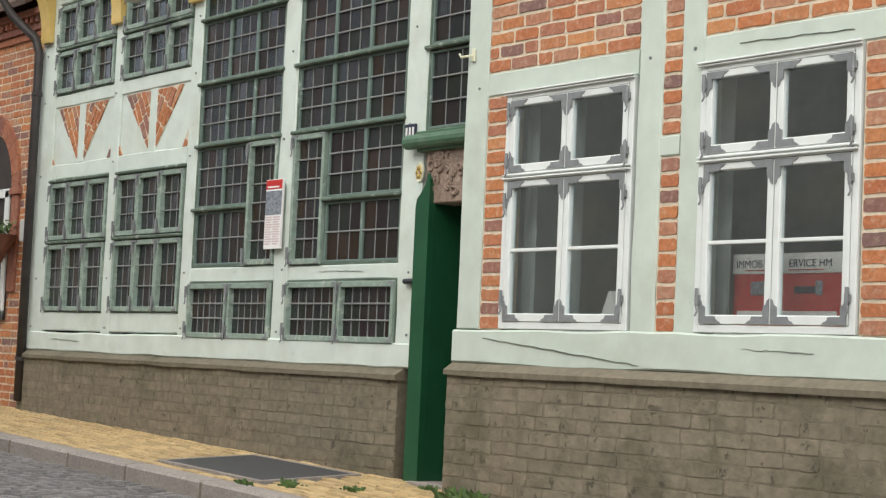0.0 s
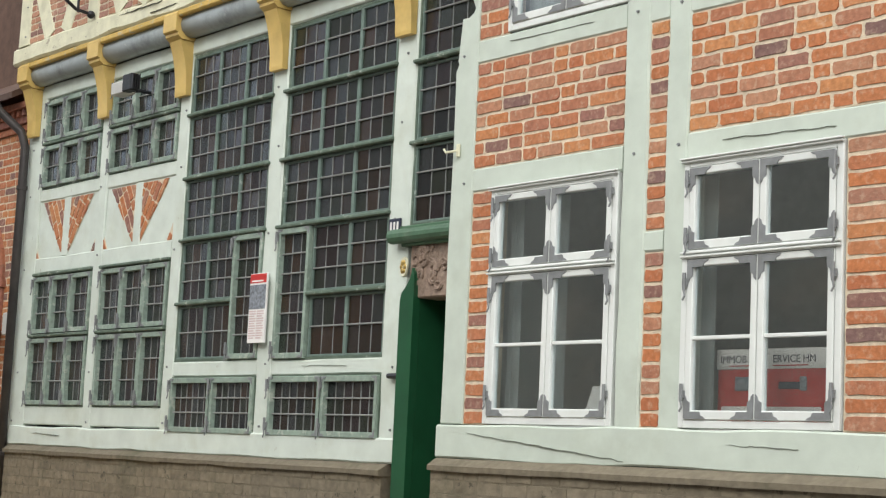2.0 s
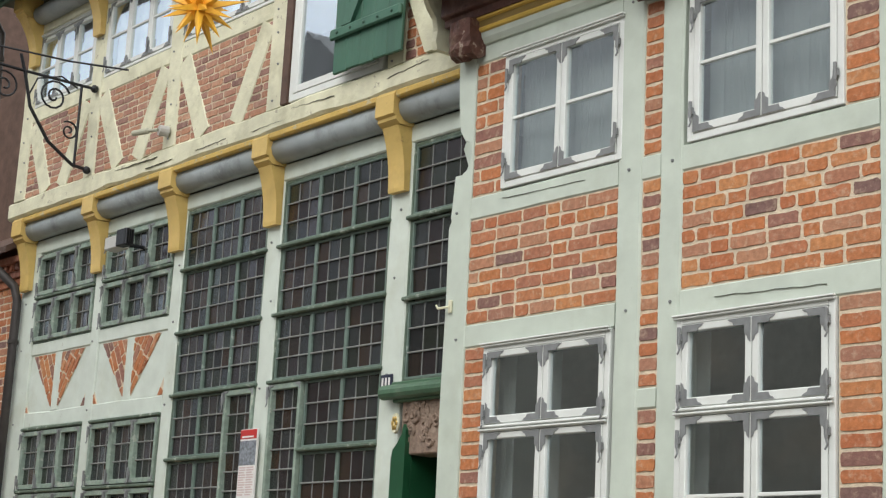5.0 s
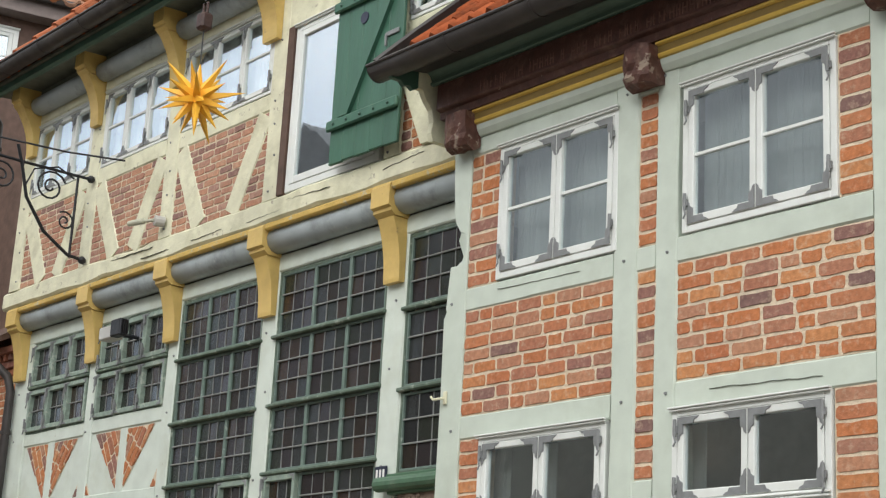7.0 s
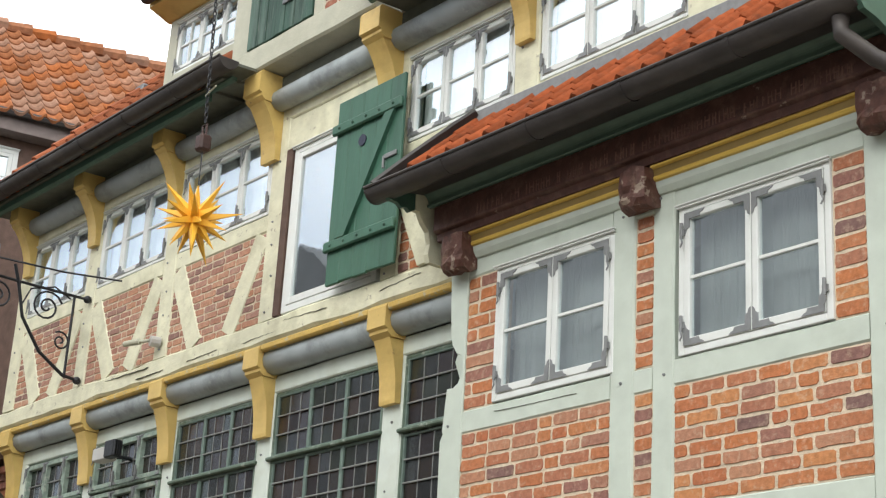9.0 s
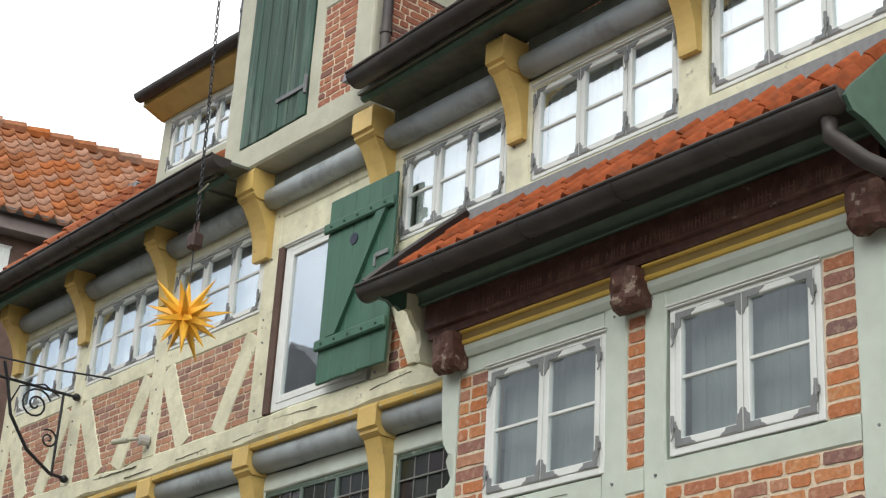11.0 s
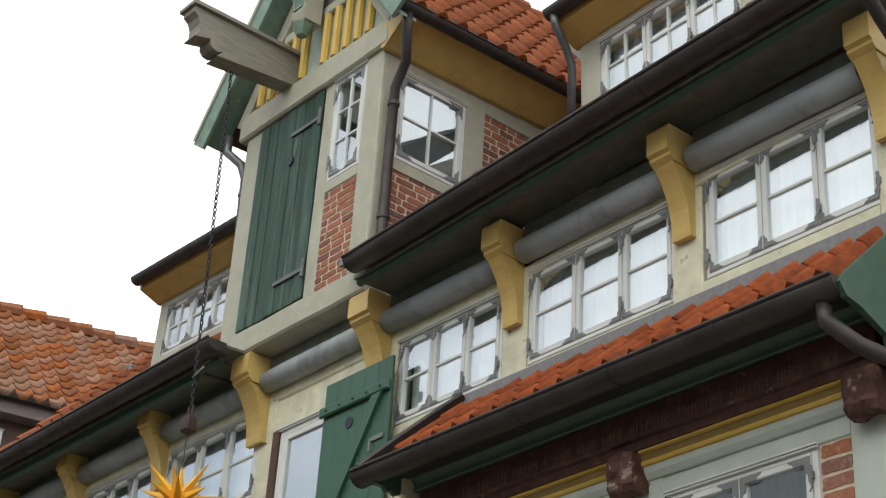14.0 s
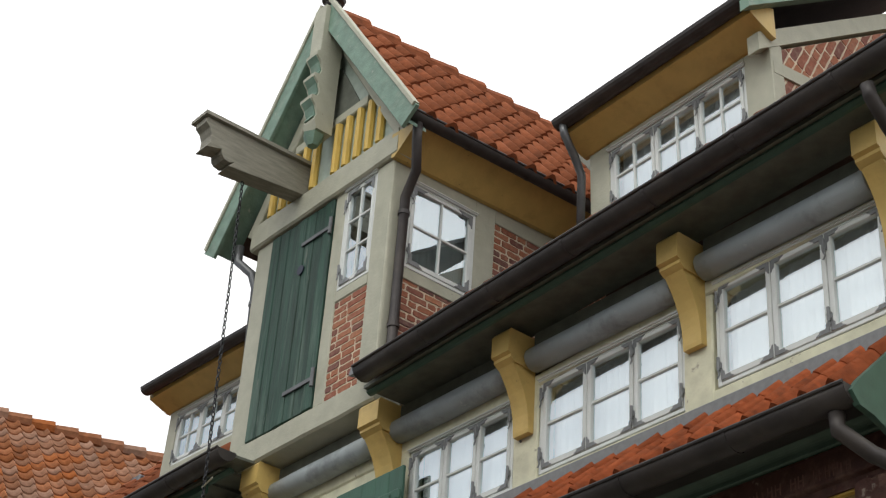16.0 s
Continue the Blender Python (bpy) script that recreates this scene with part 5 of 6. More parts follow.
for sx in (-1, 1):
    foot, top = (AX + sx * (HALF + 0.08), EZ - 0.12), (AX + sx * 0.02, AZ + 0.02)
    timber("barge_board", foot, top, 0.24, 0.035, YG - 0.03, M_BARGE, loft, 0.003, 0.006, seed=440 + sx)
    timber("barge_trim", (foot[0] + sx * 0.07, foot[1] + 0.09), (top[0] + sx * 0.05, top[1] + 0.12), 0.045, 0.06, YG - 0.05, M_LOFT, loft, 0.002, 0.006, seed=444 + sx)
    timber("rafter", (AX + sx * (HALF - 0.30), EZ + 0.02), (AX + sx * 0.05, AZ - 0.30), 0.14, 0.10, Y_LOFT - 0.04, M_LOFT, loft, 0.003, seed=446 + sx)
    u = Vector((-sx * HALF, AZ - EZ)).normalized()
    sf = bmesh.new()
    a, b = (AX + sx * HALF, EZ - 0.12), (AX, AZ - 0.14)
    loft_rings(sf, [[(p[0], YG, p[1]), (p[0], Y_LOFT, p[1]), (p[0], Y_LOFT, p[1] + 0.03), (p[0], YG, p[1] + 0.03)] for p in (a, b)])
    bmesh.ops.recalc_face_normals(sf, faces=sf.faces)
    part("verge_soffit", sf, M_BARGE, loft)
fin = bmesh.new()
for z, r in ((12.60, 0.09), (12.68, 0.13), (12.76, 0.10), (12.84, 0.14), (12.92, 0.07)):
    bmesh.ops.create_uvsphere(fin, u_segments=12, v_segments=6, radius=r, matrix=Matrix.LocRotScale((AX, YG + 0.05, z + 0.06), None, (1, 1, 0.5)))
part("finial", fin, M_GUTTER, loft, "dark turned finial")
loft_roof = thing("dormer_roof", "steep roof of orange pantiles on the hoist dormer", "roof")
ROOF_L = 3.9
ra = math.degrees(math.atan(SLOPE))
sl = math.hypot(HALF, AZ - EZ)
right = Matrix.Translation((AX + HALF, YG + 0.02, EZ)) @ Matrix(((0, -math.cos(radians(ra)), math.sin(radians(ra)), 0), (1, 0, 0, 0), (0, math.sin(radians(ra)), math.cos(radians(ra)), 0), (0, 0, 0, 1)))
left = Matrix.Translation((AX - HALF, YG + 0.02 + ROOF_L, EZ)) @ Matrix(((0, math.cos(radians(ra)), -math.sin(radians(ra)), 0), (-1, 0, 0, 0), (0, math.sin(radians(ra)), math.cos(radians(ra)), 0), (0, 0, 0, 1)))
slab("roof_deck", right, ROOF_L, sl, 0.03, M_BOARD, loft_roof)
slab("roof_deck", left, ROOF_L, sl, 0.03, M_BOARD, loft_roof)
tile_field(loft_roof, right @ pose(0.02, -0.03, 0.012), 16, 8, TILE, w=0.24, step=0.315, seed=9)
for i in range(10):
    rt = bmesh.new()
    y0 = YG + 0.02 + i * 0.39
    tube(rt, [(AX, y0, AZ + 0.02), (AX, y0 + 0.42, AZ + 0.05)], [0.10, 0.125], 10)
    part("ridge_tile", rt, M_TILE, loft_roof)
es = bmesh.new()
loft_rings(es, [[(LX1 + 0.003, y, 10.24), (LX1 + 0.05, y, 10.24), (LX1 + 0.34, y, 10.44), (LX1 + 0.34, y, 10.47), (LX1 + 0.003, y, 10.50)] for y in (Y_LOFT - 0.05, YB + 0.3)])
bmesh.ops.recalc_face_normals(es, faces=es.faces)
eb = part("eaves_board", es, M_OCHRE, loft, "ochre sloping eaves board")
gb = gutter("dormer_gutter", 6.72, YB, 9.30, 10.46, 0.07, "dark metal gutter on the hoist dormer eaves")
LEAN = pose(0, 6.70, 10.45) @ pose(0, 0, 0, 2.5, 0, 0) @ pose(0, -6.70, -10.45)
gb.matrix_basis = LEAN @ pose(0, 0, 0, 0, 0, 90)
eb.matrix_basis = LEAN
loft_roof.matrix_basis = pose(0, 0.11, 0) @ LEAN


def downpipe(pts, r, material, label):
    d = thing("downpipe", label, "downpipe")
    b = bmesh.new()
    tube(b, pts, r, 10)
    for fc in b.faces:
        fc.smooth = len(fc.verts) == 4
    part("pipe", b, material, d)
    for p, q in zip(pts[1:], pts[2:]):
        p, q = Vector(p), Vector(q)
        if (q - p).length > 0.8:
            for u in (0.12, 0.88):
                c = bmesh.new()
                m = p.lerp(q, u)
                tube(c, [m - (q - p).normalized() * 0.02, m + (q - p).normalized() * 0.02], r * 1.22, 10)
                part("pipe_clip", c, material, d)
    return d


downpipe([(-9.32, 6.86, 10.40), (-9.32, 6.86, 10.25), (-9.45, 6.98, 10.02), (-9.63, 7.02, 9.85), (-9.64, 7.02, 8.35), (-9.60, 6.98, 8.2)], 0.045, M_GUTTER, "dark metal downpipe bent down the corner of the hoist dormer")
downpipe([(-12.1, 6.86, 10.40), (-12.1, 6.86, 10.22), (-11.95, 6.95, 10.05), (-11.93, 7.0, 9.9), (-11.93, 7.05, 8.4)], 0.045, M_PIPE, "grey zinc downpipe behind the hoist dormer corner")
# hoist beam, chain, weight, star
hx = -11.19
hoist = thing("hoist_beam", "grey-painted timber hoist beam projecting from the gable", "hoist")
b = bmesh.new()
prof = [(7.1, 10.88), (7.1, 10.57), (6.03, 10.44), (6.09, 10.51), (6.04, 10.485), (5.98, 10.495), (5.945, 10.535), (5.94, 10.585), (5.77, 10.535), (5.81, 10.61), (5.81, 10.69), (5.78, 10.76), (5.73, 10.80), (5.73, 10.86)]
loft_rings(b, [[(hx + d, p, q) for p, q in prof] for d in (-0.095, 0.095)])
bmesh.ops.recalc_face_normals(b, faces=b.faces)
bmesh.ops.bevel(b, geom=b.edges[:], offset=0.004, segments=1, affect="EDGES")
part("beam", b, M_HOIST, hoist)
b = bmesh.new()
loft_rings(b, [[(hx + d, 7.1, 10.885), (hx + d, 5.70, 10.862), (hx + d, 5.70, 10.90), (hx + d, 7.1, 10.925)] for d in (-0.135, 0.135)])
bmesh.ops.recalc_face_normals(b, faces=b.faces)
part("cover_board", b, M_HOIST, hoist)
cy, cxx = 6.26, hx
chain = thing("hoist_chain", "long dark iron chain hanging from the hoist beam", "chain")
z = 10.40
b = bmesh.new()
k = 0
while z > 7.05:
    pts = []
    for i in range(9):
        a = 2 * math.pi * i / 8
        px, pz = 0.014 * math.cos(a), 0.026 * math.sin(a)
        pts.append((cxx + (px if k % 2 else 0), cy + 0.0 + (0 if k % 2 else px) + (10.4 - z) * 0.03, z + pz))
    tube(b, pts, 0.006, 5)
    z -= 0.043
    k += 1
tagged(part("chain_run", b, M_BLACKIRON, chain), kind="stuff")
b = bmesh.new()
box(b, cxx - 0.055, cxx + 0.055, cy + 0.045, cy + 0.155, 6.80, 6.95, 0.02)
tube(b, [(cxx - 0.03, cy + 0.1, 6.94), (cxx - 0.03, cy + 0.1, 7.04), (cxx + 0.03, cy + 0.1, 7.04), (cxx + 0.03, cy + 0.1, 6.94)], 0.012, 6)
part("weight", b, mat("rusty_iron_block", (0.050, 0.026, 0.022), 0.6, grain=0.3, scale=25), chain, "rusty brown hook block")
b = bmesh.new()
tube(b, [(cxx - 0.03, cy + 0.09, 7.32), (cxx + 0.24, cy + 0.02, 7.30)], 0.008, 5)
part("twig", b, M_LOFT, chain, "pale twig caught in the chain")
b = bmesh.new()
tube(b, [(cxx, cy + 0.1, 6.8), (cxx, cy + 0.1, 6.45)], 0.006, 5)
cord = b
star = thing("star_lantern", "orange-yellow many-pointed paper star hanging from the chain", "lantern")
SC = Vector((cxx, cy + 0.1, 6.20))
b = bmesh.new()
bmesh.ops.create_uvsphere(b, u_segments=12, v_segments=8, radius=0.085, matrix=Matrix.Translation(SC))
part("core", b, M_STAR, star)
part("cord", cord, M_BLACKIRON, star)
dirs = []
for e, n, off in ((90, 1, 0), (48, 5, 10), (12, 8, 0), (-22, 7, 20), (-55, 5, 30), (-90, 1, 0)):
    for i in range(n):
        a = radians(360 * i / n + off + 12)
        dirs.append(Vector((math.cos(a) * math.cos(radians(e)), math.sin(a) * math.cos(radians(e)), math.sin(radians(e)))))
for i, d in enumerate(dirs):
    b = bmesh.new()
    ln = 0.41 if i % 3 == 1 else 0.33
    s = d.orthogonal().normalized()
    t = d.cross(s)
    base_ring = [SC + d * 0.06 + (s * math.cos(radians(90 * j)) + t * math.sin(radians(90 * j))) * 0.047 for j in range(4)]
    vs = [b.verts.new(p) for p in base_ring]
    tip = b.verts.new(SC + d * ln)
    for j in range(4):
        b.faces.new((vs[j], vs[(j + 1) % 4], tip))
    b.faces.new(vs[::-1])
    bmesh.ops.recalc_face_normals(b, faces=b.faces)
    part("spike", b, M_STAR, star)

# ---- shed dormers ----


def shed_dormer(x0, x1, wx0, wx1, number, label, settle):
    """A low dormer; settle is the pose by which it has sunk and leans."""
    d = thing("shed_dormer", label, "dormer", "shed dormers")
    y = 7.60
    for a, b in ((x0, wx0), (wx1, x1)):
        block("post", a, b, y, y + 0.14, 8.80, 9.72, M_LOFT, d)
    block("sill", wx0, wx1, y, y + 0.14, 8.82, 9.03, M_LOFT, d)
    block("head", wx0, wx1, y, y + 0.14, 9.635, 9.72, M_LOFT, d)
    win = casement_window(number, wx0, wx1, 9.03, 9.635, y + 0.01, [(9.03, 9.635, 1)], 3, "white three-light dormer window with small panes", muntin_x=1, fw=0.03, sw=0.035)
    cloth = curtain(wx0 + 0.03, wx1 - 0.03, 9.0, 9.65, y + 0.13, M_CLOTH, "white curtain drawn behind a dormer window")
    rise = 0.74
    back = 10.2
    zb0 = 9.70 + (back - y) * rise
    for xs, face, nm in ((x1, 1, "cheek"), (x0, -1, "cheek")):
        pl = (lambda v, xs=xs: (xs - v[1], v[0], v[2])) if face > 0 else (lambda v, xs=xs: (xs + v[1], v[0], v[2]))
        brick_panel([(y + 0.14, 8.75), (y + 1.9, 8.9 + 1.6), (y + 1.9, 9.60 + 1.9 * rise), (y + 0.14, 9.60 + 0.14 * rise)], 0.012, d, M_BRICK3, 0.083, 0.235, angle=radians(62), seed=number + face, place=pl, depth=0.1, name=nm)
        t = bmesh.new()
        loft_rings(t, [[(xs - 0.1 * face, yy, zz), (xs + 0.006 * face, yy, zz), (xs + 0.006 * face, yy, zz + 0.17), (xs - 0.1 * face, yy, zz + 0.17)] for yy, zz in ((y - (0.14 if face > 0 else -0.01), 9.53 + (0 if face > 0 else 0.11)), (y + 1.9, 9.53 + 2.04 * rise))])
        bmesh.ops.recalc_face_normals(t, faces=t.faces)
        part("cheek_plate", t, M_LOFT, d)
        t = bmesh.new()
        loft_rings(t, [[(xs - 0.08 * face, yy, zz), (xs + 0.004 * face, yy, zz), (xs + 0.004 * face, yy, zz + 0.12), (xs - 0.08 * face, yy, zz + 0.12)] for yy, zz in ((y + 0.02, 9.40), (y + 0.75, 9.52))])
        bmesh.ops.recalc_face_normals(t, faces=t.faces)
        part("cheek_brace", t, M_LOFT, d)
        if face > 0:
            t = bmesh.new()
            loft_rings(t, [[(xs + 0.05 * face, yy, zz - 0.10), (xs + 0.14 * face, yy, zz - 0.10), (xs + 0.14 * face, yy, zz + 0.10), (xs + 0.05 * face, yy, zz + 0.10)] for yy, zz in ((7.22, 9.82), (y + 2.0, 9.82 + (y + 2.0 - 7.22) * rise))])
            bmesh.ops.recalc_face_normals(t, faces=t.faces)
            part("barge_board", t, M_BARGE, d)
    run("eaves_soffit", [(y + 0.02, 9.70), (y - 0.02, 9.70), (7.34, 9.79), (7.33, 9.89), (y + 0.02, 10.0)], x0 - 0.05, x1 + 0.05, M_OCHRE, d, "ochre eaves board")
    g = bmesh.new()
    n = 8
    arc = [(7.27 + 0.075 * math.cos(math.pi + math.pi * i / n), 9.88 + 0.075 * math.sin(math.pi + math.pi * i / n)) for i in range(n + 1)]
    loft_rings(g, [[(xx, p, q) for p, q in arc] for xx in (x0 - 0.03, x1 + 0.10)])
    bmesh.ops.recalc_face_normals(g, faces=g.faces)
    part("gutter", g, M_GUTTER, d, "dark metal gutter")
    r = bmesh.new()
    loft_rings(r, [[(xx, 7.24, 9.875), (xx, back, 9.875 + (back - 7.24) * rise), (xx, back, 9.925 + (back - 7.24) * rise), (xx, 7.24, 9.925)] for xx in (x0 - 0.02, x1 + 0.08)])
    bmesh.ops.recalc_face_normals(r, faces=r.faces)
    part("roof_skin", r, M_GUTTER, d)
    d.matrix_basis = win.matrix_basis = cloth.matrix_basis = settle
    return d


shed_dormer(-7.90, -5.98, -7.68, -6.24, 22, "low shed dormer with ochre eaves and brick cheeks",
            pose(-7.68, 0, 9.33) @ pose(0, 0, -0.01, 0, -2.0, 0) @ pose(7.68, 0, -9.33))
shed_dormer(-14.40, -12.35, -14.22, -12.82, 23, "low shed dormer with ochre eaves beside the hoist dormer",
            pose(-14.2, 0, 9.3) @ pose(0.05, 0, -0.07, 0, 2.0, 0) @ pose(14.2, 0, -9.3))
downpipe([(-7.88, 7.26, 9.82), (-7.88, 7.28, 9.73), (-7.90, 7.42, 9.58), (-7.93, 7.53, 9.46), (-7.93, 7.53, 8.95)], 0.035, M_PIPE, "thin grey downpipe beside the shed dormer")

# ---- shutter ----
shutter = thing("shutter", "open green ledged wooden shutter with a diagonal brace", "shutter")
se = [-10.30 + i * 0.88 / 5 for i in range(6)]
for i in range(5):
    block("plank", se[i] + 0.002, se[i + 1] - 0.002, Y_UP - 0.115, Y_UP - 0.085, 5.60 + 0.006 * (i % 2), 7.20, M_SHUTTER, shutter, bev=0.006)
for z in (5.92, 6.94):
    block("ledge", -10.32, -9.41, Y_UP - 0.155, Y_UP - 0.117, z - 0.045, z + 0.045, M_SHUTTER, shutter, bev=0.012)
for z in (5.92, 6.94):
    for i in range(5):
        g = bmesh.new()
        bmesh.ops.create_uvsphere(g, u_segments=7, v_segments=4, radius=0.014, matrix=Matrix.Translation(((se[i] + se[i + 1]) / 2, Y_UP - 0.157, z)))
        part("nail", g, M_GREENSTRIP, shutter)
b = bmesh.new()
prism(b, [(-10.17, 5.967), (-10.05, 5.967), (-9.50, 6.893), (-9.62, 6.893)], Y_UP - 0.15, Y_UP - 0.117)
part("shutter_brace", b, M_SHUTTER, shutter)
b = bmesh.new()
bmesh.ops.create_cone(b, segments=16, radius1=0.05, radius2=0.05, depth=0.01, cap_ends=True, matrix=pose(-9.93, Y_UP - 0.118, 6.76, 90))
part("peephole", b, M_INK, shutter)
b = bmesh.new()
box(b, -9.62, -9.46, Y_UP - 0.13, Y_UP - 0.117, 6.50, 6.54, 0.004)
tube(b, [(-9.61, Y_UP - 0.135, 6.52), (-9.61, Y_UP - 0.135, 6.42)], 0.01, 6)
part("latch", b, M_IRON, shutter, "grey iron latch")

# ---- wrought-iron sign arm ----
sign = thing("sign_arm", "black wrought-iron sign arm with scrolls on the upper wall", "sign bracket")
sx = -14.55


def scroll(cy, cz, r, turns, start, sgn=1, n=26):
    return [(sx, cy + r * (1 - 0.86 * i / n) * math.cos(start + sgn * turns * 2 * math.pi * i / n), cz + r * (1 - 0.86 * i / n) * math.sin(start + sgn * turns * 2 * math.pi * i / n)) for i in range(n + 1)]


for pts, r in (([(sx, 7.19, 6.44), (sx, 6.4, 6.44), (sx, 5.55, 6.46)], 0.016), ([(sx, 7.02, 6.44), (sx, 7.02, 5.60)], 0.014),
               ([(sx, 7.19, 5.60), (sx, 7.0, 5.62), (sx, 6.72, 5.80), (sx, 6.50, 6.10), (sx, 6.42, 6.40), (sx, 6.35, 6.6)], 0.018),
               (scroll(6.74, 6.26, 0.17, 1.9, 0.4), 0.011), (scroll(6.93, 5.95, 0.10, 1.6, 2.2, -1), 0.010), (scroll(6.22, 6.25, 0.15, 1.7, 2.4, -1), 0.011),
               ([(sx, 6.98, 6.40), (sx, 6.80, 6.48), (sx, 6.55, 6.40), (sx, 6.47, 6.2)], 0.009)):
    b = bmesh.new()
    tube(b, pts, r, 6)
    part("bar", b, M_BLACKIRON, sign)
b = bmesh.new()
tube(b, [(-13.92, 7.19, 6.50), (-14.2, 6.7, 6.53), (-14.55, 5.6, 6.60)], 0.011, 6)
part("stay_rod", b, M_BLACKIRON, sign)
for yy, zz in ((7.16, 6.44), (7.16, 5.60)):
    b = bmesh.new()
    bmesh.ops.create_uvsphere(b, u_segments=10, v_segments=6, radius=0.04, matrix=Matrix.Translation((sx, yy, zz)))
    part("boss", b, M_BLACKIRON, sign)

# ---- fixtures on the front ----
flood = thing("floodlight", "small black floodlight with a grey housing under the jetty", "floodlight")
b = bmesh.new()
box(b, -13.80, -13.55, 7.05, 7.18, 4.66, 4.78, 0.01)
part("housing", b, M_GREYBOX, flood, "grey housing")
b = bmesh.new()
box(b, -13.548, -13.38, 7.03, 7.12, 4.66, 4.82, 0.01)
for k in range(4):
    box(b, -13.378, -13.35, 7.035 + 0.022 * k, 7.045 + 0.022 * k, 4.67, 4.81)
part("lamp_head", b, M_BLACKIRON, flood)
b = bmesh.new()
tube(b, [(-13.7, 7.19, 4.72), (-13.7, 7.3, 4.74), (-13.7, 7.41, 4.74)], 0.02, 6)
part("arm", b, M_BLACKIRON, flood)
poster = thing("information_board", "narrow printed information board with a red head on the post", "sign")
PY = Y_HALL - 0.055
b = block("panel", -11.64, -11.39, PY, PY + 0.02, 2.32, 2.895, M_PAPER, poster, bev=0.002)
block("red_head", -11.635, -11.395, PY - 0.0025, PY - 0.0005, 2.815, 2.89, M_RED, b, bev=0)
block("text_bar", -11.61, -11.44, PY - 0.0045, PY - 0.003, 2.825, 2.838, M_PAPER, b, bev=0)
block("photo", -11.635, -11.395, PY - 0.0025, PY - 0.0005, 2.60, 2.80, M_DARKPRINT, b, bev=0)
for k in range(12):
    for x0, x1 in ((-11.625, -11.525), (-11.51, -11.41)):
        block("text_bar", x0, x1 - 0.02 * (k % 3 == 2), PY - 0.0025, PY - 0.0005, 2.575 - k * 0.020, 2.586 - k * 0.020, M_PALEPRINT, b, bev=0)
for z in (2.4, 2.8):
    block("spacer", -11.50, -11.46, PY + 0.02, Y_HALL - 0.002, z, z + 0.03, M_IRON, poster, bev=0)
plate = thing("enamel_plate", "small dark blue enamel plate with white bars on the post", "plate")
block("plate", -9.83, -9.685, Y_HALL - 0.012, Y_HALL - 0.004, 3.09, 3.21, M_INK, plate)
for k in range(3):
    block("bar", -9.812 + k * 0.04, -9.79 + k * 0.04, Y_HALL - 0.0145, Y_HALL - 0.0125, 3.115, 3.185, M_PAPER, plate, bev=0)
med = thing("gold_rosette", "small gilt rosette on the door jamb", "ornament")
b = bmesh.new()
for k in range(6):
    bmesh.ops.create_uvsphere(b, u_segments=8, v_segments=5, radius=0.016, matrix=Matrix.LocRotScale((-9.625 + 0.022 * math.cos(k * 1.047), Y_HALL - 0.016, 2.84 + 0.034 * math.sin(k * 1.047)), None, (1, 0.5, 1.3)))
part("petals", b, M_GOLD, med)
b = bmesh.new()
bmesh.ops.create_cone(b, segments=20, radius1=0.05, radius2=0.046, depth=0.014, cap_ends=True, matrix=Matrix.LocRotScale((-9.625, Y_HALL - 0.007, 2.84), Euler((radians(90), 0, 0)), (0.95, 1.55, 1)))
part("shield", b, M_CREAM, med, "cream oval ground")
lampstub = thing("wall_spout", "short pale pipe lamp on the upper wall post", "wall lamp")
b = bmesh.new()
tube(b, [(-13.03, 7.19, 5.70), (-13.05, 7.10, 5.70)], 0.05, 10)
part("wall_rose", b, M_GREYBOX, lampstub)
b = bmesh.new()
tube(b, [(-13.05, 7.09, 5.70), (-13.14, 7.05, 5.70), (-13.15, 7.045, 5.70), (-13.31, 6.98, 5.69)], [0.016, 0.016, 0.030, 0.027], 10)
part("pipe", b, M_LOFT, lampstub)
hook = thing("brass_catch", "small pale brass catch on the bay corner", "catch")
b = bmesh.new()
box(b, -8.70, -8.665, Y_BAY - 0.02, Y_BAY - 0.004, 3.51, 3.60, 0.004)
tube(b, [(-8.68, Y_BAY - 0.03, 3.55), (-8.77, Y_BAY - 0.05, 3.545), (-8.785, Y_BAY - 0.055, 3.57)], 0.009, 6)
part("catch_plate", b, M_CREAM, hook)
bolt = thing("bolt", "black sliding bolt beside the entrance", "bolt")
b = bmesh.new()
tube(b, [(-9.72, Y_HALL - 0.03, 2.035), (-9.58, Y_HALL - 0.03, 2.035)], 0.02, 8)
box(b, -9.68, -9.62, Y_HALL - 0.04, Y_HALL - 0.002, 2.015, 2.055, 0.004)
part("bolt_bar", b, M_BLACKIRON, bolt)
# pegs of the frame joints
rng = random.Random(31)
for (y, zs, posts) in ((Y_HALL, (1.66, 2.12, 3.22, 3.95, 4.45), HALL_POSTS), (Y_UP, (5.62, 5.95, 6.22, 6.46, 7.0), UP_POSTS[:6]), (Y_BAY, (1.58, 3.33, 4.22, 5.36), BAY_POSTS)):
    for a, b in posts:
        for z in zs:
            g = bmesh.new()
            bmesh.ops.create_cone(g, segments=7, radius1=0.011, radius2=0.008, depth=0.012, cap_ends=True, matrix=pose(a + (b - a) * rng.uniform(0.3, 0.7), y - 0.004, z + rng.uniform(-0.03, 0.03), 90))
            part("peg", g, M_IRON, bay if y == Y_BAY else house)
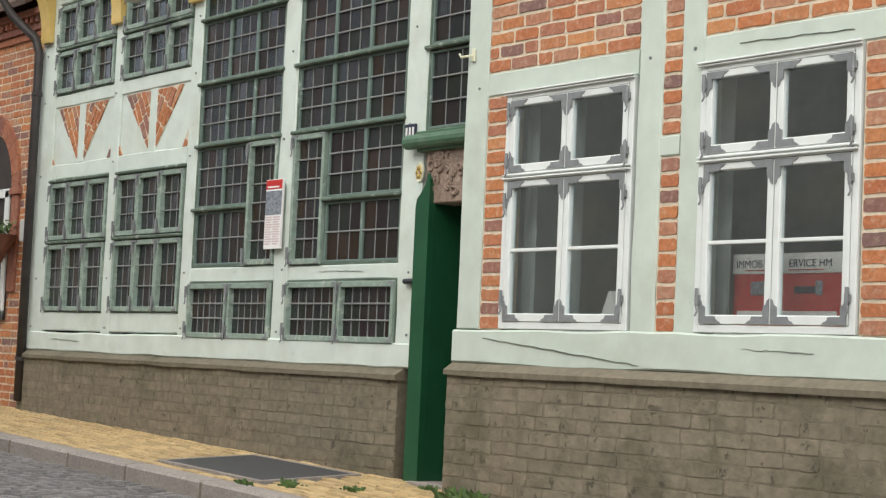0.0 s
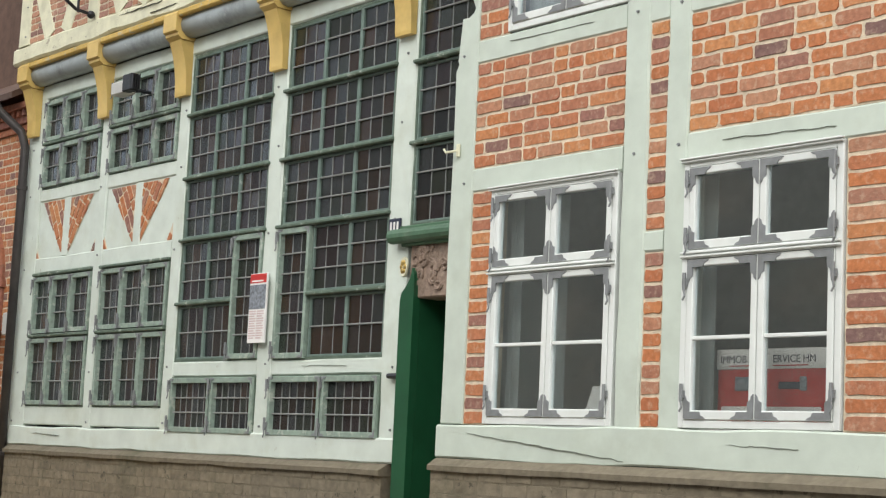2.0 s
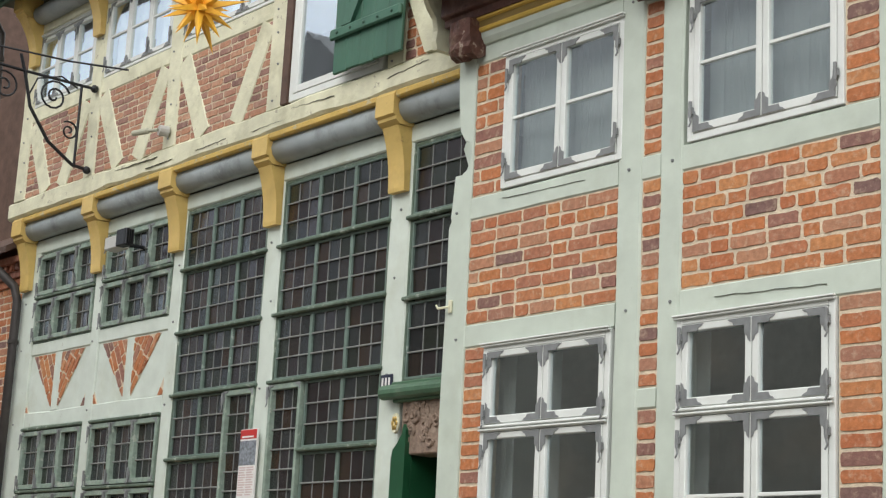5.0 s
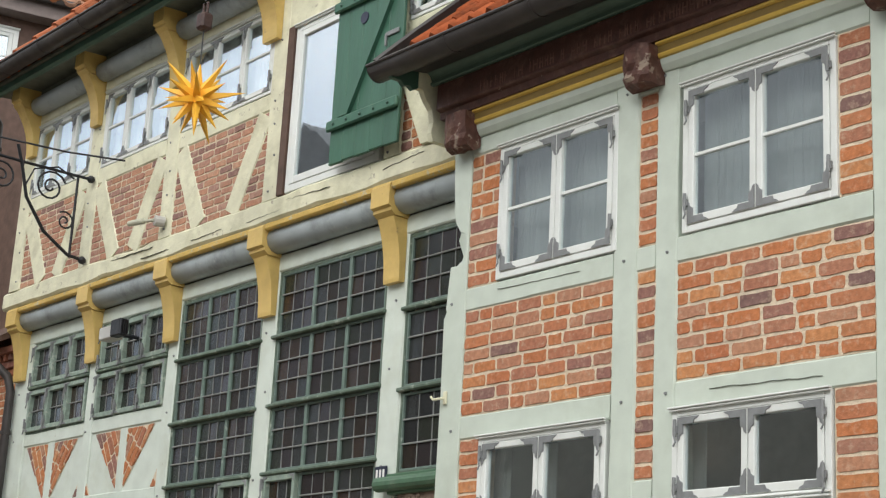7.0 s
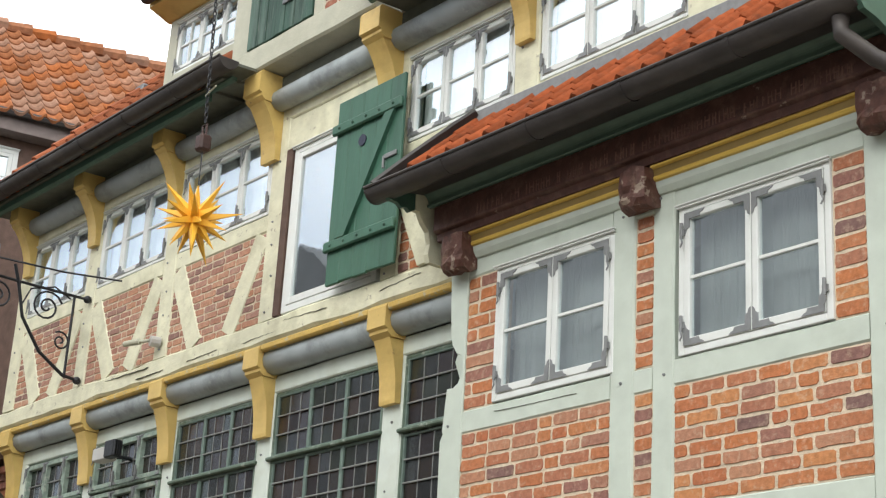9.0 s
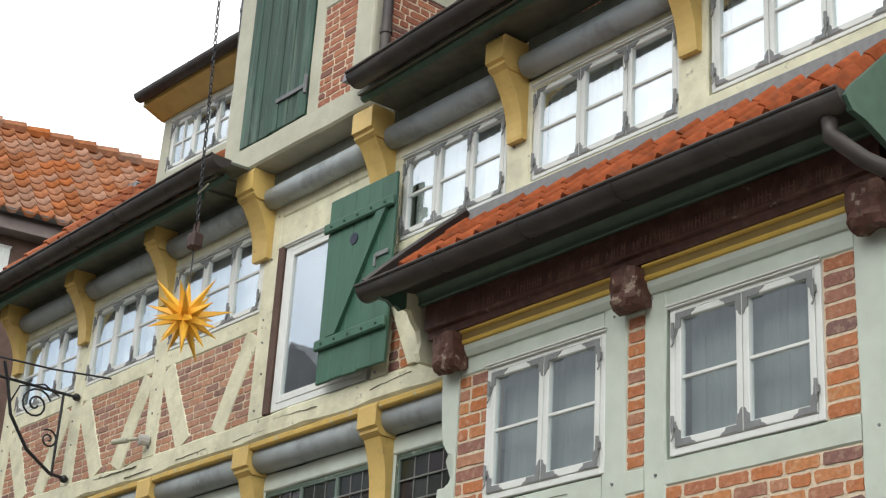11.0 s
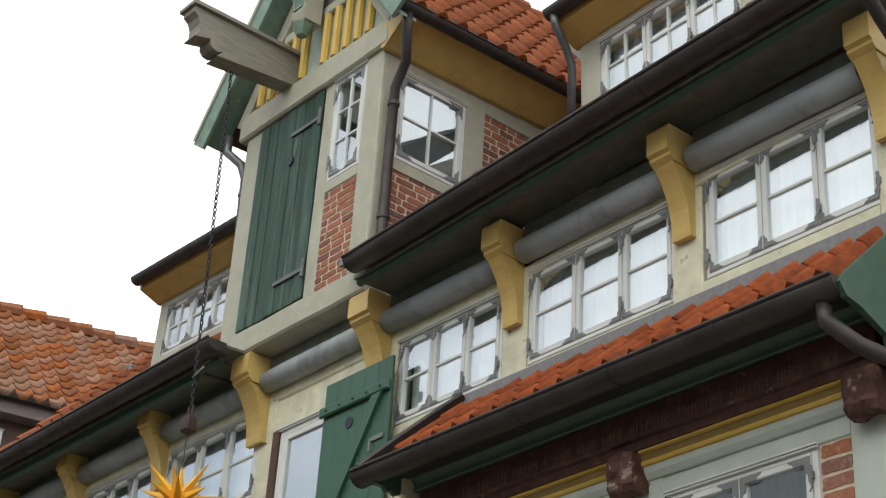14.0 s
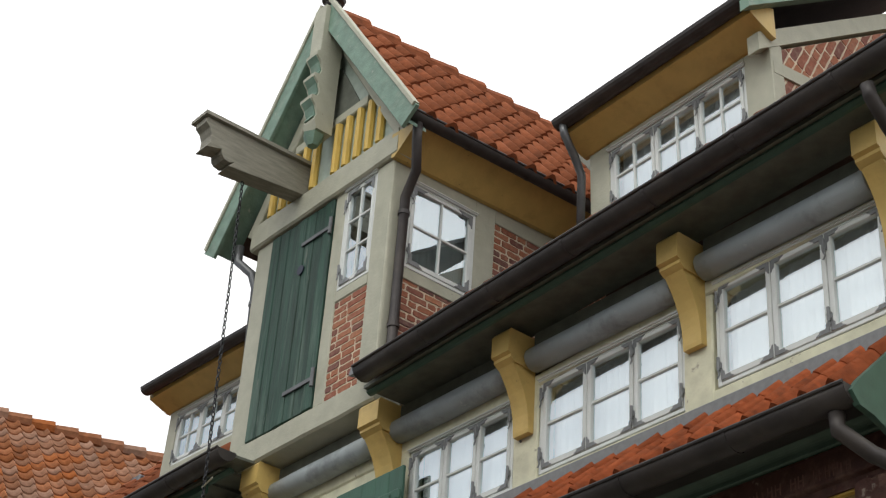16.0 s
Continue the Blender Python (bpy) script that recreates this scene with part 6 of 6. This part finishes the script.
# splits in old timber
for x0, z0, x1, z1, y, par in ((-8.45, 1.625, -7.65, 1.55, Y_BAY - 0.012, bay), (-7.66, 1.55, -7.0, 1.485, Y_BAY - 0.012, bay), (-6.2, 1.60, -5.7, 1.585, Y_BAY - 0.012, bay), (-8.2, 4.25, -7.4, 4.235, Y_BAY + 0.005, bay), (-6.3, 3.35, -5.5, 3.325, Y_BAY + 0.005, bay), (-14.0, 5.50, -13.2, 5.49, Y_UP - 0.01, house), (-13.4, 5.41, -12.9, 5.415, Y_UP - 0.01, house), (-11.6, 5.41, -11.1, 5.42, Y_UP - 0.01, house), (-11.0, 5.49, -10.4, 5.475, Y_UP - 0.01, house), (-12.5, 5.42, -12.0, 5.43, Y_UP - 0.01, house),
                               (-9.7, 5.46, -9.2, 5.50, Y_UP - 0.01, house), (-15.6, 1.52, -15.0, 1.50, Y_HALL - 0.015, house), (-10.9, 2.13, -10.3, 2.12, Y_HALL + 0.006, house)):
    n = 14
    mid = [(x0 + (x1 - x0) * i / n + rng.uniform(-0.004, 0.004), z0 + (z1 - z0) * i / n + rng.uniform(-0.005, 0.005)) for i in range(n + 1)]
    g = bmesh.new()
    wd = [0.0005] + [rng.uniform(0.0007, 0.0018) for _ in range(n - 1)] + [0.0005]
    nx, nz = (0, 1) if abs(x1 - x0) > abs(z1 - z0) else (1, 0)
    loft_rings(g, [[(p[0] - nx * w, y - 0.0075, p[1] - nz * w), (p[0] + nx * w, y - 0.0075, p[1] + nz * w), (p[0] + nx * w, y + 0.02, p[1] + nz * w), (p[0] - nx * w, y + 0.02, p[1] - nz * w)] for p, w in zip(mid, wd)])
    part("crack", g, M_SOFFIT, par)
downpipe([(-16.50, 6.75, 7.72), (-16.50, 6.95, 7.45), (-16.48, 7.02, 5.05), (-16.42, 7.12, 4.88), (-16.24, 7.30, 4.66), (-16.19, 7.33, 4.5), (-16.19, 7.33, 0.86)], 0.048, M_GUTTER, "dark metal downpipe between the houses")
downpipe([(-4.92, 6.62, 5.82), (-4.92, 6.62, 5.72), (-4.80, 6.75, 5.58), (-4.62, 6.98, 5.46), (-4.62, 7.02, 5.3), (-4.62, 7.05, 0.5)], 0.05, M_GUTTER, "dark metal downpipe at the end of the bay gutter")
downpipe([(-4.50, 6.60, 7.88), (-4.50, 6.62, 7.80), (-4.52, 6.80, 7.68), (-4.55, 7.06, 7.56), (-4.55, 7.12, 7.4), (-4.55, 7.12, 6.7)], 0.045, M_GUTTER, "dark metal downpipe from the eaves gutter")

# ---- office things behind the bay window ----
board = thing("office_sign", "white and red office sign standing inside the window", "sign")
p = block("sign_panel", -6.54, -5.75, Y_BAY + 0.28, Y_BAY + 0.30, 1.74, 2.16, M_RED, board)
block("white_band", -6.54, -5.75, Y_BAY + 0.272, Y_BAY + 0.279, 2.045, 2.16, M_PAPER, p)
block("white_band", -6.50, -5.78, Y_BAY + 0.272, Y_BAY + 0.279, 1.76, 1.83, M_PAPER, p)


def lettering(text, x, z, y, size, parent):
    c = bpy.data.curves.new("lettering", "FONT")
    c.body, c.size, c.extrude, c.align_x = text, size, 0.001, "LEFT"
    c.materials.append(M_INK)
    ob = new("lettering", c)
    ob.parent = parent
    ob.matrix_basis = pose(x, y, z, 90)
    return ob


lettering("IMMOB", -6.51, 2.08, Y_BAY + 0.268, 0.062, p)
lettering("ERVICE HM", -6.12, 2.08, Y_BAY + 0.268, 0.062, p)
for x0, x1 in ((-6.44, -6.20), (-6.12, -5.82)):
    block("text_bar", x0, x1 - 0.05, Y_BAY + 0.268, Y_BAY + 0.271, 2.060, 2.066, M_RED, p, bev=0)
for x0, x1 in ((-6.40, -6.28), (-5.93, -5.88)):
    block("dark_figure", x0, x1, Y_BAY + 0.268, Y_BAY + 0.279, 1.92, 2.0, M_DARKPRINT, p)
for x0, x1 in ((-6.47, -6.33), (-6.10, -5.86)):
    block("text_bar", x0, x1, Y_BAY + 0.268, Y_BAY + 0.271, 1.785, 1.805, M_INK, p, bev=0)
block("dark_photo", -6.08, -5.92, Y_BAY + 0.268, Y_BAY + 0.279, 1.93, 1.97, M_INK, p)
block("sign_foot", -6.3, -6.0, Y_BAY + 0.2, Y_BAY + 0.4, 1.696, 1.738, M_BOARD, board)
card = thing("leaning_card", "pale card leaning inside the bay window", "card")
b = bmesh.new()
loft_rings(b, [[(-7.60, Y_BAY + 0.20, 1.70), (-7.42, Y_BAY + 0.20, 1.70), (-7.42, Y_BAY + 0.26, 1.95), (-7.56, Y_BAY + 0.26, 1.95)], [(-7.60, Y_BAY + 0.206, 1.70), (-7.42, Y_BAY + 0.206, 1.70), (-7.42, Y_BAY + 0.266, 1.95), (-7.56, Y_BAY + 0.266, 1.95)]])
part("card_sheet", b, M_PAPER, card)
shelf = thing("window_board", "plain inner window board in the bay", "window board")
block("board", -8.5, -5.2, Y_BAY + 0.165, Y_BAY + 0.5, 1.64, 1.695, M_WHITE, shelf)

# ---- brick neighbour with an arched window ----
nb = thing("brick_neighbour", "red brick neighbouring house with an arched window and dentil cornice", "house")
NX0, NX1 = -21.0, -16.28
NY = 7.46
brick_panel([(-17.75, 0.6), (NX1, 0.6), (NX1, 4.72), (-17.75, 4.72)], NY, nb, M_BRICK, 0.082, 0.25, seed=71, depth=0.2, name="wall")
block("wall_far", NX0, -17.75, NY + 0.01, NY + 0.2, 0.6, 4.72, M_BRICK3, nb, bev=0)
for k, (dz, dy) in enumerate(((4.72, 0.03), (4.80, 0.06), (4.95, 0.12))):
    block("cornice_course", NX0, NX1, NY - dy, NY + 0.2, dz, dz + 0.075, M_BRICK3, nb)
x = NX1 - 0.1
while x > -18.5:
    block("dentil", x - 0.06, x, NY - 0.09, NY, 4.876, 4.948, M_BRICK3, nb)
    x -= 0.13
ab = bmesh.new()
r0, r1, acx, acz = 0.62, 0.80, -17.52, 3.10
arch_out = [(acx + r1 * math.cos(math.pi * i / 14), acz + r1 * 1.1 * math.sin(math.pi * i / 14)) for i in range(15)]
arch_in = [(acx + r0 * math.cos(math.pi * i / 14), acz + r0 * 1.1 * math.sin(math.pi * i / 14)) for i in range(15)]
for i in range(14):
    poly = [arch_in[i], arch_out[i], arch_out[i + 1], arch_in[i + 1]]
    c = (sum(q[0] for q in poly) / 4, sum(q[1] for q in poly) / 4)
    poly = [(c[0] + (q[0] - c[0]) * 0.96, c[1] + (q[1] - c[1]) * 0.96) for q in poly]
    v = bmesh.new()
    prism(v, poly, NY - 0.035, NY + 0.1)
    part("arch_brick", v, M_BRICK3, nb)
for a, b in ((acx + r0, acx + r1),):
    block("arch_jamb", a, b, NY - 0.03, NY + 0.1, 2.0, 3.05, M_BRICK3, nb)
    block("arch_impost", a - 0.02, b + 0.03, NY - 0.05, NY + 0.1, 3.05, 3.12, M_BRICK3, nb)
wn1 = thing("window_40", "white arched window of the brick neighbour", "window", kind="structure")
v = bmesh.new()
prism(v, [(acx + 0.60 * math.cos(math.pi * i / 14), acz + 0.66 * math.sin(math.pi * i / 14)) for i in range(15)] + [(acx - 0.6, 1.7), (acx + 0.6, 1.7)], NY - 0.02, NY - 0.008)
part("dark_pane", v, G_DUST, wn1)
for a, b, lo, hi in ((acx + 0.50, acx + 0.60, 1.7, 3.1), (acx - 0.6, acx + 0.6, 3.02, 3.12), (acx - 0.6, acx + 0.6, 1.7, 1.8), (acx - 0.04, acx + 0.04, 1.8, 3.02)):
    block("window_frame", a, b, NY - 0.05, NY - 0.021, lo, hi, M_WHITE, wn1)
v = bmesh.new()
loft_rings(v, [[(x, 7.2, 5.03), (x, 9.6, 6.4), (x, 9.6, 6.5), (x, 7.2, 5.10)] for x in (NX0, NX1 - 0.05)])
bmesh.ops.recalc_face_normals(v, faces=v.faces)
part("roof", v, M_BOARD, nb)
block("upper_wall", NX0, NX1 - 0.03, 8.2, 8.4, 5.0, 7.6, M_BOARD, nb)
basket = thing("hanging_basket", "rusty hanging basket with sparse plants on the brick wall", "hanging basket")
b = bmesh.new()
bmesh.ops.create_cone(b, segments=14, radius1=0.05, radius2=0.24, depth=0.36, cap_ends=True, matrix=Matrix.Translation((-16.78, 7.22, 2.42)))
part("basket", b, M_POT, basket)
b = bmesh.new()
rng = random.Random(3)
for k in range(140):
    p = Vector((-16.78 + rng.gauss(0, 0.13), 7.22 + rng.gauss(0, 0.11), 2.62 + abs(rng.gauss(0, 0.07))))
    d = Vector((rng.gauss(0, 1), rng.gauss(0, 1), rng.gauss(0.4, 1))).normalized()
    s = d.orthogonal().normalized()
    vs = [b.verts.new(q) for q in (p - s * 0.018, p + s * 0.018, p + d * 0.07)]
    b.faces.new(vs)
part("plants", b, M_LEAF, basket)
gbox = thing("junction_box", "light grey plastic junction box with a cable on the brick wall", "junction box")
block("box", -16.44, -16.32, NY - 0.12, NY - 0.005, 2.52, 2.76, M_GREYBOX, gbox, bev=0.012)
b = bmesh.new()
tube(b, [(-16.37, NY - 0.04, 2.52), (-16.37, NY - 0.03, 1.2), (-16.36, NY - 0.03, 0.9)], 0.014, 6)
part("cable", b, M_GUTTER, gbox)
ypost = thing("yellow_bollard", "yellow painted round bollard at the brick wall", "bollard")
b = bmesh.new()
tube(b, [(-16.95, 7.2, 0.7), (-16.95, 7.2, 1.25), (-16.95, 7.2, 1.30)], [0.06, 0.06, 0.03], 12)
part("post_tube", b, M_YELLOW, ypost)

# ---- house farther up the street, its tiled roof above the others ----
far = thing("far_house", "distant house with a salmon clay tile roof and brown boards", "house")
FX, FZ, FRX, FRZ = -21.25, 11.45, -24.0, 13.98
fa = math.atan2(FRZ - FZ, FX - FRX)
fsl = math.hypot(FRZ - FZ, FX - FRX)
fb = Matrix.Translation((FX + 0.12, 5.6, FZ - 0.15)) @ Matrix(((0, -math.cos(fa), math.sin(fa), 0), (1, 0, 0, 0), (0, math.sin(fa), math.cos(fa), 0), (0, 0, 0, 1)))
slab("roof_deck", fb, 8.9, fsl + 0.2, 0.05, M_BOARD, far)
tile_field(far, fb @ pose(0, -0.05, 0.01), 35, 13, FARTILE, w=0.255, step=0.30, seed=13)
for ob in list(far.children):
    if ob.name.startswith("tile"):
        ob.scale = (1.08, 1.0, 1.1)
for i in range(22):
    b = bmesh.new()
    tube(b, [(FRX, 5.6 + i * 0.41, FRZ + 0.03), (FRX, 6.05 + i * 0.41, FRZ + 0.06)], [0.11, 0.14], 8)
    part("ridge_tile", b, M_FARTILE, far)
block("wall", FX - 4.0, FX - 0.25, 5.7, 14.4, 0.5, FZ - 0.1, M_BOARD, far)
block("eaves_board", FX - 0.24, FX + 0.06, 5.6, 14.5, FZ - 0.42, FZ - 0.16, M_EAVES, far, "lilac-grey eaves board")
b = bmesh.new()
tube(b, [(FX + 0.14, 5.6, FZ - 0.17), (FX + 0.14, 14.5, FZ - 0.17)], 0.06, 8)
part("gutter", b, M_GUTTER, far, "dark metal gutter")
w = casement_window(24, 8.62, 9.72, 9.95, 10.86, -FX + 0.22, [(9.95, 10.86, 1)], 2, "white casement window of the house up the street", irons=False, fw=0.08, sw=0.06)
TURN = pose(-24.0, 11.2, 0) @ pose(0.1, 0, 0, 0, 0, -11) @ pose(24.0, -11.2, 0)
far.matrix_basis = TURN
w.matrix_basis = TURN @ pose(0, 0, 0, 0, 0, 90)

# ---- plain row across the street, behind the viewer ----
FACING = [M_OPP, M_OPP, M_FACEBRICK, M_OPP, M_OPP]
for k, (x0, x1, he, hr) in enumerate(((-46, -32, 5.5, 9.0), (-32, -25, 6.5, 13.0), (-25, -9, 8.8, 13.4), (-9, 2, 5.2, 8.6), (2, 14, 6.0, 10.0))):
    opp = thing("facing_house", "plain rendered house across the street with a dark tiled roof", "house", "houses across the street")
    b = bmesh.new()
    box(b, x0, x1, -10.5, -3.5, 0, he)
    part("wall", b, FACING[k], opp)
    b = bmesh.new()
    if k == 1:
        loft_rings(b, [[(x0 - 0.2, y, he), (-26.75, y, hr), (x1 + 0.1, y, 11.5), (x1 + 0.1, y, he)] for y in (-3.3, -10.8)])
    else:
        loft_rings(b, [[(x, -3.2, he - 0.1), (x, -7, hr), (x, -10.8, he - 0.1)] for x in (x0, x1)])
    bmesh.ops.recalc_face_normals(b, faces=b.faces)
    part("roof", b, M_SLATE, opp)

# ---- pavement, kerb, road ----
pav = thing("pavement", "sloping pavement of yellow clinker bricks beside the plinth", "pavement", kind="structure")
b = bmesh.new()
loft_rings(b, [[(x, Y_KERB + 0.01, pave_z(x, Y_KERB) - 0.012), (x, 7.72, pave_z(x, 7.72) - 0.012), (x, 7.72, pave_z(x, 7.72) - 0.3), (x, Y_KERB + 0.01, pave_z(x, Y_KERB) - 0.3)] for x in (-30, -20, -14, -8, 0, 12)])
bmesh.ops.recalc_face_normals(b, faces=b.faces)
part("bed", b, M_DIRT, pav)
CL = bmesh.new()
box(CL, -0.047, 0.047, -0.108, 0.108, -0.05, 0.0, 0.005)
me_cl = bpy.data.meshes.new("clinker")
CL.to_mesh(me_cl)
CL.free()
me_cl.materials.append(M_CLINKER)
rng = random.Random(17)
tilt = math.degrees(math.atan(0.05))
fall = math.degrees(math.atan(0.028))
rest_v, rest_f = [], []
count = 0
cells = []
row = 0
y = Y_KERB + 0.26
while y < 7.36:
    x = -20.0 + (0.11 if row % 2 else 0)
    while x < -8.0:
        cells.append((x, y))
        x += 0.225
    y += 0.104
    row += 1
for x, y in cells:
    if -11.45 < x < -9.95 and 6.38 < y < 7.22:
        continue
    m = pose(x, y, pave_z(x, y) + rng.uniform(-0.004, 0.004), tilt + rng.uniform(-1, 1), fall + rng.uniform(-1, 1), 90 + rng.uniform(-1.2, 1.2))
    if -12.6 < x < -9.3 and 6.3 < y and count < 295:
        ob = new("clinker", me_cl)
        ob.parent = pav
        ob.matrix_basis = m
        count += 1
    else:
        k = len(rest_v)
        for px, py, pz in ((-0.046, -0.107, 0), (0.046, -0.107, 0), (0.046, 0.107, 0), (-0.046, 0.107, 0), (-0.049, -0.11, -0.03), (0.049, -0.11, -0.03), (0.049, 0.11, -0.03), (-0.049, 0.11, -0.03)):
            rest_v.append(m @ Vector((px, py, pz)))
        rest_f += [(k, k + 1, k + 2, k + 3), (k, k + 4, k + 5, k + 1), (k + 1, k + 5, k + 6, k + 2), (k + 2, k + 6, k + 7, k + 3), (k + 3, k + 7, k + 4, k)]
me = bpy.data.meshes.new("clinker_paving")
me.from_pydata(rest_v, [], rest_f)
me.materials.append(M_CLINKERS)
tagged(new("clinker_paving", me), "yellow clinker paving along the pavement", "paving", kind="stuff")
kerb = thing("kerb", "row of worn granite kerb stones along the street", "kerb", kind="structure")
x = -22.0
while x < 6:
    ln = rng.uniform(0.85, 1.15)
    b = bmesh.new()
    box(b, 0, ln - 0.012, 0, 0.24, -0.32, 0, 0.02)
    ob = part("kerb_stone", b, M_KERB, kerb)
    ob.matrix_basis = pose(x, Y_KERB + rng.uniform(-0.006, 0.006), pave_z(x, Y_KERB) + 0.004, 0, fall, 0)
    x += ln
v, f = [], []
for i in range(150):
    for j in range(26):
        x = -21 + i * 0.125 + (0.06 if j % 2 else 0) + rng.uniform(-0.01, 0.01)
        y = 2.9 + j * 0.12 + rng.uniform(-0.01, 0.01)
        hw, hl = 0.054 + rng.uniform(-0.006, 0.004), 0.052 + rng.uniform(-0.006, 0.004)
        zz = street_z(x) - 0.165 + rng.uniform(-0.006, 0.006)
        k = len(v)
        v += [(x - hw, y - hl, zz - 0.04), (x + hw, y - hl, zz - 0.04), (x + hw, y + hl, zz - 0.04), (x - hw, y + hl, zz - 0.04),
              (x - hw * 0.7, y - hl * 0.7, zz), (x + hw * 0.7, y - hl * 0.7, zz), (x + hw * 0.7, y + hl * 0.7, zz), (x - hw * 0.7, y + hl * 0.7, zz)]
        f += [(k + 4, k + 5, k + 6, k + 7), (k, k + 1, k + 5, k + 4), (k + 1, k + 2, k + 6, k + 5), (k + 2, k + 3, k + 7, k + 6), (k + 3, k, k + 4, k + 7)]
me = bpy.data.meshes.new("cobbles")
me.from_pydata(v, [], f)
me.materials.append(M_COBBLE)
tagged(new("cobbles", me), "grey cobblestones of the street", "cobbles", kind="stuff")
cover = thing("cellar_cover", "dark rectangular cellar cover set in the pavement", "cover")
b = bmesh.new()
box(b, -0.70, 0.70, -0.40, 0.40, -0.03, 0.012, 0.008)
ob = part("plate", b, M_MAT, cover)
ob.matrix_basis = pose(-10.7, 6.80, pave_z(-10.7, 6.80), tilt, fall, 0)
b = bmesh.new()
for q in ((-0.74, -0.70, -0.44, 0.44), (0.70, 0.74, -0.44, 0.44), (-0.70, 0.70, -0.44, -0.40), (-0.70, 0.70, 0.40, 0.44)):
    box(b, *q, -0.03, 0.014)
ob = part("rim", b, M_KERB, cover)
ob.matrix_basis = pose(-10.7, 6.80, pave_z(-10.7, 6.80), tilt, fall, 0)
for wx, wy, n, s in ((-8.45, 6.96, 90, 0.13), (-9.3, 6.7, 40, 0.06), (-9.75, 6.45, 40, 0.07), (-9.1, 7.2, 30, 0.05), (-10.0, 6.25, 30, 0.05)):
    weed = thing("weed", "small tuft of green weeds growing from the paving", "weed", "weeds in the paving")
    b = bmesh.new()
    for k in range(n):
        p = Vector((wx + rng.gauss(0, s * 0.8), wy + rng.gauss(0, s * 0.4), pave_z(wx, wy) - 0.01))
        d = Vector((rng.gauss(0, 0.6), rng.gauss(0, 0.6), 1)).normalized()
        sd = d.orthogonal().normalized()
        h = s * rng.uniform(0.5, 1.3)
        vs = [b.verts.new(q) for q in (p - sd * 0.005, p + sd * 0.005, p + d * h * 0.6 + sd * 0.012, p + d * h + Vector((0, 0, -0.2 * h)), p + d * h * 0.6 - sd * 0.012)]
        b.faces.new(vs)
    part("leaves", b, M_LEAF, weed)

# lead dressings where the hoist dormer meets the eaves
dress = thing("lead_dressing", "grey lead dressing at the foot of the hoist dormer", "flashing")
b = bmesh.new()
loft_rings(b, [[(x, 6.72, 7.98), (x, 6.92, 8.02), (x, 6.925, 8.22), (x, 6.90, 8.24), (x, 6.74, 8.08)] for x in (-9.78, -9.70, -9.52, -9.46)])
bmesh.ops.recalc_face_normals(b, faces=b.faces)
part("apron", b, M_PIPE, dress)
b = bmesh.new()
loft_rings(b, [[(-9.715, 7.62, 8.95), (-9.715, 7.98, 9.36), (-9.715, 7.98, 9.18), (-9.715, 7.74, 8.92)], [(-9.50, 7.62, 8.90), (-9.50, 7.98, 9.28), (-9.50, 7.98, 9.14), (-9.50, 7.74, 8.88)]])
bmesh.ops.recalc_face_normals(b, faces=b.faces)
part("side_apron", b, M_PIPE, dress)
